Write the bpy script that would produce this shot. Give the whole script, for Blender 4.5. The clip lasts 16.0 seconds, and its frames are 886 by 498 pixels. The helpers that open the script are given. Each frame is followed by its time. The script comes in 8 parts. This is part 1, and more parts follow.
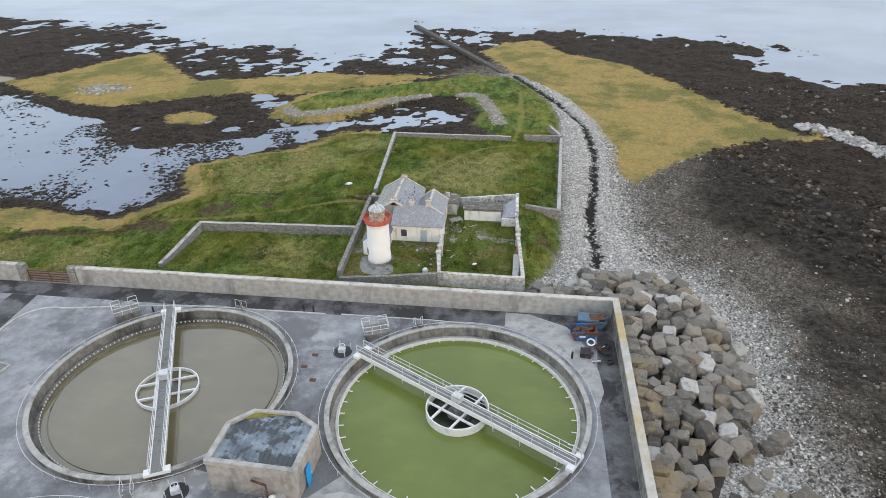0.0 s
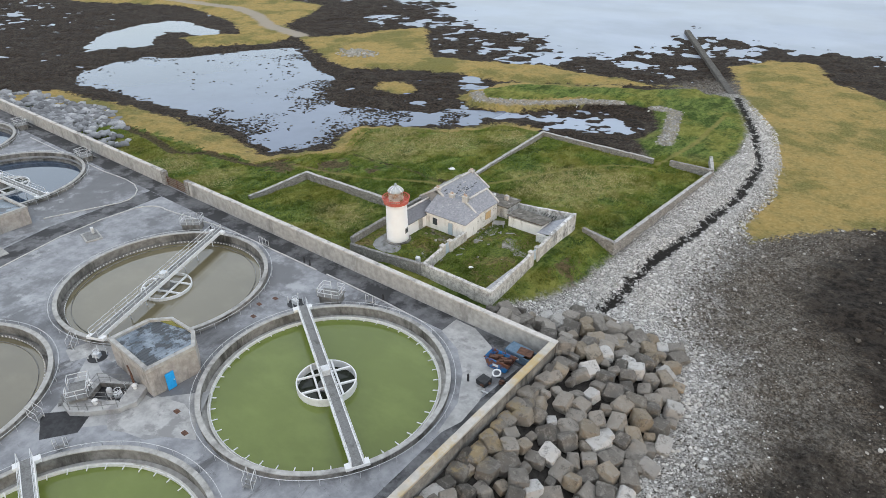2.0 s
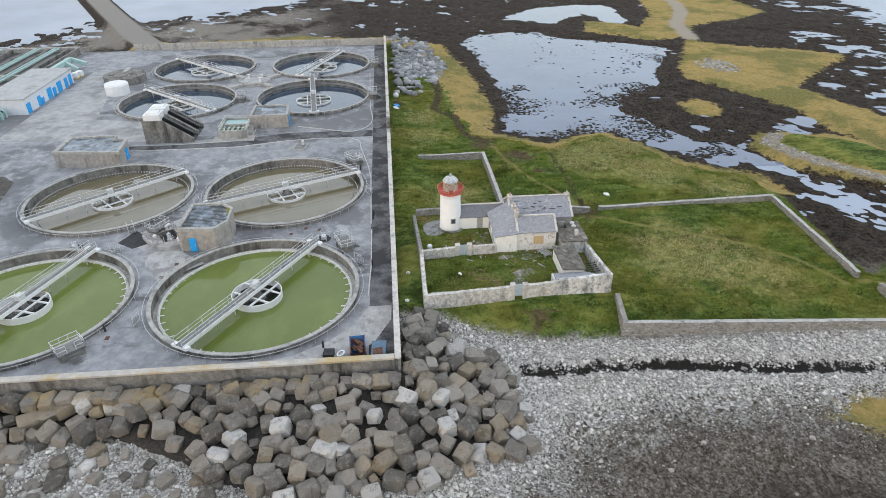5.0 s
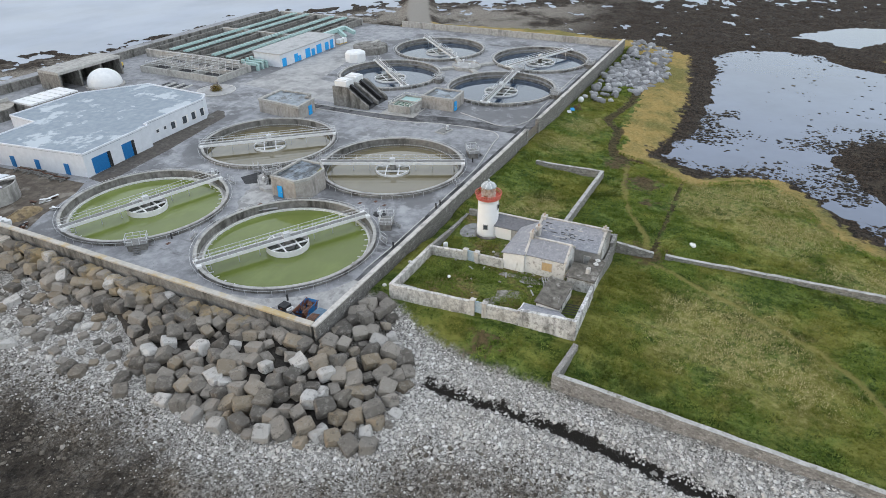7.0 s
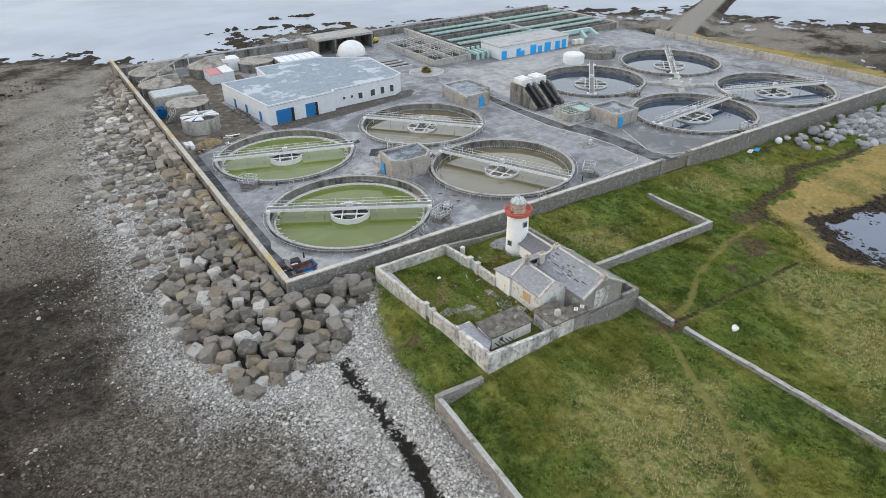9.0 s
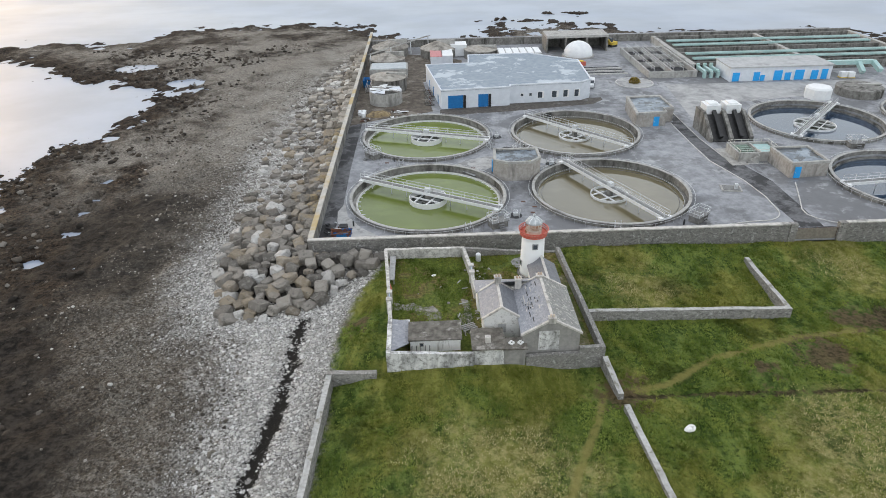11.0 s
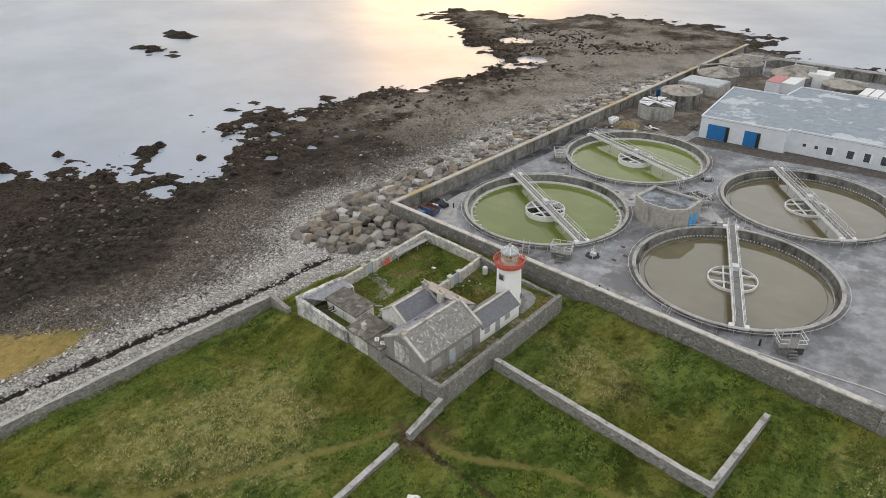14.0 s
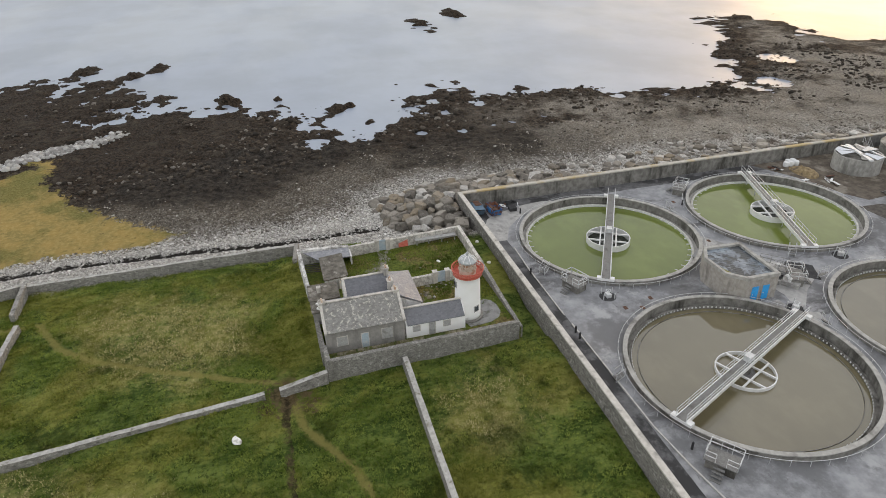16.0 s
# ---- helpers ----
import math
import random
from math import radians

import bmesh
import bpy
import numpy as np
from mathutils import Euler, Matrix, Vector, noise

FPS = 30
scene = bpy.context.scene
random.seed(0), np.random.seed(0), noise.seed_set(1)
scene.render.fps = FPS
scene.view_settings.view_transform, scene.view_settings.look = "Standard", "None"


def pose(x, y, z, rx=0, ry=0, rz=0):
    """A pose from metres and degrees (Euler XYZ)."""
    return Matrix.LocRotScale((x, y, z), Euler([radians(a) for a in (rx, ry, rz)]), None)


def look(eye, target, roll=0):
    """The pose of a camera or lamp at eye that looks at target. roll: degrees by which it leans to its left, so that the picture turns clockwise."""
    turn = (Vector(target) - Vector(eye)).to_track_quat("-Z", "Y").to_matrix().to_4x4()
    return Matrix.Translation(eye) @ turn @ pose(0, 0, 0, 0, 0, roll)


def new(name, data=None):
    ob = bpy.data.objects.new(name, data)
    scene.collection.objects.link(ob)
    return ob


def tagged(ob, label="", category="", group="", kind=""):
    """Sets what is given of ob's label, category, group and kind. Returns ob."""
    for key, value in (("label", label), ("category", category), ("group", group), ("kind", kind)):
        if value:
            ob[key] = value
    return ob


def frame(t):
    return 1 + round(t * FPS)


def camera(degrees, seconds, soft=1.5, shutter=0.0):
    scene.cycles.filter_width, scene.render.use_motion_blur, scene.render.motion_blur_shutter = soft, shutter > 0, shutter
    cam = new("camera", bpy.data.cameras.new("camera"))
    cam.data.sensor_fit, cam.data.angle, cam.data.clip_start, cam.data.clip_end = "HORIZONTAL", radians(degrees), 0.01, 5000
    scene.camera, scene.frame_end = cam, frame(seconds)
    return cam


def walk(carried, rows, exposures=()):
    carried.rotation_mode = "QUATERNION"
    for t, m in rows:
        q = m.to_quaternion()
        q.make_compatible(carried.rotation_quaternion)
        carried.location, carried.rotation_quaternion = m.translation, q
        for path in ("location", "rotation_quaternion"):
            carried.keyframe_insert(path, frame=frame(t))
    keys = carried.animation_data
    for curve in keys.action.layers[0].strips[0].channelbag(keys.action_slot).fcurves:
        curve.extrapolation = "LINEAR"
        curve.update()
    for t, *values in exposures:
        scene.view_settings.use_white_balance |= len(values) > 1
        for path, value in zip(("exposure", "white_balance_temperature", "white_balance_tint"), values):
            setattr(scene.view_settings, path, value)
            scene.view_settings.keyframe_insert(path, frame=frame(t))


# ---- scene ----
cam = camera(68.7, 16.0, soft=0.9)
PATH = [
    (0, (1.448, 1.888, 49.815), (1.22, 3.613, 48.828), -0.7),
    (0.5, (11.965, 3.657, 49.818), (11.506, 5.334, 48.828), -0.7),
    (1, (21.923, 6.928, 49.876), (21.242, 8.524, 48.883), -0.7),
    (1.5, (31.215, 11.549, 49.978), (30.324, 13.037, 48.982), -0.6),
    (2, (39.733, 17.373, 50.11), (38.648, 18.725, 49.112), -0.5),
    (2.5, (47.369, 24.249, 50.259), (46.112, 25.44, 49.259), -0.4),
    (3, (54.014, 32.029, 50.414), (52.609, 33.039, 49.411), -0.4),
    (3.5, (59.57, 40.585, 50.564), (58.042, 41.397, 49.56), -0.4),
    (4, (63.943, 49.821, 50.708), (62.321, 50.421, 49.701), -0.4),
    (4.2, (65.34, 53.684, 50.762), (63.69, 54.195, 49.755), -0.4),
    (4.9, (68.557, 67.798, 50.944), (66.842, 67.988, 49.933), -0.4),
    (5.6, (69.034, 82.391, 51.136), (67.316, 82.251, 50.121), -0.4),
    (6.3, (66.596, 96.872, 51.37), (64.939, 96.405, 50.352), -0.5),
    (6.5, (65.343, 100.906, 51.449), (63.715, 100.348, 50.43), -0.6),
    (7, (61.207, 110.646, 51.649), (59.673, 109.867, 50.629), -0.9),
    (7.5, (55.822, 119.709, 51.807), (54.411, 118.726, 50.786), -1.2),
    (8, (49.419, 127.872, 51.865), (48.154, 126.705, 50.847), -1.3),
    (8.5, (42.144, 134.984, 51.813), (41.045, 133.657, 50.797), -1.3),
    (9, (34.059, 140.97, 51.681), (33.147, 139.506, 50.669), -1.3),
    (9.2, (30.612, 143.032, 51.613), (29.779, 141.521, 50.603), -1.3),
    (9.9, (17.723, 148.703, 51.352), (17.185, 147.061, 50.346), -1.3),
    (10.6, (3.964, 151.951, 51.13), (3.744, 150.234, 50.127), -1.3),
    (11.3, (-10.107, 152.758, 51.05), (-10.005, 151.028, 50.052), -1.4),
    (11.5, (-14.109, 152.538, 51.067), (-13.916, 150.815, 50.07), -1.4),
    (12, (-24.01, 151.073, 51.167), (-23.592, 149.388, 50.173), -1.5),
    (12.5, (-33.732, 148.233, 51.297), (-33.092, 146.618, 50.305), -1.6),
    (13, (-43.165, 143.991, 51.391), (-42.312, 142.478, 50.401), -1.7),
    (13.5, (-51.921, 138.556, 51.402), (-50.872, 137.173, 50.41), -1.7),
    (14, (-59.568, 132.187, 51.289), (-58.348, 130.953, 50.294), -1.7),
    (14.5, (-66.021, 124.99, 51.093), (-64.656, 123.922, 50.096), -1.5),
    (15, (-71.465, 116.957, 50.921), (-69.977, 116.07, 49.922), -1.3),
    (15.5, (-76.093, 108.073, 50.88), (-74.503, 107.387, 49.88), -1.3),
    (16, (-80.097, 98.326, 51.075), (-78.425, 97.867, 50.078), -1.4),
]
walk(cam, [(t, look(eye, target, roll)) for t, eye, target, roll in PATH],
     [(0.0, 0.39, 6280, 11), (4.0, 0.38, 6300, 11), (7.0, 0.34, 6250, 11), (9.0, 0.36, 6400, 11), (11.5, 0.32, 6550, 11.5), (12.5, 0.23, 6900, 12.5), (13.5, 0.14, 7000, 13), (16.0, 0.08, 6950, 13)])

# ---- world and sun ----
SUN_ELEVATION = radians(6.0)
SUN_WAY = Vector((0.667, -0.733, math.tan(SUN_ELEVATION))).normalized()
world = bpy.data.worlds.new("world")
scene.world = world
world.use_nodes = True
wn = world.node_tree.nodes
wl = world.node_tree.links
sky = wn.new("ShaderNodeTexSky")
sky.sky_type = "NISHITA"
sky.sun_disc = False
sky.sun_elevation = SUN_ELEVATION
sky.sun_rotation = math.atan2(SUN_WAY.x, SUN_WAY.y)
sky.air_density, sky.dust_density, sky.ozone_density = 1.5, 1.8, 4.0
wn["Background"].inputs["Strength"].default_value = 0.15
wl.new(sky.outputs[0], wn["Background"].inputs["Color"])
veil = wn.new("ShaderNodeBackground")
veil.inputs["Color"].default_value = (0.95, 0.95, 0.93, 1)
veil.inputs["Strength"].default_value = 0.80
both = wn.new("ShaderNodeAddShader")
wl.new(wn["Background"].outputs[0], both.inputs[0])
wl.new(veil.outputs[0], both.inputs[1])
wl.new(both.outputs[0], wn["World Output"].inputs["Surface"])

sun_data = bpy.data.lights.new("sun", "SUN")
sun_data.energy, sun_data.angle, sun_data.color = 0.28, radians(18), (1.0, 0.60, 0.19)
sun = new("sun", sun_data)
sun.matrix_world = look(SUN_WAY * 400, (0, 0, 0))


# ---- materials ----
class Nodes:
    """Small helpers to write node trees."""

    def __init__(self, name):
        self.mat = bpy.data.materials.new(name)
        self.mat.use_nodes = True
        self.t = self.mat.node_tree
        self.bsdf = self.t.nodes["Principled BSDF"]
        self.pos = self.add("ShaderNodeNewGeometry").outputs["Position"]

    def add(self, kind):
        return self.t.nodes.new(kind)

    def put(self, socket, value):
        if hasattr(value, "is_linked"):
            self.t.links.new(value, socket)
        elif isinstance(value, tuple) and len(value) == 3 and socket.type == "RGBA":
            socket.default_value = (*value, 1)
        else:
            socket.default_value = value

    def noise(self, scale, detail=4.0, rough=0.6, vec=None, stretch=None):
        n = self.add("ShaderNodeTexNoise")
        self.put(n.inputs["Vector"], self.scaled(vec or self.pos, stretch) if stretch else (vec or self.pos))
        n.inputs["Scale"].default_value, n.inputs["Detail"].default_value = scale, detail
        n.inputs["Roughness"].default_value = rough
        return n.outputs["Fac"]

    def scaled(self, vec, s):
        n = self.add("ShaderNodeVectorMath")
        n.operation = "MULTIPLY"
        self.put(n.inputs[0], vec)
        n.inputs[1].default_value = s
        return n.outputs[0]

    def cells(self, scale, feature="F1", out="Distance", vec=None, stretch=None, jitter=1.0):
        n = self.add("ShaderNodeTexVoronoi")
        n.feature = feature
        self.put(n.inputs["Vector"], self.scaled(vec or self.pos, stretch) if stretch else (vec or self.pos))
        n.inputs["Scale"].default_value = scale
        n.inputs["Randomness"].default_value = jitter
        return n.outputs[out]

    def math(self, op, a, b=0.0, c=0.0):
        n = self.add("ShaderNodeMath")
        n.operation = op
        for s, v in zip(n.inputs, (a, b, c)):
            self.put(s, v)
        return n.outputs[0]

    def ramp(self, x, lo, hi, a=0.0, b=1.0):
        n = self.add("ShaderNodeMapRange")
        n.interpolation_type = "SMOOTHSTEP"
        for s, v in zip(n.inputs, (x, lo, hi, a, b)):
            self.put(s, v)
        return n.outputs[0]

    def mix(self, f, a, b, blend="MIX"):
        n = self.add("ShaderNodeMix")
        n.data_type, n.blend_type = "RGBA", blend
        self.put(n.inputs["Factor"], f)
        self.put(n.inputs[6], a)
        self.put(n.inputs[7], b)
        return n.outputs[2]

    def attr(self, name):
        n = self.add("ShaderNodeAttribute")
        n.attribute_name = name
        return n.outputs["Fac"]

    def z(self):
        n = self.add("ShaderNodeSeparateXYZ")
        self.put(n.inputs[0], self.pos)
        return n.outputs[2]

    def x(self):
        n = self.add("ShaderNodeSeparateXYZ")
        self.put(n.inputs[0], self.pos)
        return n.outputs[0]

    def y(self):
        n = self.add("ShaderNodeSeparateXYZ")
        self.put(n.inputs[0], self.pos)
        return n.outputs[1]

    def rand(self):
        return self.add("ShaderNodeObjectInfo").outputs["Random"]

    def island(self):
        return self.add("ShaderNodeNewGeometry").outputs["Random Per Island"]

    def bump(self, height, strength=0.5, distance=0.05):
        n = self.add("ShaderNodeBump")
        n.inputs["Strength"].default_value, n.inputs["Distance"].default_value = strength, distance
        self.put(n.inputs["Height"], height)
        self.put(self.bsdf.inputs["Normal"], n.outputs[0])

    def done(self, color, rough=0.8, metal=0.0, spec=0.4):
        self.put(self.bsdf.inputs["Base Color"], color)
        self.put(self.bsdf.inputs["Roughness"], rough)
        self.put(self.bsdf.inputs["Metallic"], metal)
        self.bsdf.inputs["Specular IOR Level"].default_value = spec
        return self.mat


def surface(name, c1, c2, scale=3.0, stain=None, stain_scale=0.4, stain_at=(0.5, 0.7), rough=0.85, metal=0.0, bump=0.3, streak=False):
    """A plain weathered surface: grain between two colours, and stains over it."""
    n = Nodes(name)
    grain = n.noise(scale, 6)
    col = n.mix(n.ramp(grain, 0.3, 0.7), c1, c2)
    if stain:
        s = n.noise(stain_scale, 6, 0.65, stretch=(1.0, 1.0, 0.22) if streak else None)
        col = n.mix(n.ramp(s, *stain_at), col, stain)
    n.bump(n.noise(scale * 4, 4), bump, 0.03)
    return n.done(col, rough, metal)


def rubble(name, c1, c2, mortar, size=3.2, render=0.0, coat=(0.6, 0.58, 0.55), grime=(0.12, 0.11, 0.1), dirt=0.55):
    """Rubble masonry: irregular stones in mortar, in part under an old coat of lime."""
    n = Nodes(name)
    warp = n.noise(1.5, 2)
    v = n.add("ShaderNodeVectorMath")
    v.operation = "MULTIPLY"
    n.put(v.inputs[0], n.pos)
    v.inputs[1].default_value = (1, 1, 1.7)
    tone = n.cells(size, out="Color", vec=v.outputs[0])
    edge = n.cells(size, "DISTANCE_TO_EDGE", vec=v.outputs[0])
    bw = n.add("ShaderNodeRGBToBW")
    n.put(bw.inputs[0], tone)
    col = n.mix(bw.outputs[0], c1, c2)
    col = n.mix(n.ramp(n.noise(9.0, 5), 0.35, 0.75), col, c1)
    col = n.mix(n.ramp(edge, 0.02, 0.09, 1.0, 0.0), col, mortar)
    if render > 0:
        m = n.ramp(n.noise(1.7, 9, 0.78), 0.60 - render * 0.4, 0.74 - render * 0.4, 0.0, 0.9)
        col = n.mix(m, col, coat)
    col = n.mix(n.ramp(n.noise(0.55, 7, 0.7, stretch=(1, 1, 0.35)), dirt, dirt + 0.25, 0.0, 0.75), col, grime)
    n.bump(n.math("MINIMUM", edge, 0.12), 0.8, 0.15)
    return n.done(col, 0.92)


def asphalt():
    n = Nodes("asphalt")
    col = n.mix(n.ramp(n.noise(0.55, 8, 0.65), 0.3, 0.7), (0.212, 0.217, 0.230), (0.36, 0.366, 0.382))
    col = n.mix(n.ramp(n.noise(0.06, 8, 0.68), 0.50, 0.58, 0.0, 0.85), col, (0.150, 0.152, 0.158))
    col = n.mix(n.ramp(n.noise(0.11, 9, 0.7, stretch=(1.0, 0.35, 1.0)), 0.57, 0.64, 0.0, 0.8), col, (0.10, 0.098, 0.10))
    col = n.mix(n.ramp(n.noise(0.2, 8, 0.7), 0.56, 0.66, 0.0, 0.7), col, (0.44, 0.445, 0.455))
    col = n.mix(n.ramp(n.noise(1.7, 7, 0.8, stretch=(0.25, 1.0, 1.0)), 0.60, 0.68, 0.0, 0.7), col, (0.09, 0.088, 0.09))
    n.bump(n.noise(9.0, 4), 0.3, 0.03)
    return n.done(col, n.ramp(n.noise(0.09, 5), 0.45, 0.65, 0.85, 0.5))


ASPHALT = asphalt()
ROADWAY = surface("worn_roadway", (0.09, 0.09, 0.095), (0.17, 0.17, 0.175), 0.9, (0.045, 0.045, 0.047), 0.22, (0.46, 0.56))
CONCRETE = surface("concrete", (0.33, 0.32, 0.30), (0.48, 0.47, 0.445), 1.4, (0.16, 0.155, 0.145), 0.35, (0.5, 0.75), streak=True)
CONCRETE_DARK = surface("stained_concrete", (0.16, 0.152, 0.138), (0.29, 0.28, 0.26), 1.4, (0.05, 0.047, 0.04), 0.5, (0.45, 0.7), streak=True)
CONCRETE_LICHEN = surface("lichened_concrete", (0.42, 0.40, 0.36), (0.56, 0.53, 0.48), 1.0, (0.47, 0.36, 0.19), 0.14, (0.47, 0.62))
RENDERED = surface("old_render", (0.50, 0.47, 0.43), (0.64, 0.61, 0.57), 2.0, (0.22, 0.21, 0.19), 0.6, (0.48, 0.72), streak=True)
WHITEWASH = surface("whitewash", (0.90, 0.895, 0.885), (0.94, 0.94, 0.935), 1.0, (0.66, 0.64, 0.60), 0.8, (0.66, 0.88), streak=True)
GALV = surface("galvanised_steel", (0.58, 0.59, 0.60), (0.72, 0.73, 0.74), 3.0, (0.36, 0.36, 0.36), 0.8, (0.5, 0.8), rough=0.5, metal=0.1)
WHITE_STEEL = surface("white_painted_steel", (0.76, 0.76, 0.755), (0.84, 0.84, 0.835), 2.0, (0.40, 0.39, 0.36), 0.9, (0.55, 0.85), rough=0.5)
RED_PAINT = surface("faded_red_paint", (0.52, 0.10, 0.07), (0.62, 0.17, 0.12), 4.0, (0.55, 0.30, 0.24), 1.5, (0.5, 0.75), rough=0.6)
BLUE_PAINT = surface("blue_paint", (0.012, 0.14, 0.38), (0.016, 0.18, 0.46), 3.0, (0.03, 0.14, 0.32), 1.0, (0.6, 0.85), rough=0.5)


# ---- mesh helpers ----
def part(name, bm, material, parent=None, label="", smooth=False):
    """Links a bmesh as one mesh object under a thing or a part."""
    me = bpy.data.meshes.new(name)
    bm.normal_update()
    bm.to_mesh(me)
    bm.free()
    me.materials.append(material)
    if smooth:
        for f in me.polygons:
            f.use_smooth = True
    ob = new(name, me)
    ob.parent = parent
    if label:
        tagged(ob, label)
    return ob


def thing(name, label, category, at=(0, 0, 0), turn=0.0, group="", kind=""):
    ob = new(name)
    ob.empty_display_size = 0.3
    ob.matrix_basis = pose(*at, 0, 0, turn)
    return tagged(ob, label, category, group, kind)


def box(bm, x0, x1, y0, y1, z0, z1):
    vs = [bm.verts.new((x, y, z)) for z in (z0, z1) for x, y in ((x0, y0), (x1, y0), (x1, y1), (x0, y1))]
    for f in ((3, 2, 1, 0), (4, 5, 6, 7), (0, 1, 5, 4), (1, 2, 6, 5), (2, 3, 7, 6), (3, 0, 4, 7)):
        bm.faces.new([vs[i] for i in f])
    return bm


def boxes(*specs):
    bm = bmesh.new()
    for s in specs:
        box(bm, *s)
    return bm


def beam(bm, a, b, w, h=None):
    """A square bar from a to b."""
    a, b = Vector(a), Vector(b)
    way = (b - a).normalized()
    side = way.cross(Vector((0, 0, 1)))
    side = Vector((1, 0, 0)) if side.length < 1e-3 else side.normalized()
    up = side.cross(way) * ((h or w) / 2)
    side = side * (w / 2)
    vs = [bm.verts.new(p + side * i + up * j) for p in (a, b) for i, j in ((-1, -1), (1, -1), (1, 1), (-1, 1))]
    for f in ((0, 1, 2, 3), (7, 6, 5, 4), (0, 4, 5, 1), (1, 5, 6, 2), (2, 6, 7, 3), (3, 7, 4, 0)):
        bm.faces.new([vs[i] for i in f])
    return bm


def ring(bm, r0, r1, z0, z1, n=96, a0=0.0, a1=360.0):
    """A ring (or an arc of one) with a rectangular section."""
    full = abs(a1 - a0) >= 359.9
    count = n if full else n + 1
    rows = []
    for i in range(count):
        a = radians(a0 + (a1 - a0) * i / n)
        c, s = math.cos(a), math.sin(a)
        rows.append([bm.verts.new((r * c, r * s, z)) for r, z in ((r0, z0), (r1, z0), (r1, z1), (r0, z1))])
    for i in range(n):
        p, q = rows[i], rows[(i + 1) % count]
        for k in range(4):
            bm.faces.new((p[k], q[k], q[(k + 1) % 4], p[(k + 1) % 4]))
    if not full:
        bm.faces.new(rows[0][::-1])
        bm.faces.new(rows[-1])
    bmesh.ops.recalc_face_normals(bm, faces=bm.faces[:])
    return bm


def lathe(bm, profile, n=32, cap=True):
    """A turned body from (radius, z) pairs, bottom to top."""
    rows = [[bm.verts.new((r * math.cos(2 * math.pi * i / n), r * math.sin(2 * math.pi * i / n), z)) for i in range(n)] for r, z in profile]
    for p, q in zip(rows, rows[1:]):
        for i in range(n):
            bm.faces.new((p[i], p[(i + 1) % n], q[(i + 1) % n], q[i]))
    if cap:
        bm.faces.new(rows[0][::-1])
        bm.faces.new(rows[-1])
    return bm


def prism(bm, outline, z0, z1):
    """An upright prism over an outline of (x, y)."""
    lo = [bm.verts.new((x, y, z0)) for x, y in outline]
    hi = [bm.verts.new((x, y, z1)) for x, y in outline]
    n = len(lo)
    bm.faces.new(lo[::-1])
    bm.faces.new(hi)
    for i in range(n):
        bm.faces.new((lo[i], lo[(i + 1) % n], hi[(i + 1) % n], hi[i]))
    bmesh.ops.recalc_face_normals(bm, faces=bm.faces[:])
    return bm


# ---- the lie of the land ----
def sdf(poly, X, Y):
    """Metres inside (+) or outside (-) of a closed outline."""
    d = np.full(X.shape, 1e9)
    inside = np.zeros(X.shape, bool)
    n = len(poly)
    for i in range(n):
        (ax, ay), (bx, by) = poly[i], poly[(i + 1) % n]
        ex, ey = bx - ax, by - ay
        t = np.clip(((X - ax) * ex + (Y - ay) * ey) / (ex * ex + ey * ey), 0, 1)
        d = np.minimum(d, np.hypot(X - ax - t * ex, Y - ay - t * ey))
        if ay != by:
            cross = ((ay > Y) != (by > Y)) & (X < ex * (Y - ay) / (by - ay) + ax)
            inside ^= cross
    return np.where(inside, d, -d)


def along(line, X, Y):
    """Metres from an open line."""
    d = np.full(X.shape, 1e9)
    for (ax, ay), (bx, by) in zip(line, line[1:]):
        ex, ey = bx - ax, by - ay
        t = np.clip(((X - ax) * ex + (Y - ay) * ey) / (ex * ex + ey * ey), 0, 1)
        d = np.minimum(d, np.hypot(X - ax - t * ex, Y - ay - t * ey))
    return d


LATTICE = np.random.RandomState(7).rand(256, 256)


def value_noise(X, Y, size, octaves=4, seed=0):
    """Smooth noise from 0 to 1 with features of that many metres."""
    total, amp, norm = 0.0, 1.0, 0.0
    for o in range(octaves):
        u, v = X / size + 37.3 * (o + seed), Y / size + 91.7 * (o + seed)
        i, j = np.floor(u).astype(int), np.floor(v).astype(int)
        fu, fv = u - i, v - j
        fu, fv = fu * fu * (3 - 2 * fu), fv * fv * (3 - 2 * fv)
        L = LATTICE
        a = L[i % 256, j % 256] * (1 - fu) + L[(i + 1) % 256, j % 256] * fu
        b = L[i % 256, (j + 1) % 256] * (1 - fu) + L[(i + 1) % 256, (j + 1) % 256] * fu
        total = total + amp * (a * (1 - fv) + b * fv)
        norm += amp
        amp *= 0.55
        size /= 2.03
    return total / norm


def step(lo, hi, x):
    t = np.clip((x - lo) / (hi - lo), 0, 1)
    return t * t * (3 - 2 * t)


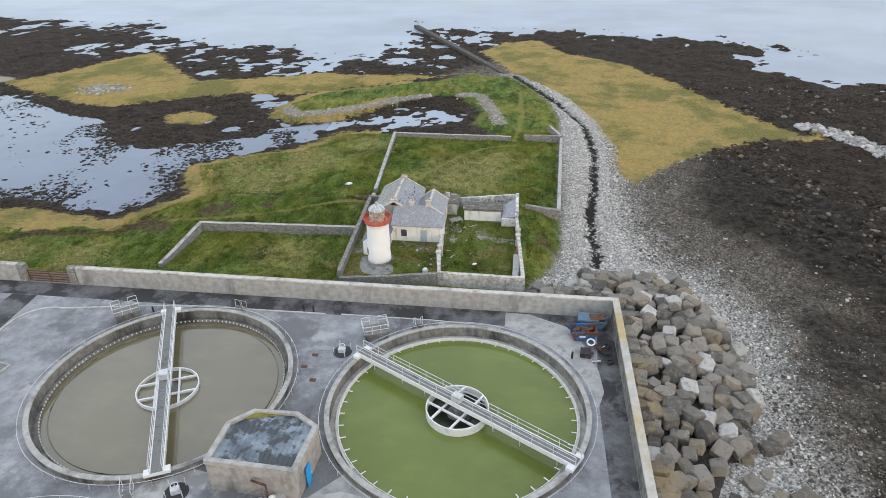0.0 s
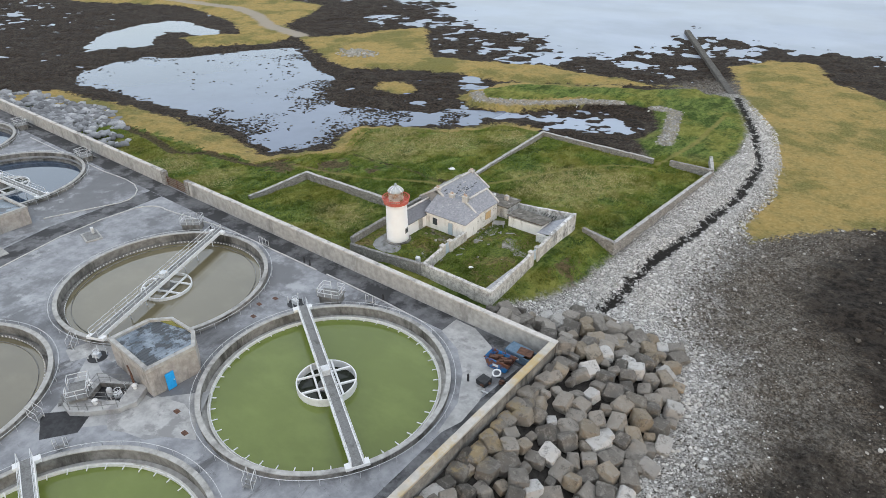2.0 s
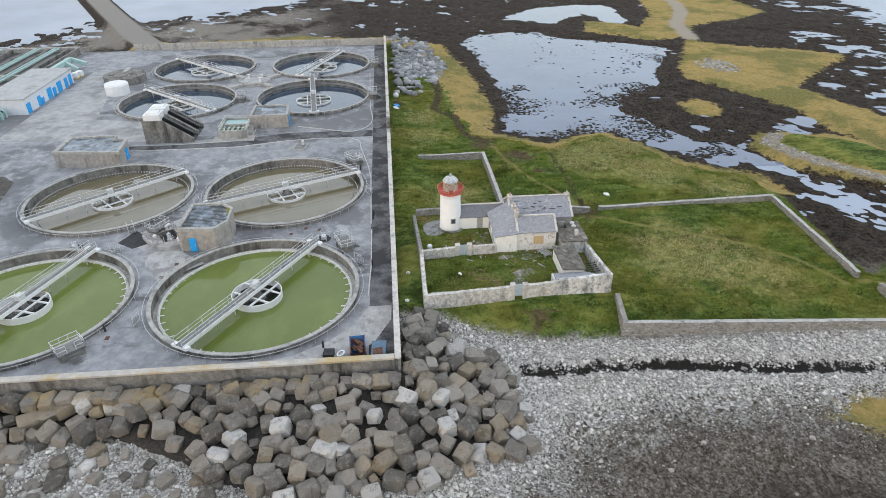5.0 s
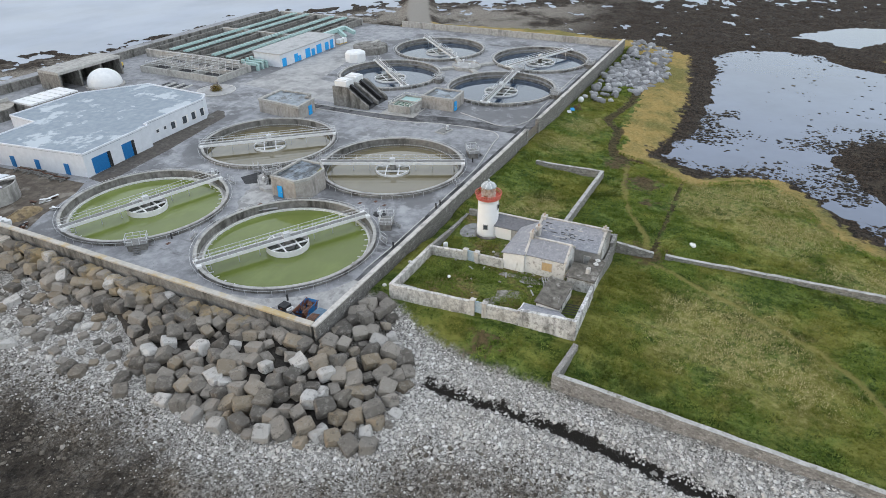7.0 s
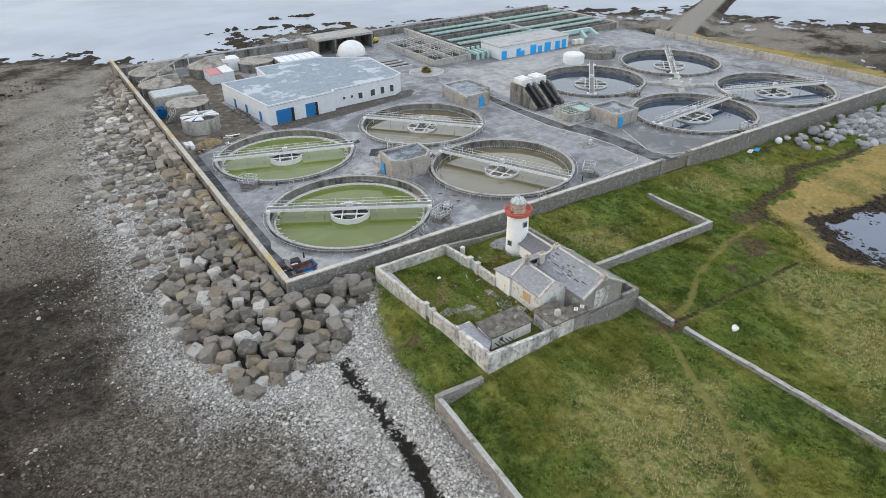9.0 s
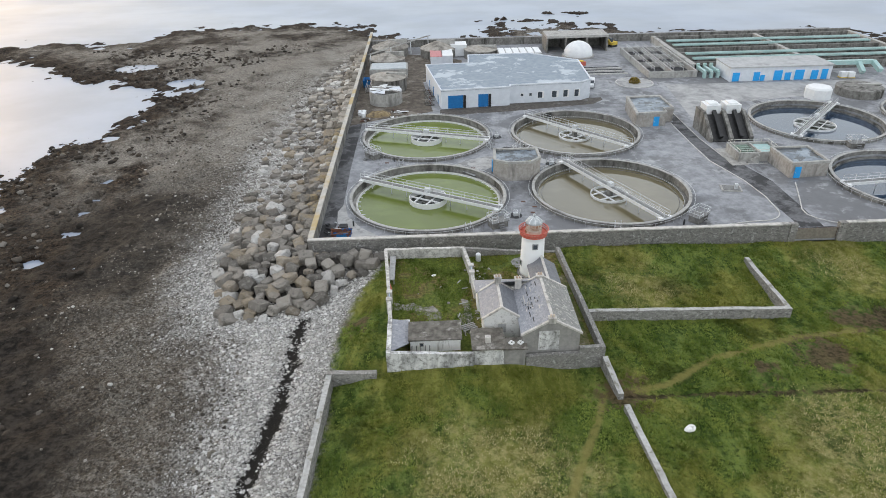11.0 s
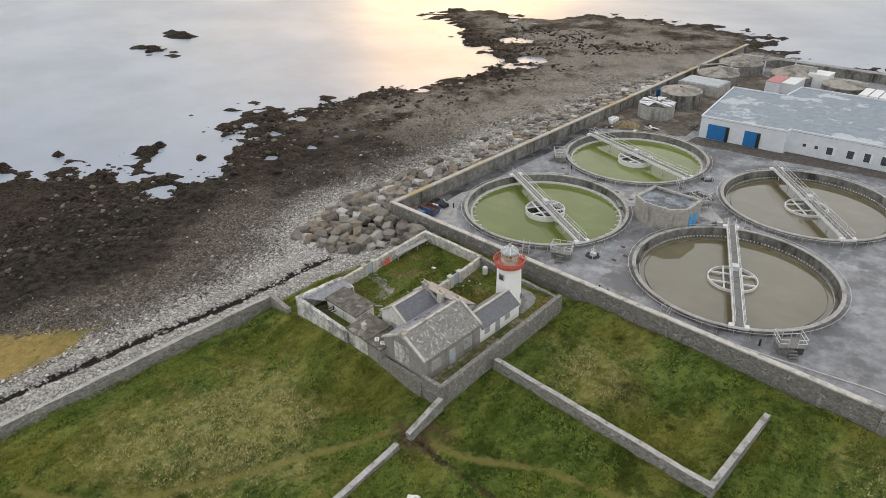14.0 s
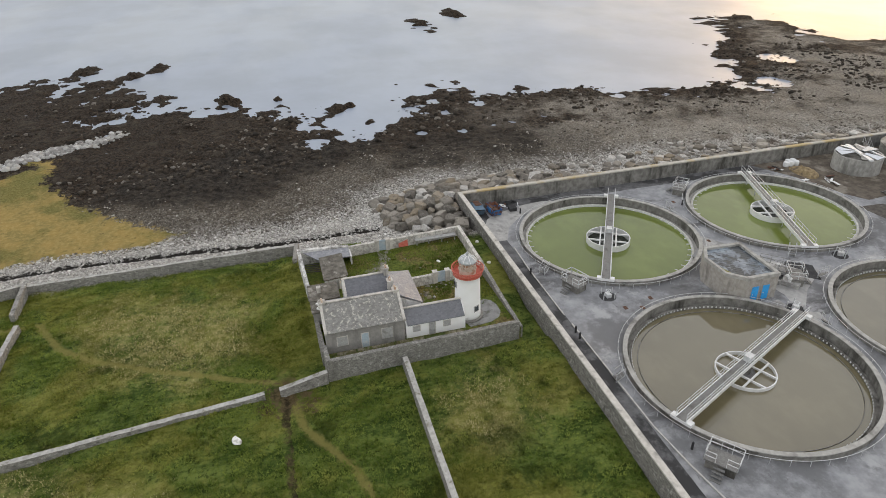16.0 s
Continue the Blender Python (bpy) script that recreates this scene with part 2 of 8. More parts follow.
SHORE_NORTH = [(-420, 330), (-238, 276), (-224, 266), (-191, 264), (-164, 260), (-143, 246), (-126, 238), (-112, 228), (-94, 221), (-82, 226), (-66, 220), (-55, 212), (-43, 211), (-42, 230), (-43, 262), (-18, 260),
               (1, 259), (18, 259), (33, 252), (50, 248), (71, 244), (90, 237), (94, 229), (84, 228), (75, 220), (78, 203), (89, 198), (100, 192), (125, 182), (143, 174), (135, 157), (127, 145), (106, 128), (100, 133), (94, 123), (86, 112), (87, 99), (77, 87)]
SHORE_EAST = [(61, 84), (65, 73), (74, 66), (89, 60), (92, 51), (85, 45), (79, 39), (82, 31), (80, 14), (75, 0), (70, -9), (69, -25), (80, -30), (90, -43), (107, -46), (120, -61),
              (146, -71), (151, -86), (135, -103), (117, -95), (89, -113), (66, -125), (42, -119), (20, -117), (8, -87), (-5, -82), (-26, -87), (-31, -106), (-58, -113), (-77, -100), (-90, -92), (-118, -82), (-150, -76), (-178, -56)]
SHORE_WEST = [(-203, -42), (-217, 0), (-222, 15), (-234, 29), (-262, 42), (-253, 72), (-290, 103), (-340, 110), (-430, 220)]
LAGOON = [(-154, 95), (-165, 101), (-169, 112), (-168, 122), (-156, 131), (-150, 147), (-139, 160), (-124, 153), (-113, 146), (-101, 143), (-94, 133), (-88, 127), (-80, 126), (-68, 130), (-57, 138), (-46, 140), (-43, 135),
          (-56, 125), (-64, 117), (-65, 112), (-62, 106), (-66, 98), (-69, 94), (-77, 96), (-83, 99), (-113, 100), (-144, 98)]
FAR_LAGOON = [(-190, 112), (-214, 128), (-222, 145), (-220, 164), (-209, 169), (-188, 163), (-182, 157), (-194, 157), (-200, 150), (-197, 142), (-187, 134), (-187, 121)]
COVE = [(-41, 149), (-32, 154), (-18, 159), (-15.5, 155), (-17, 148), (-28, 145), (-38, 146)]
CHANNEL = [(-18, 153), (-40, 147), (-54, 138), (-52, 143), (-62, 159), (-67, 165)]
GRASS = [(-162, 68), (-150, 86), (-115, 91), (-84, 93), (-71, 90.5), (-65, 90), (-60, 98), (-56, 103), (-61, 110), (-63, 116), (-57, 121), (-45, 127), (-39, 138), (-28, 139.5),
         (-4, 137), (-12, 147), (-10, 155), (-13, 162), (-17, 167), (-24, 167), (-36, 159), (-44, 149), (-53, 147), (-59, 151), (-60, 157), (-53, 170), (-38, 177), (-13, 191),
         (-3, 188), (4, 175), (8, 165), (10.5, 150), (10, 136), (8.5, 100), (9, 95), (8.5, 86), (6.5, 79), (4.2, 74.5), (3, 66), (-160, 66)]
SPIT = [(-163, 178), (-147, 174), (-138, 187), (-131, 203), (-123, 212), (-111, 198), (-100, 185), (-92, 178), (-71, 184), (-61, 190), (-28, 189), (-12, 195), (-40, 179), (-59, 167), (-75, 168), (-91, 160), (-104, 152), (-116, 155), (-131, 162), (-150, 172)]
FAR_SPIT = [(-150, 160), (-165, 140), (-184, 146), (-181, 156), (-172, 163), (-196, 176), (-216, 180), (-240, 184), (-300, 160), (-320, 200), (-240, 222), (-193, 224), (-180, 204), (-172, 184), (-152, 173)]
WEST_BANK = [(-170, 40), (-160, 78), (-148, 88), (-115, 92.5), (-84, 94.5), (-67, 91), (-74, 84), (-95, 83), (-120, 79), (-146, 72), (-148, -14), (-158, -10)]
EAST_BANK = [(-14, 220), (-7, 237), (6, 239), (13, 220), (30, 206), (38, 194), (45, 179), (54, 160), (62, 145), (67, 149), (66, 142), (53, 142), (40, 134), (30, 124), (22.5, 114), (19, 120), (20, 134), (17, 150), (12, 166), (1, 184)]
ISLET = [(-83, 141), (-86, 148), (-79, 151), (-73, 148), (-74, 141)]
SHINGLE = [(-4, 190), (2, 187), (11, 170), (18, 150), (20, 134), (20, 118), (19, 108), (19, 98), (21, 88), (27, 84), (30.5, 75), (31, 62), (30, 55), (31, 40), (31, 10), (26, -30), (18, -60), (11, -70), (11, 68), (3, 72), (5, 80), (8, 87), (8.5, 95), (9, 136), (10.5, 150), (7, 166), (0, 180)]
COVE_BANK = [(-57, 152), (-53, 148.5), (-46, 150.5), (-40, 155), (-31, 163), (-24, 167)]
COVE_STONES = [(-15, 168), (-10, 167), (-7, 157), (-4, 146)]
FOOTPATH = [(0, 131), (-7, 127), (-11, 122.5), (-16, 113.5), (-20.5, 104.5), (-22, 100.8), (-29.5, 99.5), (-36, 95.5), (-47, 92), (-57, 90.5)]
SPIT_TRACK = [(-300, 172), (-277, 186), (-240, 191), (-216, 194), (-196, 189), (-172, 177), (-150, 173)]
NORTH_PATH = [(-0.5, 133), (1, 150), (0, 172)]
DITCH = [(-24, 101.2), (-40, 101.4), (-54, 101.2)]
GULLY = [(-114, 82), (-95, 82.5), (-81, 80.5), (-75, 84.5), (-66, 85.5), (-61, 87), (-60, 92)]
TUSSOCK = [(-9, 113, 11.0), (-4, 120, 7.0), (-31, 80, 6.0), (-40, 118, 9.0), (-52, 112, 6.0), (-30, 128, 7.0), (-47, 108, 9.0), (-53, 117, 8.0), (-62, 76, 6.0), (-75, 77, 7.0)]
BARE = [(-24, 101, 3.0), (-49, 95, 3.4), (-57, 88, 3.0), (-41, 97.5, 2.0), (5.5, 87, 1.8)]
SEA_ROCKS = [(198, 15, 11, 5, 1.6), (179, 34, 16, 5, 1.4), (144, 128, 9, 4, 1.3), (138, 135, 6, 3, 1.2), (99, 107, 7, 3.5, 1.7), (82, 80.5, 3.6, 2.4, 1.6), (84.5, 77, 2.2, 1.6, 1.4), (96.5, 95, 1.8, 1.5, 1.3), (96, 53, 2.2, 1.6, 1.2), (100, 62, 1.6, 1.4, 1.1), (-33, -118, 9, 4, 1.2), (-62, -128, 12, 4, 1.2), (148, 150, 10, 4, 1.1)]
POOLS = [(56.4, 55.3, 2.0), (58.1, 65.0, 2.2), (51.5, 66.2, 1.6), (70.0, 55.7, 2.2), (57.7, 47.5, 2.0), (58.1, 43.0, 1.6), (58.6, 33.7, 1.4), (86.9, -55.9, 7.0), (65.2, -37.4, 6.0), (72.0, 66.0, 1.8), (64.5, 73.0, 1.6), (74.0, 46.0, 1.8)]
STREAM = [(-2, 187), (9, 163), (15, 146), (16, 130), (14.5, 111), (13, 99), (13, 84)]
CAUSEWAY = [(-135, 5), (-170, -16), (-215, -40), (-330, -100)]
PLANT = (-143.5, 13.75, -75.0, 69.7)


WEED_BED = [(31, 113), (29.8, 104), (33.5, 98), (38.5, 92.5), (43, 86), (47, 79), (51, 73), (60, 73), (64, 96), (50, 128), (38, 132)]
DARK_GRAVEL = [(31, 40), (32, 50), (30.5, 60), (32, 70), (34, 79), (36.5, 87), (43, 84), (49, 76), (58, 68), (60, 44), (45, 37)]


def axis(*runs):
    out = []
    for a, b, s in runs:
        n = max(1, round((b - a) / s))
        out += [a + (b - a) * i / n for i in range(n)]
    return np.array(out + [runs[-1][1]])


def masks(X, Y):
    m = {"tidal": sdf(SHORE_NORTH + SHORE_EAST + SHORE_WEST, X, Y)}
    m["lagoon"] = np.maximum(sdf(LAGOON, X, Y), sdf(FAR_LAGOON, X, Y))
    m["cove"] = sdf(COVE, X, Y)
    m["channel"] = 3.6 - along(CHANNEL, X, Y)
    m["grass"] = sdf(GRASS, X, Y)
    m["ochre"] = np.maximum.reduce([sdf(p, X, Y) for p in (SPIT, FAR_SPIT, WEST_BANK, EAST_BANK, ISLET)])
    m["ochre"] = np.where(X < -30, np.maximum(m["ochre"], 3.2 - np.abs(m["grass"] - 0.8)), m["ochre"])
    m["shingle"] = sdf(SHINGLE, X, Y)
    m["bank"] = np.maximum(1.9 - along(COVE_BANK, X, Y), 1.9 - along(COVE_STONES, X, Y))
    m["path"] = 1.0 - np.minimum(along(FOOTPATH, X, Y) * 1.3, along(NORTH_PATH, X, Y) * 1.2)
    m["track"] = 3.2 - along(SPIT_TRACK, X, Y)
    m["ditch"] = 1.0 - np.minimum(along(DITCH, X, Y) * 2.2, along(GULLY, X, Y) * 0.75)
    m["tussock"] = np.maximum.reduce([r - np.hypot(X - x, Y - y) for x, y, r in TUSSOCK])
    m["bare"] = np.maximum.reduce([r - np.hypot(X - x, Y - y) for x, y, r in BARE])
    m["stream"] = 0.95 - along(STREAM, X, Y)
    m["weedbed"] = np.maximum(sdf(WEED_BED, X, Y), np.minimum(sdf(DARK_GRAVEL, X, Y), 6.0) - 2.0)
    m["causeway"] = 5.0 - along(CAUSEWAY, X, Y)
    return m


def height(X, Y, m):
    big, mid, fine = value_noise(X, Y, 22, 4), value_noise(X, Y, 5, 4, 3), value_noise(X, Y, 1.7, 3, 5)
    rough = (mid - 0.5) * 0.8 + (big - 0.5) * 0.9
    d = m["tidal"] + (big - 0.5) * 16 + (mid - 0.5) * 16 + (fine - 0.5) * 5
    speck = (mid - 0.5) * 0.9 + (fine - 0.5) * 0.7
    h = -0.75 + 0.80 * step(-12, 6, d) + 0.34 * step(4, 42, d) + (rough * 0.6 + speck * 0.8) * step(-16, -2, d)
    for x, y, a, b, t in SEA_ROCKS:
        h = h + t * np.exp(-(((X - x) / a) ** 2 + ((Y - y) / b) ** 2)) * np.clip(0.9 + 3.2 * (mid - 0.5) + 1.8 * (fine - 0.5), 0, 2.2)
    h = h + 0.45 * step(-25, 15, X) * step(0, 11, d)
    for x, y, a in POOLS:
        k = step(-0.3, 0.5, a - np.hypot(X - x, (Y - y) * 1.3) + (mid - 0.5) * 3.0 + (fine - 0.5) * 3.0)
        h = h * (1 - k) - 0.25 * k
    wet = np.maximum.reduce([m["lagoon"] + (big - 0.5) * 22 * step(-150, -182, X) + (mid - 0.5) * 9 + (fine - 0.5) * 4, m["cove"] + (mid - 0.5) * 4, m["channel"] + (mid - 0.5) * 4])
    h = h * (1 - step(-5, 2, wet)) + (-0.16 + speck * 0.75 + 0.15 * step(-108, -62, X) - 0.03 * np.clip(wet, 0, 12)) * step(-5, 2, wet)
    o = step(-1.5, 6, m["ochre"] + (mid - 0.5) * 4)
    h = h * (1 - o) + (0.9 + (big - 0.5) * 0.7 + (mid - 0.5) * 0.35) * o
    s = step(-6, 3, m["shingle"])
    h = h * (1 - s) + (np.clip(1.75 - 0.085 * (X - 9), 0.55, 1.75) + (fine - 0.5) * 0.25) * s
    k = step(-1.5, 0.8, m["bank"])
    h = h * (1 - k) + (1.25 + (fine - 0.5) * 0.3) * k
    h = h - 0.45 * step(-0.6, 0.9, m["stream"] + (fine - 0.5) * 1.2)
    g = step(-1.0, 5, m["grass"] + (mid - 0.5) * 2)
    h = h * (1 - g) + (1.6 + (big - 0.5) * 0.7 + (mid - 0.5) * 0.3 + (fine - 0.5) * 0.12 + 0.75 * step(62, 20, np.hypot(X + 14, Y - 88)) + 1.1 * step(17, 12.5, np.hypot((X + 5) * 1.0, (Y - 84) * 0.8)) + 0.7 * step(79, 71.5, Y) * step(-80, -60, X) * step(-22, -24, X)) * g
    rim = np.hypot(np.maximum(0.0, np.abs(X + 2.5) - 5.6), np.maximum(0.0, np.abs(Y - 84.0) - 14.2))
    h = np.maximum(h, 3.35 - 0.34 * rim + (mid - 0.5) * 0.3)
    h = h - 0.35 * step(-0.3, 0.8, m["ditch"]) - 0.06 * step(0, 0.7, m["path"])
    h = h + 1.5 * step(-166, -150, X) * (X < -143) * step(-16, -6, Y) * step(84, 60, Y)
    k = step(-4, 1, m["track"])
    h = h * (1 - k) + np.maximum(h, 0.9) * k
    c = step(-3, 1, m["causeway"])
    h = h * (1 - c) + 2.0 * c
    x0, x1, y0, y1 = PLANT
    inside = (X > x0 + 0.4) & (X < x1 - 0.4) & (Y > y0 + 0.4) & (Y < y1 - 0.4)
    h = np.where(inside, -0.6, h)
    return h + (fine - 0.5) * 0.14


def ground_height(x, y):
    X, Y = np.array([float(x)]), np.array([float(y)])
    return float(height(X, Y, masks(X, Y))[0])


def build_ground():
    xs = axis((-4500, -700, 400), (-700, -330, 20), (-330, -170, 2.0), (-170, -75, 1.1), (-75, 60, 0.72), (60, 130, 1.1), (130, 200, 1.4), (200, 250, 3.0), (250, 700, 25), (700, 4500, 400))
    ys = axis((-4500, -600, 400), (-600, -140, 20), (-140, -60, 1.6), (-60, 60, 1.3), (60, 165, 0.72), (165, 240, 1.1), (240, 320, 2.0), (320, 700, 25), (700, 4500, 400))
    X, Y = np.meshgrid(xs, ys)
    m = masks(X, Y)
    Z = height(X, Y, m)
    nx, ny = len(xs), len(ys)
    idx = np.arange(nx * ny).reshape(ny, nx)
    quads = np.stack([idx[:-1, :-1], idx[:-1, 1:], idx[1:, 1:], idx[1:, :-1]], -1).reshape(-1, 4)
    me = bpy.data.meshes.new("ground")
    me.vertices.add(nx * ny)
    me.vertices.foreach_set("co", np.stack([X, Y, Z], -1).astype(np.float32).ravel())
    me.loops.add(quads.size)
    me.loops.foreach_set("vertex_index", quads.astype(np.int32).ravel())
    me.polygons.add(len(quads))
    me.polygons.foreach_set("loop_start", np.arange(0, quads.size, 4, dtype=np.int32))
    me.polygons.foreach_set("use_smooth", np.ones(len(quads), bool))
    me.update(calc_edges=True)
    for key in ("grass", "ochre", "shingle", "bank", "stream", "causeway", "tidal", "path", "track", "ditch", "bare", "tussock", "weedbed"):
        a = me.attributes.new(key, "FLOAT", "POINT")
        a.data.foreach_set("value", np.clip(m[key], -60, 60).astype(np.float32).ravel())
    me.materials.append(ground_material())
    return tagged(new("ground", me), "tidal foreshore of grass, ochre turf, shingle and dark weed-covered mud", "ground", kind="structure")


def straw(n, gr, flow, lean):
    """Dry yellow and tan patches in grass, and rough dark ones."""
    gr = n.mix(n.ramp(n.noise(0.10, 7, 0.62), 0.45, 0.60, 0.0, 0.65), gr, n.mix(n.ramp(flow, 0.35, 0.65), (0.15, 0.155, 0.026), (0.31, 0.285, 0.075)))
    gr = n.mix(n.ramp(n.noise(0.045, 6, 0.6), 0.58, 0.70, 0.0, 0.5), gr, n.mix(n.ramp(lean, 0.35, 0.65), (0.16, 0.135, 0.05), (0.34, 0.29, 0.12)))
    gr = n.mix(n.ramp(n.noise(0.16, 8, 0.7), 0.54, 0.64, 0.0, 0.7), gr, (0.036, 0.056, 0.010))
    tm = n.math("ADD", n.attr("tussock"), n.math("MULTIPLY", n.math("SUBTRACT", n.noise(0.2, 7, 0.7), 0.5), 26.0))
    return n.mix(n.math("MULTIPLY", n.ramp(tm, -2.0, 7.0), n.ramp(n.noise(1.0, 10, 0.85), 0.44, 0.60, 0.1, 0.9)), gr, (0.42, 0.37, 0.16))


def ground_material():
    n = Nodes("foreshore")
    fine, mid, big = n.noise(2.3, 6, 0.65), n.noise(0.35, 6, 0.6), n.noise(0.06, 4)
    # dark weed and mud
    weed = n.mix(n.ramp(n.noise(1.6, 8, 0.75), 0.40, 0.64), (0.008, 0.006, 0.0045), (0.074, 0.052, 0.035))
    weed = n.mix(n.ramp(mid, 0.5, 0.70, 0.0, 0.8), weed, (0.070, 0.057, 0.043))
    weed = n.mix(n.ramp(n.noise(0.9, 5, 0.7), 0.66, 0.72, 0.0, 0.7), weed, (0.16, 0.145, 0.125))
    flat = n.math("MULTIPLY", n.math("MULTIPLY", n.ramp(n.y(), 62.0, 24.0), n.ramp(n.noise(0.05, 7, 0.65), 0.38, 0.54)), n.ramp(n.math("ADD", n.attr("tidal"), n.math("MULTIPLY", n.math("SUBTRACT", mid, 0.5), 24.0)), 6.0, 20.0))
    weed = n.mix(n.math("MULTIPLY", flat, 0.85), weed, n.mix(n.ramp(n.noise(2.6, 8, 0.75), 0.38, 0.62), (0.12, 0.105, 0.086), (0.45, 0.41, 0.355)))
    # gravel and shingle
    grit, coarse = n.noise(3.2, 9, 0.78), n.noise(0.9, 8, 0.72)
    tone = n.add("ShaderNodeRGBToBW")
    n.put(tone.inputs[0], n.cells(5.5, out="Color"))
    pale = n.mix(tone.outputs[0], (0.40, 0.385, 0.36), (0.76, 0.735, 0.69))
    pale = n.mix(n.ramp(grit, 0.43, 0.56), (0.15, 0.14, 0.13), pale)
    pale = n.mix(n.ramp(n.noise(0.25, 6), 0.56, 0.70, 0.0, 0.5), pale, (0.30, 0.275, 0.24))
    low = n.math("MULTIPLY", n.ramp(n.y(), 45.0, 20.0), n.ramp(n.noise(0.16, 8, 0.7), 0.48, 0.56, 0.0, 0.9))
    pale = n.mix(low, pale, n.mix(n.ramp(grit, 0.4, 0.62), (0.035, 0.026, 0.02), (0.12, 0.09, 0.07)))
    brown = n.mix(n.ramp(grit, 0.38, 0.62), (0.026, 0.020, 0.015), (0.165, 0.137, 0.105))
    brown = n.mix(n.ramp(coarse, 0.52, 0.64, 0.0, 0.7), brown, (0.045, 0.037, 0.028))
    brown = n.mix(n.ramp(n.noise(2.1, 6, 0.75), 0.63, 0.68), brown, (0.42, 0.40, 0.37))
    brown = n.mix(n.ramp(n.noise(0.16, 6, 0.65), 0.50, 0.64, 0.0, 0.45), brown, n.mix(n.ramp(grit, 0.4, 0.6), (0.06, 0.05, 0.039), (0.24, 0.21, 0.17)))
    strand = n.math("MULTIPLY", n.ramp(n.y(), 46.0, 12.0), n.ramp(n.noise(0.09, 8, 0.7), 0.38, 0.56, 0.35, 0.95))
    brown = n.mix(strand, brown, n.mix(n.ramp(grit, 0.38, 0.62), (0.135, 0.12, 0.10), (0.49, 0.455, 0.40)))
    sh = n.math("ADD", n.attr("shingle"), n.math("MULTIPLY", n.math("SUBTRACT", mid, 0.5), 14.0))
    col = n.mix(n.ramp(sh, -21.0, -10.0), weed, brown)
    col = n.mix(n.math("MULTIPLY", n.ramp(sh, -22.0, -6.0), n.ramp(n.noise(1.5, 9, 0.8), 0.45, 0.57, 0.0, 0.65)), col, n.mix(n.ramp(grit, 0.4, 0.6), (0.13, 0.118, 0.10), (0.45, 0.42, 0.375)))
    wb = n.math("ADD", n.attr("weedbed"), n.math("MULTIPLY", n.math("SUBTRACT", n.noise(0.12, 8, 0.7), 0.5), 22.0))
    col = n.mix(n.ramp(wb, -1.0, 5.0, 0.0, 0.85), col, n.mix(n.ramp(coarse, 0.4, 0.62), (0.010, 0.0085, 0.007), (0.062, 0.051, 0.041)))
    col = n.mix(n.ramp(sh, -6.0, 2.5), col, pale)
    st = n.math("ADD", n.attr("stream"), n.math("MULTIPLY", n.math("SUBTRACT", n.noise(0.9, 8, 0.8), 0.5), 6.0))
    col = n.mix(n.ramp(st, 0.0, 0.25), col, (0.022, 0.019, 0.016))
    # ochre turf
    oc = n.mix(n.ramp(mid, 0.35, 0.65), (0.40, 0.28, 0.095), (0.285, 0.228, 0.082))
    oc = n.mix(n.ramp(n.noise(1.3, 7, 0.72), 0.42, 0.66, 0.0, 0.8), oc, (0.50, 0.37, 0.15))
    oc = n.mix(n.ramp(n.noise(0.8, 7, 0.7), 0.58, 0.70, 0.0, 0.6), oc, (0.10, 0.08, 0.03))
    oc = n.mix(n.ramp(n.noise(0.05, 7, 0.65), 0.46, 0.58, 0.0, 0.75), oc, n.mix(n.ramp(fine, 0.4, 0.6), (0.10, 0.112, 0.032), (0.215, 0.21, 0.072)))
    om = n.math("ADD", n.attr("ochre"), n.math("MULTIPLY", n.math("SUBTRACT", n.noise(0.5, 7, 0.7), 0.5), 9.0))
    col = n.mix(n.ramp(om, -0.4, 1.0), col, oc)
    # grass
    warp = n.add("ShaderNodeVectorMath")
    warp.operation = "ADD"
    n.put(warp.inputs[0], n.pos)
    wn_ = n.add("ShaderNodeTexNoise")
    wn_.inputs["Scale"].default_value = 0.12
    n.put(wn_.inputs["Vector"], n.pos)
    n.put(warp.inputs[1], n.scaled(wn_.outputs["Color"], (5.0, 5.0, 0.0)))
    flow = n.noise(0.55, 9, 0.72, vec=warp.outputs[0], stretch=(1.0, 0.4, 1.0))
    tuft, lean = n.noise(1.6, 8, 0.75), n.noise(0.5, 8, 0.72)
    gr = n.mix(n.ramp(flow, 0.38, 0.62), (0.048, 0.086, 0.016), (0.180, 0.235, 0.056))
    gr = n.mix(n.ramp(tuft, 0.50, 0.66, 0.0, 0.5), gr, (0.20, 0.215, 0.050))
    gr = n.mix(n.ramp(tuft, 0.49, 0.38, 0.0, 0.75), gr, (0.024, 0.040, 0.007))
    gr = straw(n, gr, flow, lean)
    gm = n.math("ADD", n.attr("grass"), n.math("MULTIPLY", n.math("SUBTRACT", n.noise(0.7, 7, 0.7), 0.5), 4.0))
    col = n.mix(n.ramp(n.math("SUBTRACT", gm, n.ramp(om, 0.0, 3.0, 0.0, 14.0)), 0.2, 1.8), col, gr)
    bk = n.math("ADD", n.attr("bank"), n.math("MULTIPLY", n.math("SUBTRACT", n.noise(0.6, 6, 0.7), 0.5), 2.5))
    col = n.mix(n.ramp(bk, -0.2, 0.8, 0.0, 0.9), col, n.mix(n.ramp(grit, 0.4, 0.6), (0.22, 0.19, 0.145), (0.44, 0.40, 0.33)))
    pm = n.math("ADD", n.attr("path"), n.math("MULTIPLY", n.math("SUBTRACT", n.noise(0.8, 5, 0.7), 0.5), 1.2))
    col = n.mix(n.ramp(pm, 0.0, 0.8, 0.0, 0.75), col, (0.27, 0.235, 0.075))
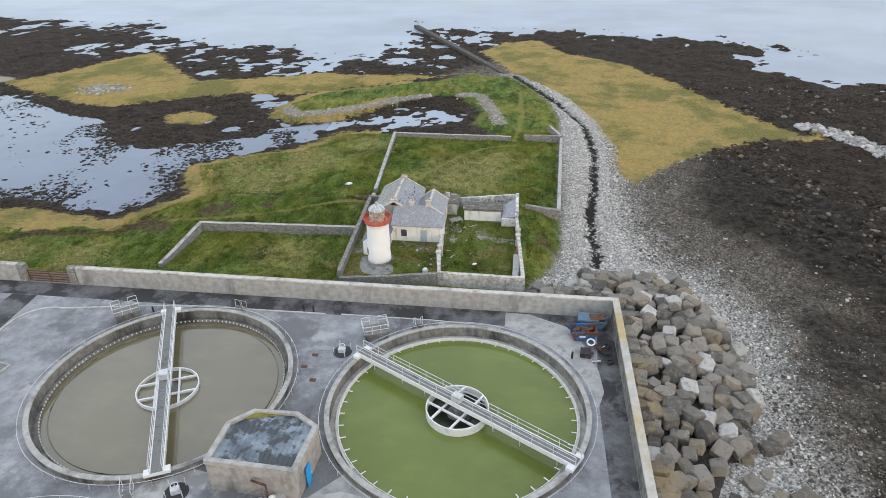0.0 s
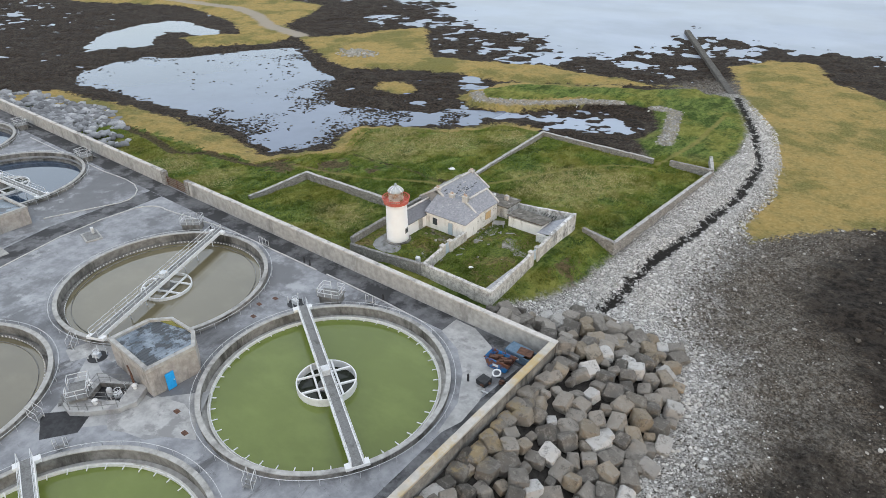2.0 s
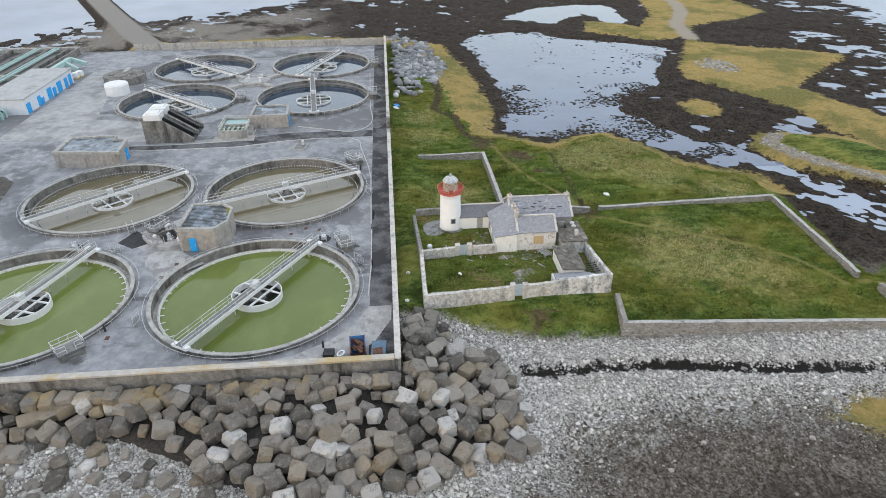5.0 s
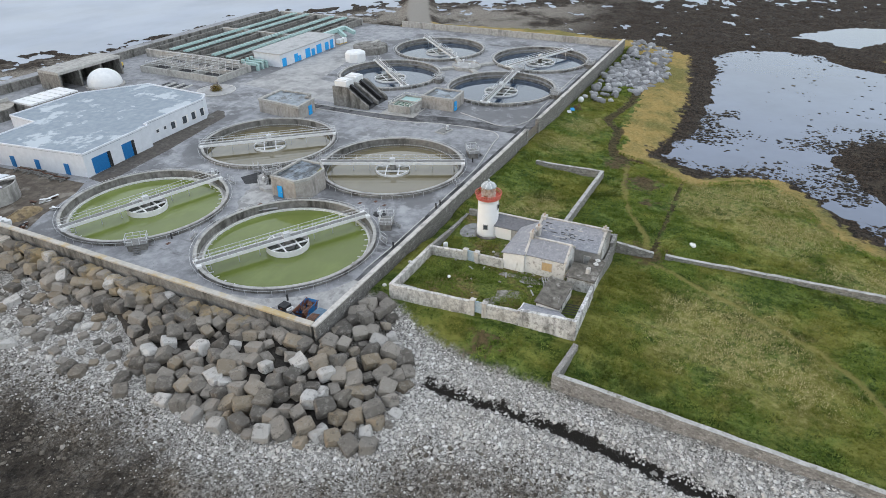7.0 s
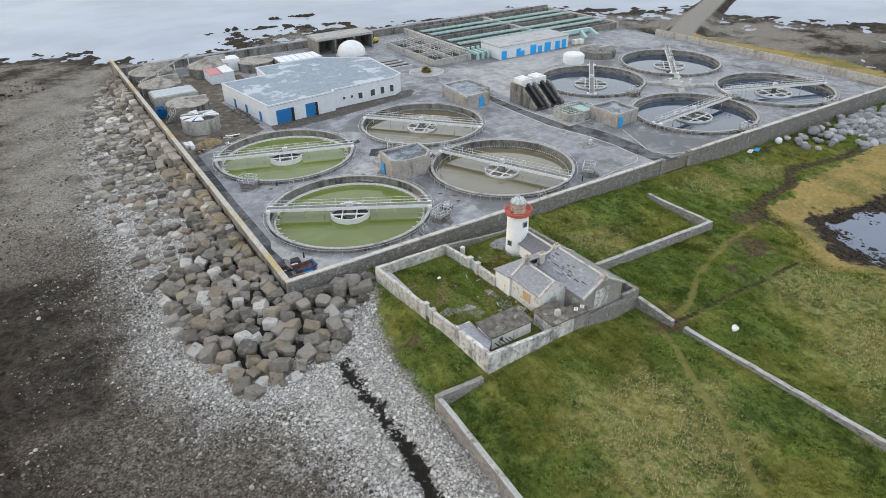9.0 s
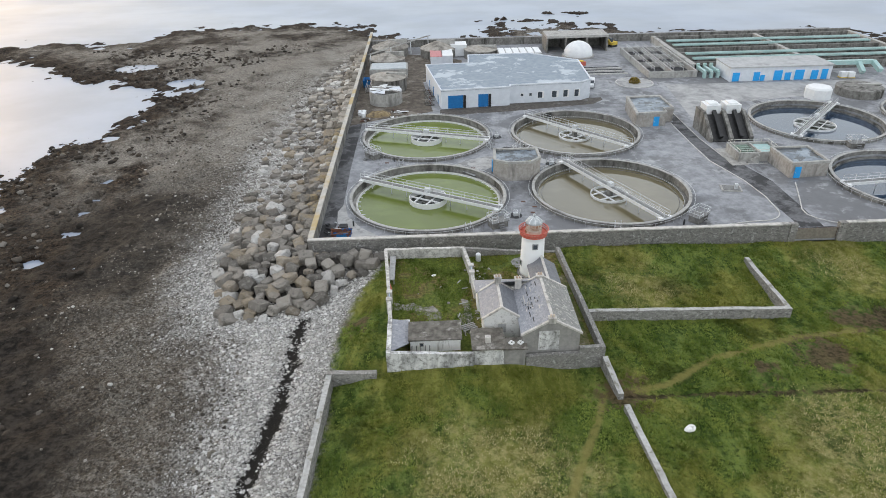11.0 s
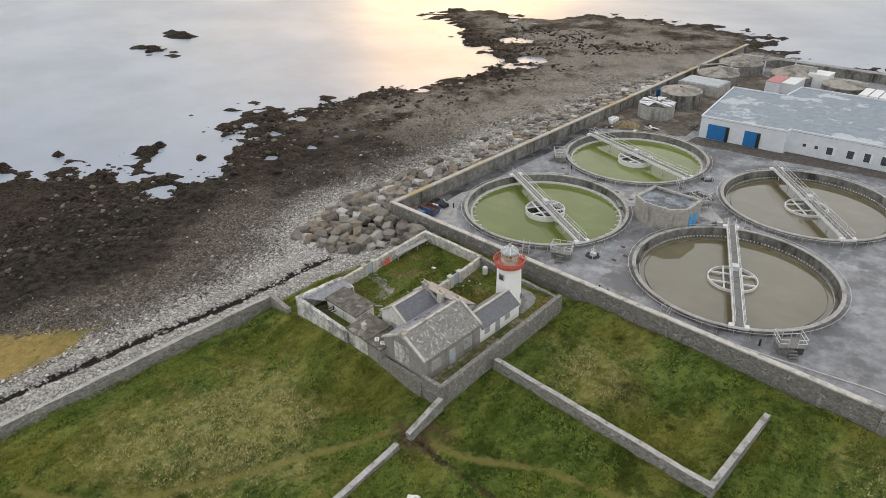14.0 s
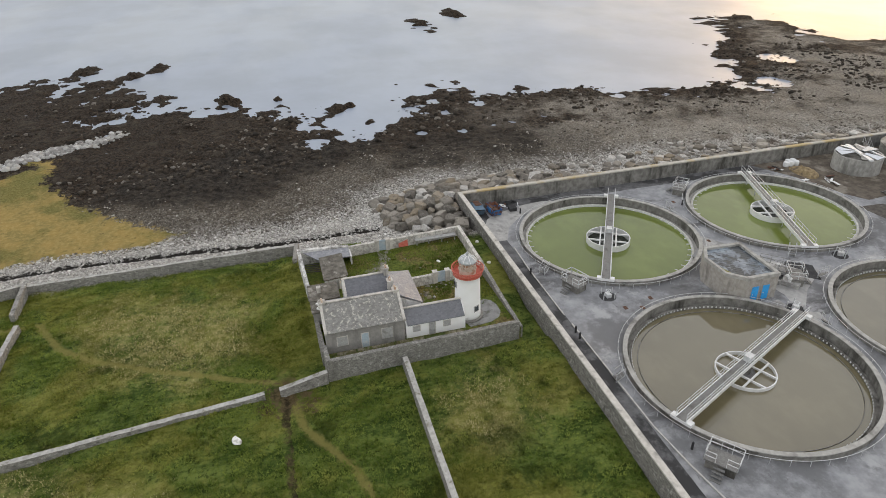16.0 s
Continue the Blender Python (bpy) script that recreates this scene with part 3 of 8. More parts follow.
    tk = n.math("ADD", n.attr("track"), n.math("MULTIPLY", n.math("SUBTRACT", n.noise(0.3, 6, 0.7), 0.5), 5.0))
    col = n.mix(n.ramp(tk, -0.5, 1.5, 0.0, 0.9), col, (0.40, 0.35, 0.29))
    bm_ = n.math("ADD", n.attr("bare"), n.math("MULTIPLY", n.math("SUBTRACT", n.noise(0.4, 9, 0.8), 0.5), 20.0))
    col = n.mix(n.ramp(bm_, -0.3, 1.6, 0.0, 0.85), col, n.mix(n.ramp(tuft, 0.4, 0.6), (0.055, 0.035, 0.022), (0.14, 0.095, 0.06)))
    dm = n.math("ADD", n.attr("ditch"), n.math("MULTIPLY", n.math("SUBTRACT", n.noise(0.5, 8, 0.75), 0.5), 3.6))
    col = n.mix(n.ramp(dm, -0.1, 0.5, 0.0, 0.9), col, n.mix(n.ramp(tuft, 0.4, 0.6), (0.035, 0.026, 0.016), (0.11, 0.08, 0.045)))
    col = n.mix(n.ramp(n.attr("causeway"), 0.0, 1.5), col, (0.30, 0.28, 0.25))
    n.bump(n.math("ADD", fine, n.math("MULTIPLY", n.noise(7.0, 4, 0.7), 0.6)), 1.0, 0.35)
    return n.done(col, n.ramp(n.math("MAXIMUM", gm, om), 0.0, 2.0, 0.75, 0.95), spec=0.12)


def water_material(name, deep, ripple, rough=0.06, ior=1.33, dist=0.02):
    n = Nodes(name)
    w = n.math("ADD", n.noise(ripple, 3, 0.5), n.math("MULTIPLY", n.noise(ripple * 0.13, 3, 0.5), 2.0))
    n.bump(w, 0.35, dist)
    n.bsdf.inputs["IOR"].default_value = ior
    col = n.mix(n.ramp(n.noise(0.03, 5), 0.35, 0.65), deep, tuple(c * 0.8 for c in deep))
    if rough < 0.1:
        swirl = n.noise(0.16, 7, 0.6, vec=n.scaled(n.pos, (1.0, 1.6, 1.0)))
        col = n.mix(n.ramp(swirl, 0.42, 0.72, 0.0, 0.22), col, tuple(min(1.0, c * 1.6 + 0.02) for c in deep))
    return n.done(col, n.ramp(n.noise(0.012, 6, 0.6, stretch=(1.0, 2.2, 1.0)), 0.42, 0.58, rough, rough * 1.2) if rough > 0.1 else rough, spec=0.5)


build_ground()
sea = part("water", boxes((-4600, 4600, -4600, 4600, -3.0, 0.0)), water_material("sea_water", (0.265, 0.315, 0.41), 0.8, 0.30, 1.95))
tagged(sea, "calm pale sea and tidal lagoon water", "water", kind="structure")
lagoon = part("lagoon_water", boxes((-246, -44, 91, 192, -0.5, 0.012)), water_material("lagoon_water", (0.125, 0.152, 0.222), 0.8, 0.11, 1.6))
tagged(lagoon, "still shallow lagoon water over dark mud", "water", kind="structure")


# ---- the treatment works: paving and boundary walls ----
PAVE = 2.8
R_TANK = 13.4
NEAR_TANKS = [(-3.8, 51.3), (-3.8, 21.75), (-35.3, 51.3), (-35.3, 22.05)]
FAR_TANKS = [(-89.0, 51.5), (-119.2, 51.3), (-88.4, 19.5), (-118.8, 19.2)]
R_FAR = 13.6


def paving():
    bm = bmesh.new()
    loops = [[(-143.4, -74.6), (13.6, -74.6), (13.6, 69.5), (-143.4, 69.5)]]
    for cx, cy in NEAR_TANKS + FAR_TANKS:
        loops.append([(cx + 13.1 * math.cos(2 * math.pi * i / 64), cy + 13.1 * math.sin(2 * math.pi * i / 64)) for i in range(64)])
    edges = []
    for lp in loops:
        vs = [bm.verts.new((x, y, PAVE)) for x, y in lp]
        edges += [bm.edges.new((vs[i], vs[(i + 1) % len(vs)])) for i in range(len(vs))]
    bmesh.ops.triangle_fill(bm, use_beauty=True, use_dissolve=False, edges=edges)
    for f in bm.faces:
        if f.normal.z < 0:
            f.normal_flip()
    ext = bmesh.ops.extrude_face_region(bm, geom=bm.faces[:])
    for v in ext["geom"]:
        if isinstance(v, bmesh.types.BMVert):
            v.co.z -= 0.4
    bmesh.ops.recalc_face_normals(bm, faces=bm.faces[:])
    return tagged(part("pavement", bm, ASPHALT), "grey worn asphalt yard with dark damp patches", "pavement", kind="structure")


paving()
MASONRY = rubble("boundary_masonry", (0.11, 0.106, 0.098), (0.40, 0.38, 0.35), (0.22, 0.21, 0.195), 2.9, 0.16, (0.56, 0.55, 0.53), (0.075, 0.07, 0.062))
GREY_RUBBLE = rubble("field_wall_stone", (0.13, 0.125, 0.115), (0.48, 0.46, 0.43), (0.27, 0.255, 0.235), 2.4, 0.1, (0.60, 0.59, 0.56), (0.06, 0.055, 0.045))

wall_s = tagged(part("wall_south", boxes((-57.2, 13.95, 69.42, 69.75, 0.0, 5.25)), MASONRY), "long grey rubble boundary wall with concrete inner face", "wall", kind="structure")
part("inner_face", boxes((-57.2, 13.35, 69.15, 69.417, 2.0, 5.25)), CONCRETE, wall_s)
part("coping", boxes((-57.2, 13.95, 69.1, 69.8, 5.25, 5.42)), RENDERED, wall_s)
wall_w2 = tagged(part("wall_south_west", boxes((-143.9, -65.8, 69.42, 69.75, 0.0, 5.25)), MASONRY), "grey rubble boundary wall beside the riprap", "wall", kind="structure")
part("inner_face", boxes((-143.4, -65.8, 69.15, 69.417, 2.0, 5.25)), CONCRETE, wall_w2)
part("coping", boxes((-143.9, -65.8, 69.1, 69.8, 5.25, 5.42)), RENDERED, wall_w2)
wall_e = tagged(part("wall_east", boxes((13.35, 13.95, -75.0, 69.05, 0.0, 5.2)), CONCRETE_DARK), "concrete sea wall with yellow lichen on its coping", "wall", kind="structure")
part("coping", boxes((13.22, 14.02, -75.0, 69.05, 5.2, 5.42)), CONCRETE_LICHEN, wall_e)
tagged(part("wall_west", boxes((-143.9, -143.4, -8.0, 69.05, 0.0, 4.75)), CONCRETE), "tall grey concrete boundary wall at the causeway", "wall", kind="structure")

# ---- settlement tanks ----
GREEN = water_material("green_liquor", (0.16, 0.20, 0.048), 1.5, 0.09, 1.42, 0.004)
BROWN = water_material("brown_liquor", (0.165, 0.142, 0.084), 1.5, 0.02, 1.85, 0.0015)
BLUE = water_material("clear_effluent", (0.035, 0.06, 0.10), 1.5, 0.02, 2.1, 0.0015)
# liquor within the well ring, its shade put into the dark colour
WELL_DARK = water_material("shaded_liquor", (0.028, 0.033, 0.022), 1.5, 0.09, 1.35, 0.004)
PALE_RIM = surface("pale_launder_paint", (0.62, 0.61, 0.56), (0.74, 0.73, 0.68), 1.2, (0.40, 0.39, 0.33), 0.5, (0.5, 0.75))
GRATING = surface("steel_grating", (0.16, 0.16, 0.155), (0.24, 0.24, 0.235), 6.0, (0.10, 0.095, 0.09), 1.0, rough=0.6)


def railing(bm, a, b, h=1.1, gap=1.8, w=0.05, rails=(0.55, 1.1)):
    a, b = Vector(a), Vector(b)
    n = max(1, round((b - a).length / gap))
    for i in range(n + 1):
        p = a.lerp(b, i / n)
        beam(bm, p, p + Vector((0, 0, h)), w)
    for z in rails:
        beam(bm, a + Vector((0, 0, z)), b + Vector((0, 0, z)), w)


def tank(at, label, liquid, angle, kind, r=R_TANK):
    t = thing("settlement_tank", label, "settlement tank", (*at, PAVE), 0, "circular settlement tanks")
    rim = 0.70
    part("tank_wall", ring(bmesh.new(), r - 0.42, r, -1.6, rim, 120), CONCRETE_DARK, t)
    part("rim", ring(bmesh.new(), r - 0.47, r + 0.05, rim, rim + 0.1, 120), CONCRETE, t)
    level = -0.62 if kind != "blue" else -0.75
    bm = bmesh.new()
    lathe(bm, [(r - 0.3, level - 0.5), (r - 0.3, level)], 96)
    part("liquor", bm, liquid, t)
    # launder and weir
    gap = 0.56 if kind == "green" else 0.3
    part("launder", ring(bmesh.new(), r - gap - 0.66, r - gap - 0.42, -1.5, level + 0.26, 120), CONCRETE_DARK if kind != "green" else PALE_RIM, t)
    part("launder_floor", ring(bmesh.new(), r - gap - 0.42, r - 0.42, -1.5, level + 0.08, 120), CONCRETE_DARK if kind != "green" else CONCRETE, t)
    weir = part("weir_plate", ring(bmesh.new(), r - gap - 0.72, r - gap - 0.66, level - 0.1, level + 0.36, 120), WHITE_STEEL if kind == "green" else CONCRETE_DARK, t)
    if kind == "green":
        first = part("weir_bracket", beam(bmesh.new(), (r - 1.2, 0, level + 0.36), (r - 1.85, 0, level + 0.30), 0.08), WHITE_STEEL, weir)
        for i in range(1, 44):
            o = new("weir_bracket", first.data)
            o.parent = weir
            o.matrix_basis = Matrix.Rotation(2 * math.pi * i / 44, 4, "Z")
    elif kind == "brown":
        first = part("weir_notch", beam(bmesh.new(), (r - 1.05, 0, level + 0.16), (r - 1.05, 0, level + 0.34), 0.13), WHITE_STEEL, weir)
        for i in range(1, 150):
            o = new("weir_notch", first.data)
            o.parent = weir
            o.matrix_basis = Matrix.Rotation(2 * math.pi * i / 150, 4, "Z")
    if kind == "brown":
        part("scum_baffle", ring(bmesh.new(), r - 1.80, r - 1.75, level - 0.1, level + 0.08, 120), CONCRETE_DARK, t)
    # hose rail round the outside
    bm = ring(bmesh.new(), r + 0.55, r + 0.59, 0.75, 0.79, 120)
    for i in range(48):
        a = 2 * math.pi * i / 48
        beam(bm, ((r + 0.57) * math.cos(a), (r + 0.57) * math.sin(a), 0), ((r + 0.57) * math.cos(a), (r + 0.57) * math.sin(a), 0.77), 0.035)
    part("guard_rail", bm, GALV, t)
    # rotating bridge
    q = Matrix.Rotation(radians(angle), 4, "Z")
    half, w, z0 = r + 0.15, 0.62, rim + 0.42
    part("bridge_deck", boxes((-half, half, -w + 0.1, w - 0.1, z0, z0 + 0.06)), GRATING, t)
    bm = boxes((-half, half, -w, -w + 0.1, z0 - 0.4, z0 + 0.12))
    part("girder", bm, WHITE_STEEL, t)
    bm = boxes((-half, half, w - 0.1, w, z0 - 0.4, z0 + 0.12))
    part("girder", bm, WHITE_STEEL, t)
    for s in (-w + 0.05, w - 0.05):
        bm = bmesh.new()
        railing(bm, (-half, s, z0 + 0.12), (half, s, z0 + 0.12), 1.0, 2.2, 0.05, (0.5, 1.0))
        part("bridge_handrail", bm, GALV, t)
    for x in (-half + 0.3, half - 0.3):
        part("end_carriage", boxes((x - 0.35, x + 0.35, -1.15, 1.15, rim + 0.1, rim + 0.45)), WHITE_STEEL, t)
    for k in (-0.85, -0.55, -0.32, 0.32, 0.55, 0.85):
        part("scraper_rod", beam(bmesh.new(), (k * half, 0, z0), (k * half, 0, level - 0.4), 0.09), GALV, t)
    part("drive_unit", boxes((-0.5, 0.5, -0.4, 0.4, z0 + 0.06, z0 + 0.75)), GALV, t)
    for o in t.children:
        if o.name.split(".")[0] in ("bridge_deck", "girder", "bridge_handrail", "end_carriage", "scraper_rod", "drive_unit"):
            o.matrix_basis = q
    # centre well
    rw = 3.25 if kind != "blue" else 4.2
    top = level + (0.95 if kind == "green" else 0.42)
    well = part("centre_well", ring(bmesh.new(), rw - 0.12, rw, level - 0.3, top, 64), WHITE_STEEL, t)
    bm = bmesh.new()
    for s in (-0.36, 0.36):
        m = math.sqrt(1 - s * s) * rw
        beam(bm, (-m, s * rw, top - 0.12), (m, s * rw, top - 0.12), 0.2)
        beam(bm, (s * rw, -m, top - 0.15), (s * rw, m, top - 0.15), 0.2)
    sp = part("well_frame", bm, WHITE_STEEL, well)
    sp.matrix_basis = q
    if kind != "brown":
        # disc coloured dark for the shade inside the ring
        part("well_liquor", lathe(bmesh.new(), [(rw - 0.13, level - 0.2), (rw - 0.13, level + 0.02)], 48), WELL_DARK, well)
    part("well_core", lathe(bmesh.new(), [(1.15, level - 0.3), (1.15, level + 0.12)], 8), GRATING, well)
    bm = lathe(bmesh.new(), [(0.55, level - 0.5), (0.55, z0)], 20)
    part("centre_column", bm, CONCRETE_DARK, t)
    return t


def way_angle(a, b):
    return math.degrees(math.atan2(b[1] - a[1], b[0] - a[0]))


tank(NEAR_TANKS[0], "settlement tank full of bright green liquor with bracketed weir", GREEN, way_angle((-16.6, 57.9), (7.4, 43.9)), "green")
tank(NEAR_TANKS[1], "settlement tank full of green liquor beside the sea wall", GREEN, way_angle((-16, 26), (9.1, 17.4)), "green")
tank(NEAR_TANKS[2], "settlement tank full of brown liquor with stained concrete wall", BROWN, way_angle((-41.2, 64.7), (-29.6, 39.5)), "brown")
tank(NEAR_TANKS[3], "settlement tank full of brown liquor near the low building", BROWN, way_angle((-43.7, 33.3), (-26.1, 13.0)), "brown")
for at, a in zip(FAR_TANKS, (way_angle((-105, 49.6), (-75.2, 52.6)), way_angle((-135, 56), (-106.5, 45)), way_angle((-99, 8), (-79, 29)), way_angle((-131, 7), (-108, 30)))):
    tank(at, "settlement tank of clear water reflecting the sky", BLUE, a, "blue", R_FAR)

# ---- low flat-roofed building ----
BLD_ROOF = surface("grey_roof_felt", (0.25, 0.30, 0.35), (0.32, 0.365, 0.41), 0.8, (0.50, 0.55, 0.59), 0.16, (0.54, 0.60))
PALE_WALL = surface("pale_grey_paint", (0.64, 0.67, 0.72), (0.72, 0.75, 0.80), 1.0, (0.45, 0.46, 0.48), 0.5, (0.6, 0.85), streak=True)
blk = thing("control_building", "long low pale grey building with flat patched roof and blue doors", "building", (0, 0, PAVE))
OUT = [(-7.6, 2.6), (-24.0, 1.2), (-24.1, -0.2), (-41.5, -1.2), (-44.2, -3.2), (-45.0, -22.0), (-33.0, -31.0), (-16.1, -30.8), (-15.6, -22.0), (-4.2, -21.4)]
part("masonry_body", prism(bmesh.new(), OUT, 0, 4.2), PALE_WALL, blk)
part("roof_deck", prism(bmesh.new(), OUT, 4.2, 4.45), BLD_ROOF, blk)


# ---- rocks ----
ROCK = Nodes("riprap_stone")


def rock_material():
    n = ROCK
    r = n.rand()
    r2 = n.math("FRACT", n.math("MULTIPLY", r, 17.31))
    r3 = n.math("FRACT", n.math("MULTIPLY", r, 41.7))
    col = n.mix(r2, (0.115, 0.105, 0.092), (0.39, 0.355, 0.31))
    col = n.mix(n.ramp(r3, 0.6, 0.9, 0.0, 0.55), col, (0.40, 0.315, 0.205))
    col = n.mix(n.ramp(r, 0.88, 0.90), col, (0.64, 0.62, 0.59))
    col = n.mix(n.ramp(n.noise(1.6, 8, 0.75), 0.48, 0.66, 0.0, 0.55), col, (0.42, 0.39, 0.345))
    col = n.mix(n.ramp(n.noise(1.1, 9, 0.8), 0.52, 0.64, 0.0, 0.6), col, (0.075, 0.068, 0.058))
    col = n.mix(n.math("MULTIPLY", n.math("MULTIPLY", n.ramp(n.x(), 18.0, 15.0), n.ramp(n.y(), 64.0, 58.0)), n.ramp(n.noise(0.35, 6, 0.7), 0.48, 0.60, 0.0, 0.6)), col, (0.46, 0.34, 0.15))
    n.bump(n.math("ADD", n.noise(2.2, 7, 0.72), n.noise(9.0, 5, 0.7)), 1.0, 0.22)
    return n.done(col, 0.9)


rock_material()


def loose_rock(name, ramp):
    """Stones in one mesh, each with its own tone."""
    n = Nodes(name)
    r = n.island()
    (a, b, c) = ramp
    col = n.mix(n.ramp(r, 0.0, 0.75), a, b)
    col = n.mix(n.ramp(r, 0.80, 0.95), col, c)
    col = n.mix(n.ramp(n.noise(2.4, 8, 0.75), 0.46, 0.68, 0.0, 0.6), col, a)
    n.bump(n.math("ADD", n.noise(2.4, 7, 0.75), n.noise(8.0, 4)), 0.8, 0.10)
    return n.done(col, 0.92)


def boulder_meshes(count, seed, flat=1.0):
    """Quarried blocks: hulls over points on a squarish ball."""
    rnd = random.Random(seed)
    out = []
    for k in range(count):
        bm = bmesh.new()
        sx, sy, sz = rnd.uniform(0.56, 0.72), rnd.uniform(0.46, 0.56), rnd.uniform(0.36, 0.50) * flat
        p = rnd.uniform(3.0, 6.5)
        corners = [(i, j, l) for i in (-1, 1) for j in (-1, 1) for l in (-1, 1)]
        for i, j, l in corners:
            for _ in range(3):
                d = Vector((i * rnd.uniform(0.35, 1.0), j * rnd.uniform(0.35, 1.0), l * rnd.uniform(0.4, 1.0)))
                n = (abs(d.x) ** p + abs(d.y) ** p + abs(d.z) ** p) ** (1 / p)
                bm.verts.new((d.x / n * sx, d.y / n * sy, d.z / n * sz))
        hull = bmesh.ops.convex_hull(bm, input=bm.verts[:])
        inner = [g for g in hull["geom_interior"] if isinstance(g, bmesh.types.BMVert)]
        bmesh.ops.delete(bm, geom=inner, context="VERTS")
        bmesh.ops.recalc_face_normals(bm, faces=bm.faces[:])
        me = bpy.data.meshes.new("boulder")
        bm.to_mesh(me)
        bm.free()
        me.materials.append(ROCK.mat)
        out.append(me)
    return out


def in_poly(poly, x, y):
    return float(sdf(poly, np.array([x]), np.array([y]))[0])


def scatter_points(poly, gap, rnd, tries):
    """Points in an outline that keep about that distance from each other."""
    xs, ys = [p[0] for p in poly], [p[1] for p in poly]
    n = tries
    cand = np.array([(rnd.uniform(min(xs), max(xs)), rnd.uniform(min(ys), max(ys))) for _ in range(n)])
    ok = cand[sdf(poly, cand[:, 0], cand[:, 1]) > 0]
    grid, kept = {}, []
    for x, y in ok:
        i, j = int(x // gap), int(y // gap)
        if all((x - a) ** 2 + (y - b) ** 2 > gap * gap for di in (-1, 0, 1) for dj in (-1, 0, 1) for a, b in grid.get((i + di, j + dj), ())):
            grid.setdefault((i, j), []).append((x, y))
            kept.append((x, y))
    return kept


RIPRAP = [(3.4, 72.2), (5, 75), (10, 79.2), (13.3, 81.8), (19.7, 83.3), (23.5, 82.2), (25.8, 77), (27.2, 72), (28.2, 66), (27.6, 58), (24.5, 51), (20.5, 46), (18.6, 40), (18.0, 20), (17.2, -60), (15.6, -62), (15.6, 71.4), (4.5, 71.2)]
APRON = [(18.4, 46), (24.5, 51.5), (28.5, 53), (28.7, 42), (29.8, 26), (27.5, 0), (24, -30), (19, -60), (17.0, -60), (17.8, 20)]


def bank_height(x, y):
    """The slope under the stones: broad at the corner, short and steep along the sea wall."""
    d = math.hypot(max(0.0, x - 13.9), max(0.0, y - 69.8))
    k = min(1.0, max(0.0, (y - 36) / 16))
    reach = 6.0 + 8.5 * k
    return 0.75 + (2.75 + 0.65 * k) * max(0.0, 1 - d / reach) ** (0.8 + 0.1 * k)


bank = thing("riprap_bank", "sloping bank of large grey and tan armour stones", "riprap", (0, 0, 0))


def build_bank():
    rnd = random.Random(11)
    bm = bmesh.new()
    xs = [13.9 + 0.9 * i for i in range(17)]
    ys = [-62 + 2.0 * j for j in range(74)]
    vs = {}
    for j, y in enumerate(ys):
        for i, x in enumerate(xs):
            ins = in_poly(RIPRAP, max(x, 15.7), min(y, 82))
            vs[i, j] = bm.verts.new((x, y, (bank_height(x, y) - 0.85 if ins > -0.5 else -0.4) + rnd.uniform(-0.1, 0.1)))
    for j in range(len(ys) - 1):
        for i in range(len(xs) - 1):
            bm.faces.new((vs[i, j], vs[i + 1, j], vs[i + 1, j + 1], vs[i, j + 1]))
    # core sheet under the stones; shade in their gaps is put into its near-black colour
    part("gap_shade_core", bm, surface("gap_shade_core", (0.022, 0.019, 0.016), (0.055, 0.049, 0.043), 3.0, (0.2, 0.19, 0.18), 1.2, (0.68, 0.75)), bank)
    kinds, slabs = boulder_meshes(26, 5), boulder_meshes(14, 6, 0.62)
    spots = []
    # a crest of close-set blocks along both walls
    y = 69.6
    while y > -60:
        s = rnd.uniform(1.35, 1.95)
        y -= s * 0.52
        spots.append((15.05 + rnd.uniform(-0.12, 0.15), y, s, rnd.choice(kinds), 3.55 - 0.45 * s / 2 + rnd.uniform(-0.1, 0.35), 8, rnd.choice((0, 90)) + rnd.uniform(-14, 14)))
        y -= s * 0.52
    x = 14.2
    while x > 4.4:
        s = rnd.uniform(1.4, 2.0)
        x -= s * 0.5
        spots.append((x, 70.9 + rnd.uniform(-0.1, 0.2), s, rnd.choice(kinds), 3.2 - 0.12 * (14 - x) + rnd.uniform(-0.15, 0.3), 14, rnd.uniform(0, 360)))
        x -= s * 0.5
    for x, y in scatter_points(RIPRAP, 1.42, rnd, 60000):
        s = rnd.uniform(1.35, 2.05) if rnd.random() < 0.8 else rnd.uniform(0.9, 1.3)
        spots.append((x, y, s, rnd.choice(kinds), bank_height(x, y) + rnd.uniform(-0.3, 0.28) - 0.15, 24, rnd.uniform(0, 360)))
    for x, y in scatter_points(APRON, 1.75, rnd, 20000):
        if rnd.random() < 0.72:
            s = rnd.uniform(0.8, 2.1)
            spots.append((x, y, s, rnd.choice(slabs), ground_height(x, y) + 0.12 * s, 9, rnd.uniform(0, 360)))
    spots.sort(key=lambda p: -p[1] - 0.2 * p[0])
    rest = bmesh.new()
    for k, (x, y, s, me, z, tip, turn) in enumerate(spots):
        m = pose(x, y, z, rnd.uniform(-tip, tip), rnd.uniform(-tip, tip), turn) @ Matrix.Scale(s, 4)
        if k < 300:
            o = new("boulder", me)
            o.parent = bank
            o.matrix_basis = m
        else:
            n0 = len(rest.verts)
            rest.from_mesh(me)
            rest.verts.ensure_lookup_table()
            for v in rest.verts[n0:]:
                v.co = m @ v.co
    tagged(part("boulder_spread", rest, loose_rock("armour_stone", ((0.15, 0.132, 0.108), (0.44, 0.40, 0.345), (0.66, 0.64, 0.60))), bank), kind="stuff")


build_bank()

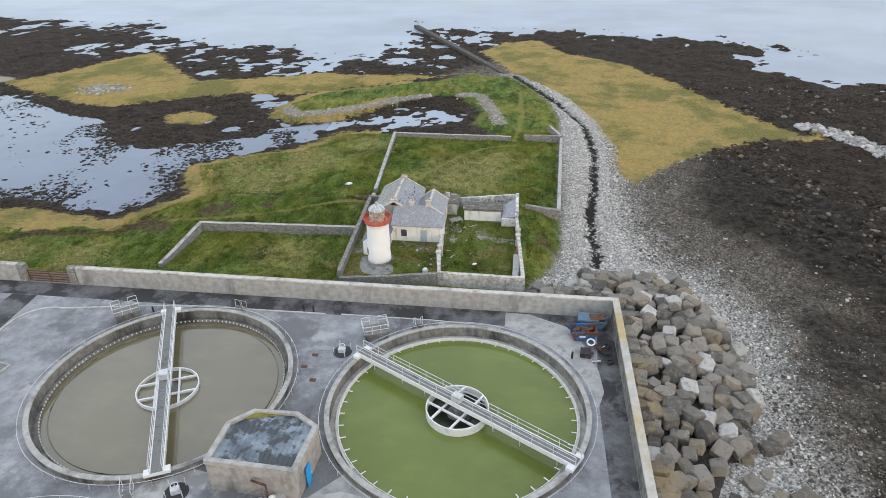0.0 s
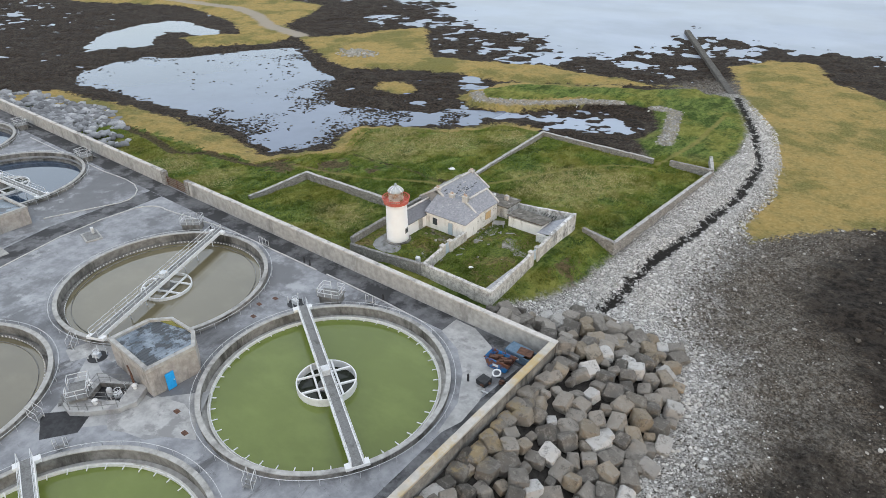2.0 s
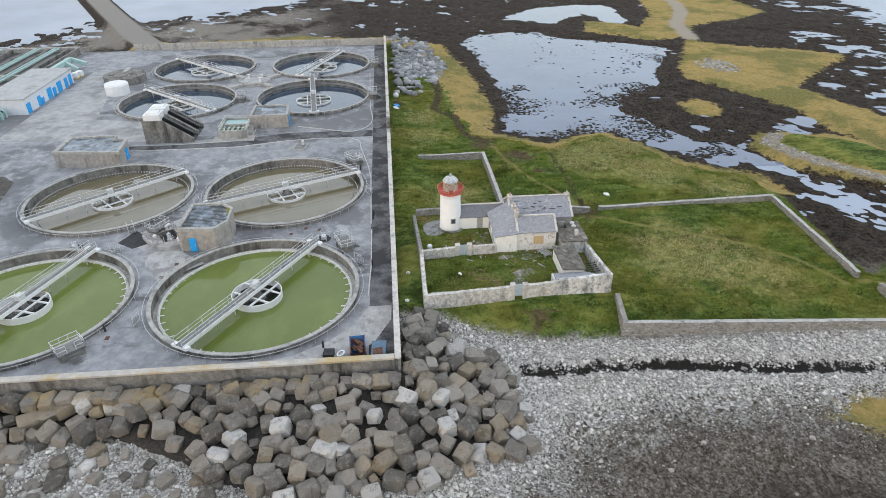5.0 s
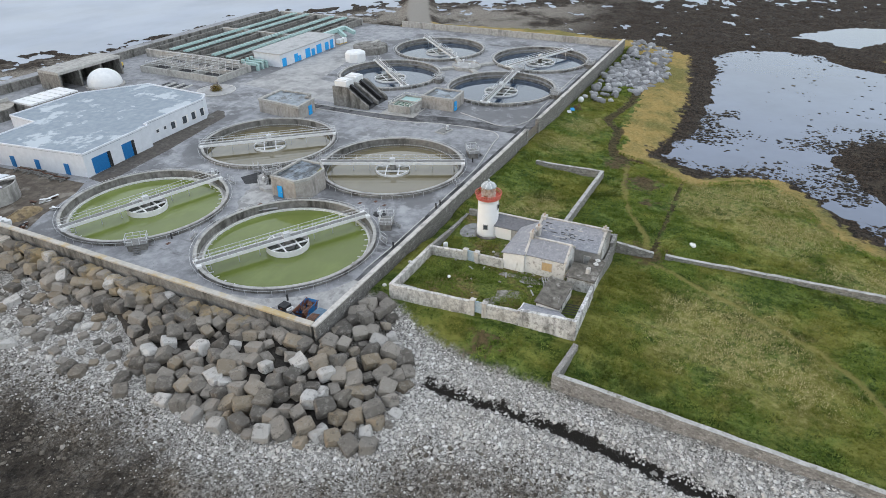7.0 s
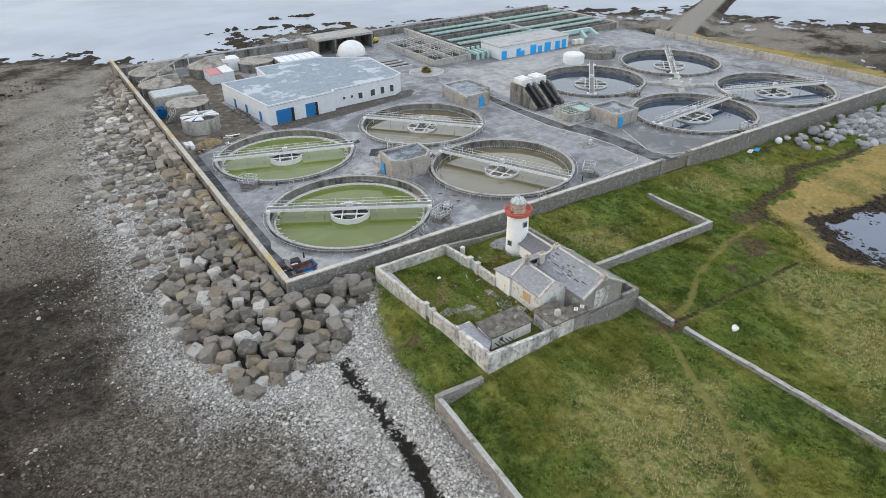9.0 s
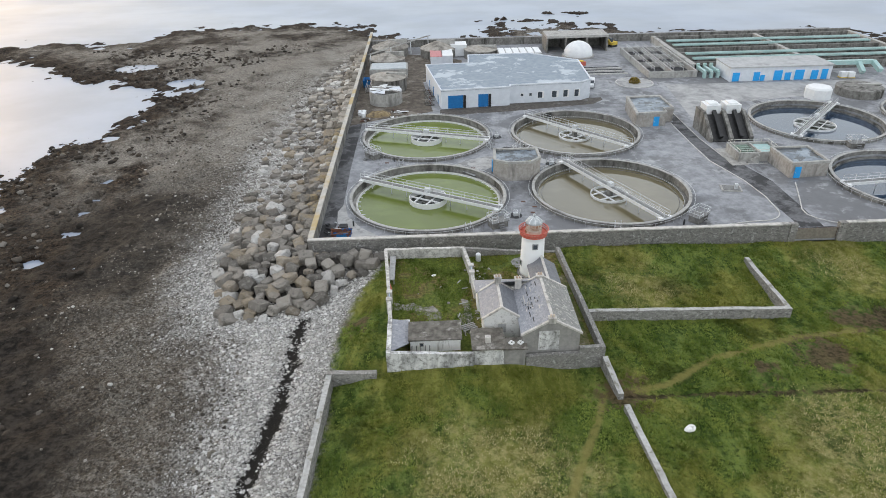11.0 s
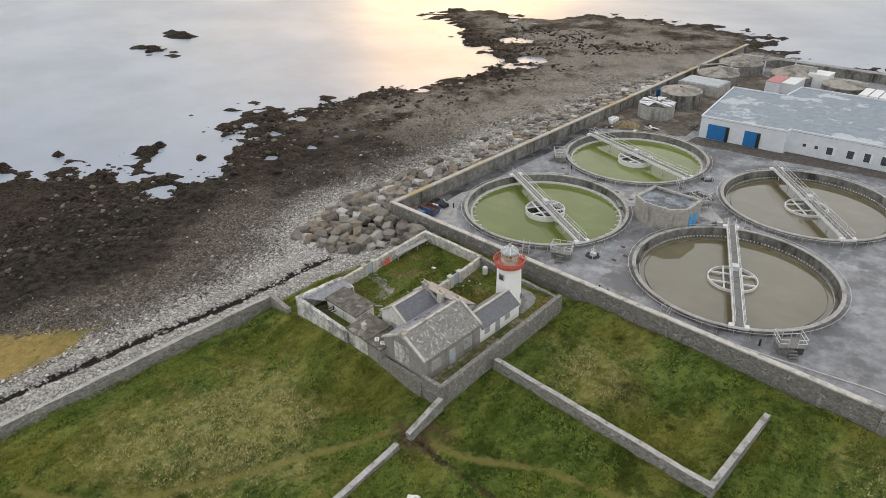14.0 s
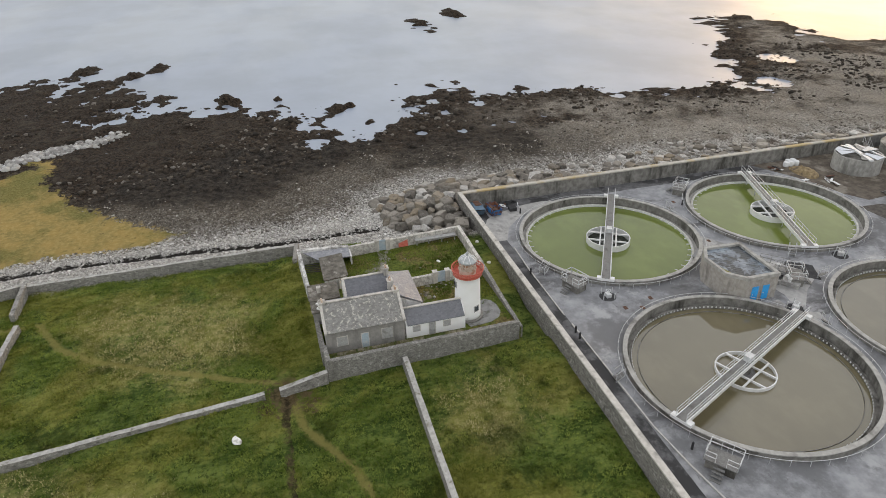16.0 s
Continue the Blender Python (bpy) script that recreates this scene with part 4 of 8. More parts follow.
ICO = bmesh.new()
bmesh.ops.create_icosphere(ICO, subdivisions=1, radius=0.5)
STONE = (np.array([v.co[:] for v in ICO.verts]), np.array([[v.index for v in f.verts] for f in ICO.faces]))
ICO.free()
PEBBLE = (np.array([(0.5, 0, 0), (-0.5, 0, 0), (0, 0.5, 0), (0, -0.5, 0), (0, 0, 0.5)]), np.array([(0, 2, 4), (2, 1, 4), (1, 3, 4), (3, 0, 4)]))


def stone_field(name, places, sizes, material, label, category, seed, flat=0.6, base=None):
    """Many small stones as one mesh. places: x, y, z rows."""
    rs = np.random.RandomState(seed)
    n = len(places)
    ICO_V, ICO_F = base or STONE
    nv = len(ICO_V)
    v = ICO_V[None] * (1 + rs.uniform(-0.28, 0.28, (n, nv, 1)))
    v = v * np.stack([sizes * rs.uniform(0.8, 1.3, n), sizes * rs.uniform(0.7, 1.0, n), sizes * rs.uniform(0.45, 0.85, n) * flat / 0.6], -1)[:, None, :]
    a = rs.uniform(0, 2 * np.pi, n)
    c, s = np.cos(a)[:, None], np.sin(a)[:, None]
    x = v[..., 0] * c - v[..., 1] * s + places[:, 0:1]
    y = v[..., 0] * s + v[..., 1] * c + places[:, 1:2]
    z = v[..., 2] + places[:, 2:3]
    co = np.stack([x, y, z], -1).reshape(-1, 3)
    f = (ICO_F[None] + (np.arange(n) * nv)[:, None, None]).reshape(-1, 3)
    me = bpy.data.meshes.new(name)
    me.vertices.add(len(co))
    me.vertices.foreach_set("co", co.astype(np.float32).ravel())
    me.loops.add(f.size)
    me.loops.foreach_set("vertex_index", f.astype(np.int32).ravel())
    me.polygons.add(len(f))
    me.polygons.foreach_set("loop_start", np.arange(0, f.size, 3, dtype=np.int32))
    me.update(calc_edges=True)
    if base is not None and nv == 12:
        mk = masks(places[:, 0], places[:, 1])["tussock"]
        me.attributes.new("tussock", "FLOAT", "POINT").data.foreach_set("value", np.repeat(np.clip(mk, -60, 60), nv).astype(np.float32))
    me.materials.append(material)
    return tagged(new(name, me), label, category, kind="stuff")


def cast(n, x0, x1, y0, y1, keep, seed):
    """Places on the ground where keep(masks, x, y) exceeds a throw of dice."""
    rs = np.random.RandomState(seed)
    X, Y = rs.uniform(x0, x1, n), rs.uniform(y0, y1, n)
    m = masks(X, Y)
    ok = keep(m, X, Y) > rs.uniform(0, 1, n)
    X, Y = X[ok], Y[ok]
    m = {k: v[ok] for k, v in m.items()}
    return np.stack([X, Y, height(X, Y, m)], -1), rs


def shore_stones():
    off = lambda m, X, Y: (m["stream"] + (value_noise(X, Y, 1.5, 2, 8) - 0.5) * 3.0 < 0.35) & (m["grass"] < 0.6) & (m["ochre"] < 1)
    pts, rs = cast(52000, 3, 34, 20, 190, lambda m, X, Y: step(-2.5, 2, m["shingle"]) * off(m, X, Y) * 0.9, 21)
    stone_field("shingle_stones", pts, 0.16 + 0.42 * rs.rand(len(pts)) ** 3, loose_rock("shingle_stone", ((0.28, 0.265, 0.245), (0.69, 0.665, 0.62), (0.86, 0.845, 0.82))), "pale grey rounded beach stones", "stones", 22)
    pts, rs = cast(60000, 14, 75, -40, 140, lambda m, X, Y: step(-34, -4, m["shingle"]) * off(m, X, Y) * (m["shingle"] < 1) * (0.15 + 0.85 * step(0.4, 0.62, value_noise(X, Y, 7, 3, 9))) * step(8, -3, m["weedbed"] + (value_noise(X, Y, 8, 4, 31) - 0.5) * 24) * 0.62, 23)
    stone_field("gravel_stones", pts, 0.15 + 0.55 * rs.rand(len(pts)) ** 4, loose_rock("gravel_stone", ((0.05, 0.042, 0.034), (0.215, 0.19, 0.157), (0.56, 0.535, 0.50))), "loose grey and brown foreshore stones", "stones", 24)
    pts, rs = cast(150000, 12, 60, 30, 135, lambda m, X, Y: step(-19, -6, m["shingle"]) * off(m, X, Y) * (m["shingle"] < 2) * (0.3 + 0.7 * step(0.38, 0.6, value_noise(X, Y, 6, 3, 12))) * step(6, -3, m["weedbed"] + (value_noise(X, Y, 8, 4, 31) - 0.5) * 24) * 0.8, 43)
    stone_field("pebbles", pts, 0.10 + 0.22 * rs.rand(len(pts)) ** 2, loose_rock("beach_pebble", ((0.045, 0.038, 0.03), (0.17, 0.147, 0.118), (0.46, 0.435, 0.395))), "small loose brown and grey beach pebbles", "pebbles", 44, 0.9, PEBBLE)
    pts, rs = cast(90000, 8, 42, 20, 190, lambda m, X, Y: step(-10, 2, m["shingle"]) ** 2.6 * off(m, X, Y), 45)
    stone_field("shingle_pebbles", pts, 0.12 + 0.22 * rs.rand(len(pts)) ** 2, loose_rock("shingle_pebble", ((0.28, 0.265, 0.245), (0.67, 0.65, 0.615), (0.82, 0.81, 0.79))), "pale grey small shingle pebbles", "pebbles", 46, 0.9, PEBBLE)
    pts, rs = cast(26000, 22, 110, -80, 185, lambda m, X, Y: step(-14, -30, m["shingle"]) * step(-3, 2, m["tidal"]) * off(m, X, Y) * step(0.42, 0.6, value_noise(X, Y, 9, 3, 4)) * 0.75, 25)
    stone_field("weedy_rocks", pts, 0.3 + 1.3 * rs.rand(len(pts)) ** 3, loose_rock("weedy_rock", ((0.020, 0.016, 0.012), (0.075, 0.058, 0.043), (0.22, 0.20, 0.175))), "dark seaweed-covered shore rocks", "rocks", 26)
    pts, rs = cast(3400, 60, 83, 128, 156, lambda m, X, Y: step(3.5, 1.0, along([(65, 151), (70, 147), (74.5, 138), (79, 133)], X, Y)), 27)
    stone_field("pale_outcrop", pts, 0.5 + 1.3 * rs.rand(len(pts)) ** 2, loose_rock("pale_rock", ((0.26, 0.25, 0.24), (0.48, 0.47, 0.45), (0.62, 0.61, 0.6))), "pale barnacled rock outcrop on the weedy shore", "rocks", 28)
    pts, rs = cast(1500, -125, -100, 156, 176, lambda m, X, Y: step(7, 2, np.hypot((X + 114) * 0.8, Y - 166)), 29)
    stone_field("bank_rocks", pts, 0.5 + 1.1 * rs.rand(len(pts)) ** 2, loose_rock("bank_rock", ((0.22, 0.21, 0.18), (0.40, 0.38, 0.33), (0.52, 0.50, 0.46))), "pale stones on the turf bank", "rocks", 30)
    west = [(-157, 68), (-153, 83), (-123, 87.5), (-99, 82.5), (-90, 75), (-92, 70.6), (-145, 70.6)]
    pts, rs = cast(9000, -160, -88, 68, 90, lambda m, X, Y: step(-0.5, 2.5, sdf(west, X, Y)) * 0.12 * (0.3 + 2 * step(0.4, 0.6, value_noise(X, Y, 8, 3, 6))), 31)
    pts[:, 2] = np.maximum(pts[:, 2], 0.9 + 1.6 * step(86, 71, pts[:, 1])) + rs.uniform(-0.3, 0.2, len(pts))
    stone_field("armour_stones", pts, 1.3 + 1.5 * rs.rand(len(pts)) ** 2, loose_rock("pale_armour", ((0.17, 0.17, 0.175), (0.35, 0.355, 0.365), (0.52, 0.52, 0.53))), "pale grey armour stones along the boundary wall", "rocks", 32)
    pts, rs = cast(7000, -62, -2, 142, 172, lambda m, X, Y: step(-0.5, 1.5, np.maximum(1.8 - along(COVE_BANK, X, Y), 2.0 - along(COVE_STONES, X, Y))), 33)
    stone_field("cove_stones", pts, 0.25 + 0.6 * rs.rand(len(pts)) ** 2, loose_rock("cove_stone", ((0.22, 0.21, 0.19), (0.40, 0.385, 0.36), (0.52, 0.5, 0.47))), "grey-tan stones lining the cove", "stones", 34)

    slab = [(21, 40), (31, 44), (34, 10), (28, -40), (18, -62), (17, -40), (20, 0), (21, 20)]
    pts, rs = cast(5200, 15, 36, -64, 46, lambda m, X, Y: step(-0.5, 2, sdf(slab, X, Y)) * (0.15 + 0.85 * step(0.42, 0.6, value_noise(X, Y, 6, 3, 15))) * 0.8, 47)
    stone_field("shore_slabs", pts, 0.4 + 1.7 * rs.rand(len(pts)) ** 3, loose_rock("shore_slab", ((0.16, 0.145, 0.125), (0.40, 0.375, 0.34), (0.60, 0.58, 0.55))), "flat pale stone slabs on the foreshore below the sea wall", "rocks", 48, 0.45)
    pts, rs = cast(150000, -182, -50, 94, 168, lambda m, X, Y: step(-3, 0.5, m["lagoon"]) * (0.02 + 0.6 * step(13, 1, m["lagoon"]) * step(-150, -95, X) + 0.25 * step(5, 0, m["lagoon"])) * step(0.42, 0.60, value_noise(X, Y, 7, 3, 18)) * 0.85, 49)
    pts[:, 2] = 0.0
    stone_field("weed_clumps", pts, 0.15 + 1.0 * rs.rand(len(pts)) ** 4, loose_rock("floating_weed", ((0.018, 0.015, 0.012), (0.045, 0.038, 0.03), (0.10, 0.085, 0.065))), "dark weed clumps breaking the lagoon surface", "weed", 50, 0.25)



def tuft_base():
    v, f = [], []
    for k in range(4):
        a = 2.4 * k + 0.3
        c, s = math.cos(a), math.sin(a)
        i = len(v)
        v += [(-0.10 * s + 0.1 * c, 0.10 * c + 0.1 * s, -0.1), (0.10 * s + 0.1 * c, -0.10 * c + 0.1 * s, -0.1), (0.42 * c, 0.42 * s, 0.75 + 0.1 * k)]
        f.append((i, i + 1, i + 2))
    return np.array(v), np.array(f)


def grass_tufts():
    n = Nodes("grass_blade")
    r = n.island()
    flow = n.noise(0.55, 9, 0.72, stretch=(1.0, 0.4, 1.0))
    col = n.mix(n.ramp(flow, 0.38, 0.62), (0.072, 0.126, 0.022), (0.245, 0.305, 0.070))
    col = n.mix(n.ramp(r, 0.0, 1.0, 0.0, 0.35), col, (0.24, 0.26, 0.06))
    col = straw(n, col, flow, r)
    tm = n.math("ADD", n.attr("tussock"), n.math("MULTIPLY", n.math("SUBTRACT", n.noise(0.25, 7, 0.7), 0.5), 24.0))
    col = n.mix(n.math("MULTIPLY", n.ramp(tm, 0.0, 5.0), n.ramp(r, 0.62, 0.7)), col, (0.56, 0.49, 0.26))
    mat = n.done(col, 0.9, spec=0.0)
    ok = lambda m, X, Y: step(0.3, 2.5, m["grass"]) * ((m["ochre"] < 0.3) | (X > -64)) * (m["path"] + (value_noise(X, Y, 1.2, 3, 22) - 0.5) * 1.6 < 0.45) * (m["ditch"] < 0.2) * (m["bare"] + (value_noise(X, Y, 2.2, 3, 23) - 0.5) * 6 < 0) * (0.2 + 0.8 * step(0.36, 0.6, value_noise(X, Y, 3.2, 4, 20))) * ((X < -23.4) | (X > 2.7) | (Y > 97.2)) * (Y > 70.2)
    pts, rs = cast(170000, -66, 11, 70, 140, lambda m, X, Y: ok(m, X, Y) * ((Y < 135.5) | (X > -26)), 51)
    pts[:, 2] += 0.02
    stone_field("grass_tufts", pts, 0.26 + 0.40 * rs.rand(len(pts)) ** 2, mat, "long wind-bent green and yellow grass tufts", "grass", 52, 0.4, tuft_base())
    pts, rs = cast(60000, -150, -66, 70, 98, ok, 53)
    stone_field("grass_tufts", pts, 0.3 + 0.4 * rs.rand(len(pts)) ** 2, mat, "rough green and yellow grass beside the boundary wall", "grass", 54, 0.4, tuft_base())
    rs = np.random.RandomState(55)
    yard = np.stack([rs.uniform(-22, 2, 26000), rs.uniform(73.3, 96, 26000), np.full(26000, 3.96)], -1)
    X, Y = yard[:, 0], yard[:, 1]
    free = ((X > -9) & (X < 1) & (Y < 91)) | ((X < -9.8) & (Y < 79) & (np.hypot(X + 17.9, Y - 77.6) > 3.6)) | ((X > -16) & (X < -9.8) & (Y < 81)) | ((X < -20.4) & (Y > 79) & (rs.rand(26000) < 0.25))
    free &= value_noise(X, Y, 2.5, 3, 21) > 0.44
    yard = yard[free]
    stone_field("yard_tufts", yard, 0.2 + 0.3 * rs.rand(len(yard)) ** 2, mat, "ragged grass tufts in the walled yard", "grass", 56, 0.4, tuft_base())


shore_stones()
grass_tufts()


# ---- the lighthouse station ----
YARD = 3.95
WALL_LIME = rubble("limewashed_rubble", (0.30, 0.28, 0.255), (0.56, 0.535, 0.495), (0.46, 0.44, 0.41), 4.2, 0.44, (0.70, 0.675, 0.63), (0.13, 0.12, 0.105), 0.48)
WALL_STAINED = rubble("stained_limewash", (0.20, 0.19, 0.175), (0.48, 0.46, 0.43), (0.40, 0.385, 0.36), 4.2, 0.55, (0.80, 0.79, 0.77), (0.07, 0.066, 0.06), 0.42)
WALL_GREY = rubble("yard_wall_stone", (0.13, 0.125, 0.115), (0.40, 0.385, 0.355), (0.25, 0.24, 0.22), 4.2, 0.2, (0.5, 0.485, 0.46))
YARD_GRASS = Nodes("yard_grass")


def yard_grass():
    n = YARD_GRASS
    fine, mid = n.noise(2.3, 6, 0.65), n.noise(0.35, 6, 0.6)
    gr = n.mix(n.ramp(fine, 0.3, 0.7), (0.048, 0.075, 0.011), (0.15, 0.18, 0.032))
    gr = n.mix(n.ramp(n.noise(0.22, 8, 0.7), 0.47, 0.60, 0.0, 0.85), gr, n.mix(n.ramp(fine, 0.35, 0.65), (0.10, 0.07, 0.025), (0.23, 0.18, 0.07)))
    gr = n.mix(n.ramp(n.noise(0.5, 8, 0.75), 0.62, 0.70, 0.0, 0.7), gr, (0.045, 0.035, 0.02))
    n.bump(n.math("ADD", fine, n.noise(7, 4)), 0.9, 0.2)
    return n.done(gr, 0.9, spec=0.25)


yard_grass()
YARD_OUT = [(-22.0, 72.9), (-8.4, 73.1), (2.2, 73.0), (1.0, 96.4), (-13.5, 96.2), (-22.7, 95.9)]
tagged(part("yard_fill", prism(bmesh.new(), YARD_OUT, 0.5, YARD), YARD_GRASS.mat), "raised grassy yard within the walls", "lawn", kind="structure")


def wall_run(name, a, b, z0, z1, w, material, label, cap=None, z1b=None):
    """An upright wall between two plan points, with a coping."""
    a, b = Vector((*a, 0)), Vector((*b, 0))
    way = (b - a).normalized()
    s = Vector((-way.y, way.x, 0)) * (w / 2)
    za, zb = z1, z1 if z1b is None else z1b
    bm = bmesh.new()
    n = max(1, int((b - a).length / 1.1))
    rnd = random.Random(int(a.x * 31 + b.y * 17))
    rows = []
    for i in range(n + 1):
        p = a.lerp(b, i / n)
        z = za + (zb - za) * i / n + rnd.uniform(-0.05, 0.05)
        j = rnd.uniform(-0.04, 0.04)
        rows.append([bm.verts.new((q.x, q.y, zz)) for q, zz in ((p - s * 1.1, z0), (p - s * (1 + j), z), (p + s * (1 - j), z + rnd.uniform(-0.03, 0.03)), (p + s * 1.1, z0))])
    for p, q in zip(rows, rows[1:]):
        for k in range(4):
            bm.faces.new((p[k], q[k], q[(k + 1) % 4], p[(k + 1) % 4]))
    bm.faces.new(rows[0][::-1])
    bm.faces.new(rows[-1])
    bmesh.ops.recalc_face_normals(bm, faces=bm.faces[:])
    ob = part(name, bm, material)
    if cap:
        ob.data.materials.append(cap)
        for f in ob.data.polygons:
            f.material_index = 1 if f.normal.z > 0.7 else 0
    tagged(ob, label, "wall", kind="structure")
    return ob


wall_run("yard_wall_a", (-22.0, 72.9), (-15.0, 73.1), 1.2, 4.05, 0.45, WALL_GREY, "broken-down rubble yard wall facing the boundary wall", None, 4.6)
wall_run("yard_wall_k", (-15.0, 73.1), (-8.7, 73.3), 1.2, 4.6, 0.5, WALL_GREY, "old rubble yard wall facing the boundary wall", None, 5.4)
wall_run("yard_wall_b", (-8.7, 73.3), (2.5, 73.2), 1.2, 5.45, 0.5, WALL_LIME, "limewashed rubble yard wall")
wall_run("yard_wall_c", (2.4, 73.0), (1.5, 84.2), 1.2, 5.45, 0.45, WALL_LIME, "limewashed garden wall facing the shingle", None, 5.5)
wall_run("yard_wall_d", (1.4, 86.0), (1.1, 90.2), 1.2, 5.5, 0.45, WALL_LIME, "limewashed garden wall facing the shingle", None, 5.6)
wall_run("yard_wall_e", (1.1, 90.0), (1.0, 97.2), 1.2, 5.8, 0.5, WALL_STAINED, "tall limewashed corner wall", None, 6.3)
wall_run("yard_wall_f", (1.1, 97.0), (-8.3, 96.6), 1.2, 6.2, 0.45, WALL_STAINED, "peeling white limewashed back wall with black stains", None, 5.3)
wall_run("yard_wall_g", (-22.0, 73.2), (-22.85, 96.2), 1.2, 4.95, 0.55, WALL_GREY, "grey rubble retaining wall of the yard", None, 5.2)
wall_run("yard_wall_h", (-23.0, 96.0), (-20.2, 96.1), 1.2, 5.3, 0.5, WALL_GREY, "grey rubble retaining wall of the yard")
wall_run("yard_wall_i", (-8.6, 73.4), (-9.2, 78.1), YARD - 0.5, 5.35, 0.45, WALL_LIME, "limewashed wall between garden and court")
wall_run("yard_wall_j", (-9.35, 80.4), (-9.5, 84.0), YARD - 0.5, 5.35, 0.45, WALL_LIME, "limewashed wall between garden and court")
wall_run("plinth_wall", (-20.3, 96.25), (-14.2, 96.35), 1.2, 4.6, 0.5, WALL_GREY, "rough stone footing under the house gable")

# field walls
CAP = surface("mortared_wall_top", (0.33, 0.32, 0.30), (0.54, 0.53, 0.505), 2.2, (0.20, 0.19, 0.15), 1.1, (0.52, 0.66))
wall_run("field_wall_a", (-23.1, 96.3), (-23.6, 101.6), 0.8, 4.0, 0.6, GREY_RUBBLE, "low grey rubble field wall", CAP, 3.2)
wall_run("field_wall_b", (-23.75, 103.2), (-26.3, 134.6), 0.6, 3.2, 0.6, GREY_RUBBLE, "low grey rubble field wall", CAP, 2.6)
wall_run("field_wall_c", (-26.3, 134.4), (-1.2, 132.9), 0.6, 2.5, 0.6, GREY_RUBBLE, "low grey rubble field wall", CAP, 3.0)
wall_run("field_wall_d", (1.6, 134.2), (9.6, 134.6), 0.6, 2.9, 0.6, GREY_RUBBLE, "low grey rubble field wall")
wall_run("field_wall_e", (9.4, 134.8), (7.7, 97.2), 0.6, 2.6, 0.6, GREY_RUBBLE, "low grey rubble wall beside the shingle", CAP, 3.6)
wall_run("field_wall_f", (8.0, 97.0), (2.4, 97.7), 0.6, 3.7, 0.6, GREY_RUBBLE, "low grey rubble field wall", None, 4.1)
wall_run("field_wall_g", (9.4, 134.6), (7.0, 141.0), 0.6, 2.9, 0.6, GREY_RUBBLE, "low grey rubble wall stub", CAP)
wall_run("pad_wall_a", (-23.2, 87.5), (-48.7, 87.6), 0.8, 4.0, 0.6, GREY_RUBBLE, "grey rubble wall with pale mortared top", CAP, 3.4)
wall_run("pad_wall_b", (-48.45, 87.9), (-48.7, 75.0), 0.8, 3.4, 0.6, GREY_RUBBLE, "grey rubble wall with a broken end", CAP, 3.15)

# ---- tower ----
PALE_SLAB_DARK = surface("worn_apron", (0.19, 0.19, 0.19), (0.29, 0.29, 0.285), 1.2, (0.12, 0.12, 0.10), 0.7, (0.5, 0.66))
LANTERN = surface("aged_lantern_frame", (0.55, 0.45, 0.36), (0.68, 0.62, 0.55), 3.0, (0.42, 0.24, 0.14), 1.5, (0.45, 0.65), rough=0.6)
LEAD = surface("lead_grey_dome", (0.36, 0.39, 0.40), (0.48, 0.51, 0.52), 3.0, (0.62, 0.64, 0.64), 1.5, (0.55, 0.7), rough=0.5)
RUST_BROWN = surface("brown_lantern_door", (0.26, 0.12, 0.06), (0.36, 0.19, 0.10), 4.0, (0.2, 0.1, 0.06), 1.5, (0.5, 0.7))
DARK_GLASS = surface("dark_pane", (0.05, 0.06, 0.07), (0.09, 0.10, 0.12), 2.0, rough=0.12, bump=0.0)
BOARD = surface("grey_board", (0.34, 0.34, 0.335), (0.44, 0.44, 0.43), 4.0, (0.25, 0.24, 0.23), 1.5)
TAN_BOARD = surface("tan_plywood", (0.52, 0.36, 0.18), (0.60, 0.44, 0.24), 4.0, (0.45, 0.38, 0.28), 1.5)
PALE_BLUE = surface("faded_blue_door", (0.36, 0.45, 0.52), (0.46, 0.54, 0.60), 4.0, (0.55, 0.56, 0.56), 1.2)
tower = thing("lighthouse", "short white round lighthouse with red gallery and grey domed lantern", "lighthouse", (-17.55, 78.2, YARD))
part("plinth", lathe(bmesh.new(), [(1.95, -0.3), (1.95, 0.12), (1.7, 0.2)], 40), CONCRETE_DARK, tower)
part("shaft", lathe(bmesh.new(), [(1.64, 0), (1.60, 0.6), (1.50, 5.3), (1.47, 5.75), (1.56, 5.82), (1.56, 5.92)], 64), WHITEWASH, tower, smooth=True)
part("gallery_floor", lathe(bmesh.new(), [(1.5, 5.86), (1.72, 6.0), (1.78, 6.02), (1.78, 6.12)], 48), RED_PAINT, tower)
for i in range(40):
    a = 2 * math.pi * i / 40
    c, s_ = math.cos(a), math.sin(a)
    part("baluster", beam(bmesh.new(), (1.74 * c, 1.74 * s_, 6.12), (1.93 * c, 1.93 * s_, 6.78), 0.045), RED_PAINT, tower)
part("top_rail", ring(bmesh.new(), 1.88, 1.98, 6.74, 6.84, 48), RED_PAINT, tower)
part("middle_rail", ring(bmesh.new(), 1.83, 1.88, 6.46, 6.51, 48), RED_PAINT, tower)
part("lower_band", lathe(bmesh.new(), [(1.74, 6.12), (1.80, 6.34), (1.76, 6.34), (1.70, 6.12)], 48, False), RED_PAINT, tower)
part("lantern_base", lathe(bmesh.new(), [(1.02, 6.12), (1.02, 6.66), (1.1, 6.68), (1.1, 6.74)], 24), LANTERN, tower)
part("lantern_door", boxes((0.98, 1.06, -0.28, 0.28, 6.14, 6.62)), RUST_BROWN, tower)
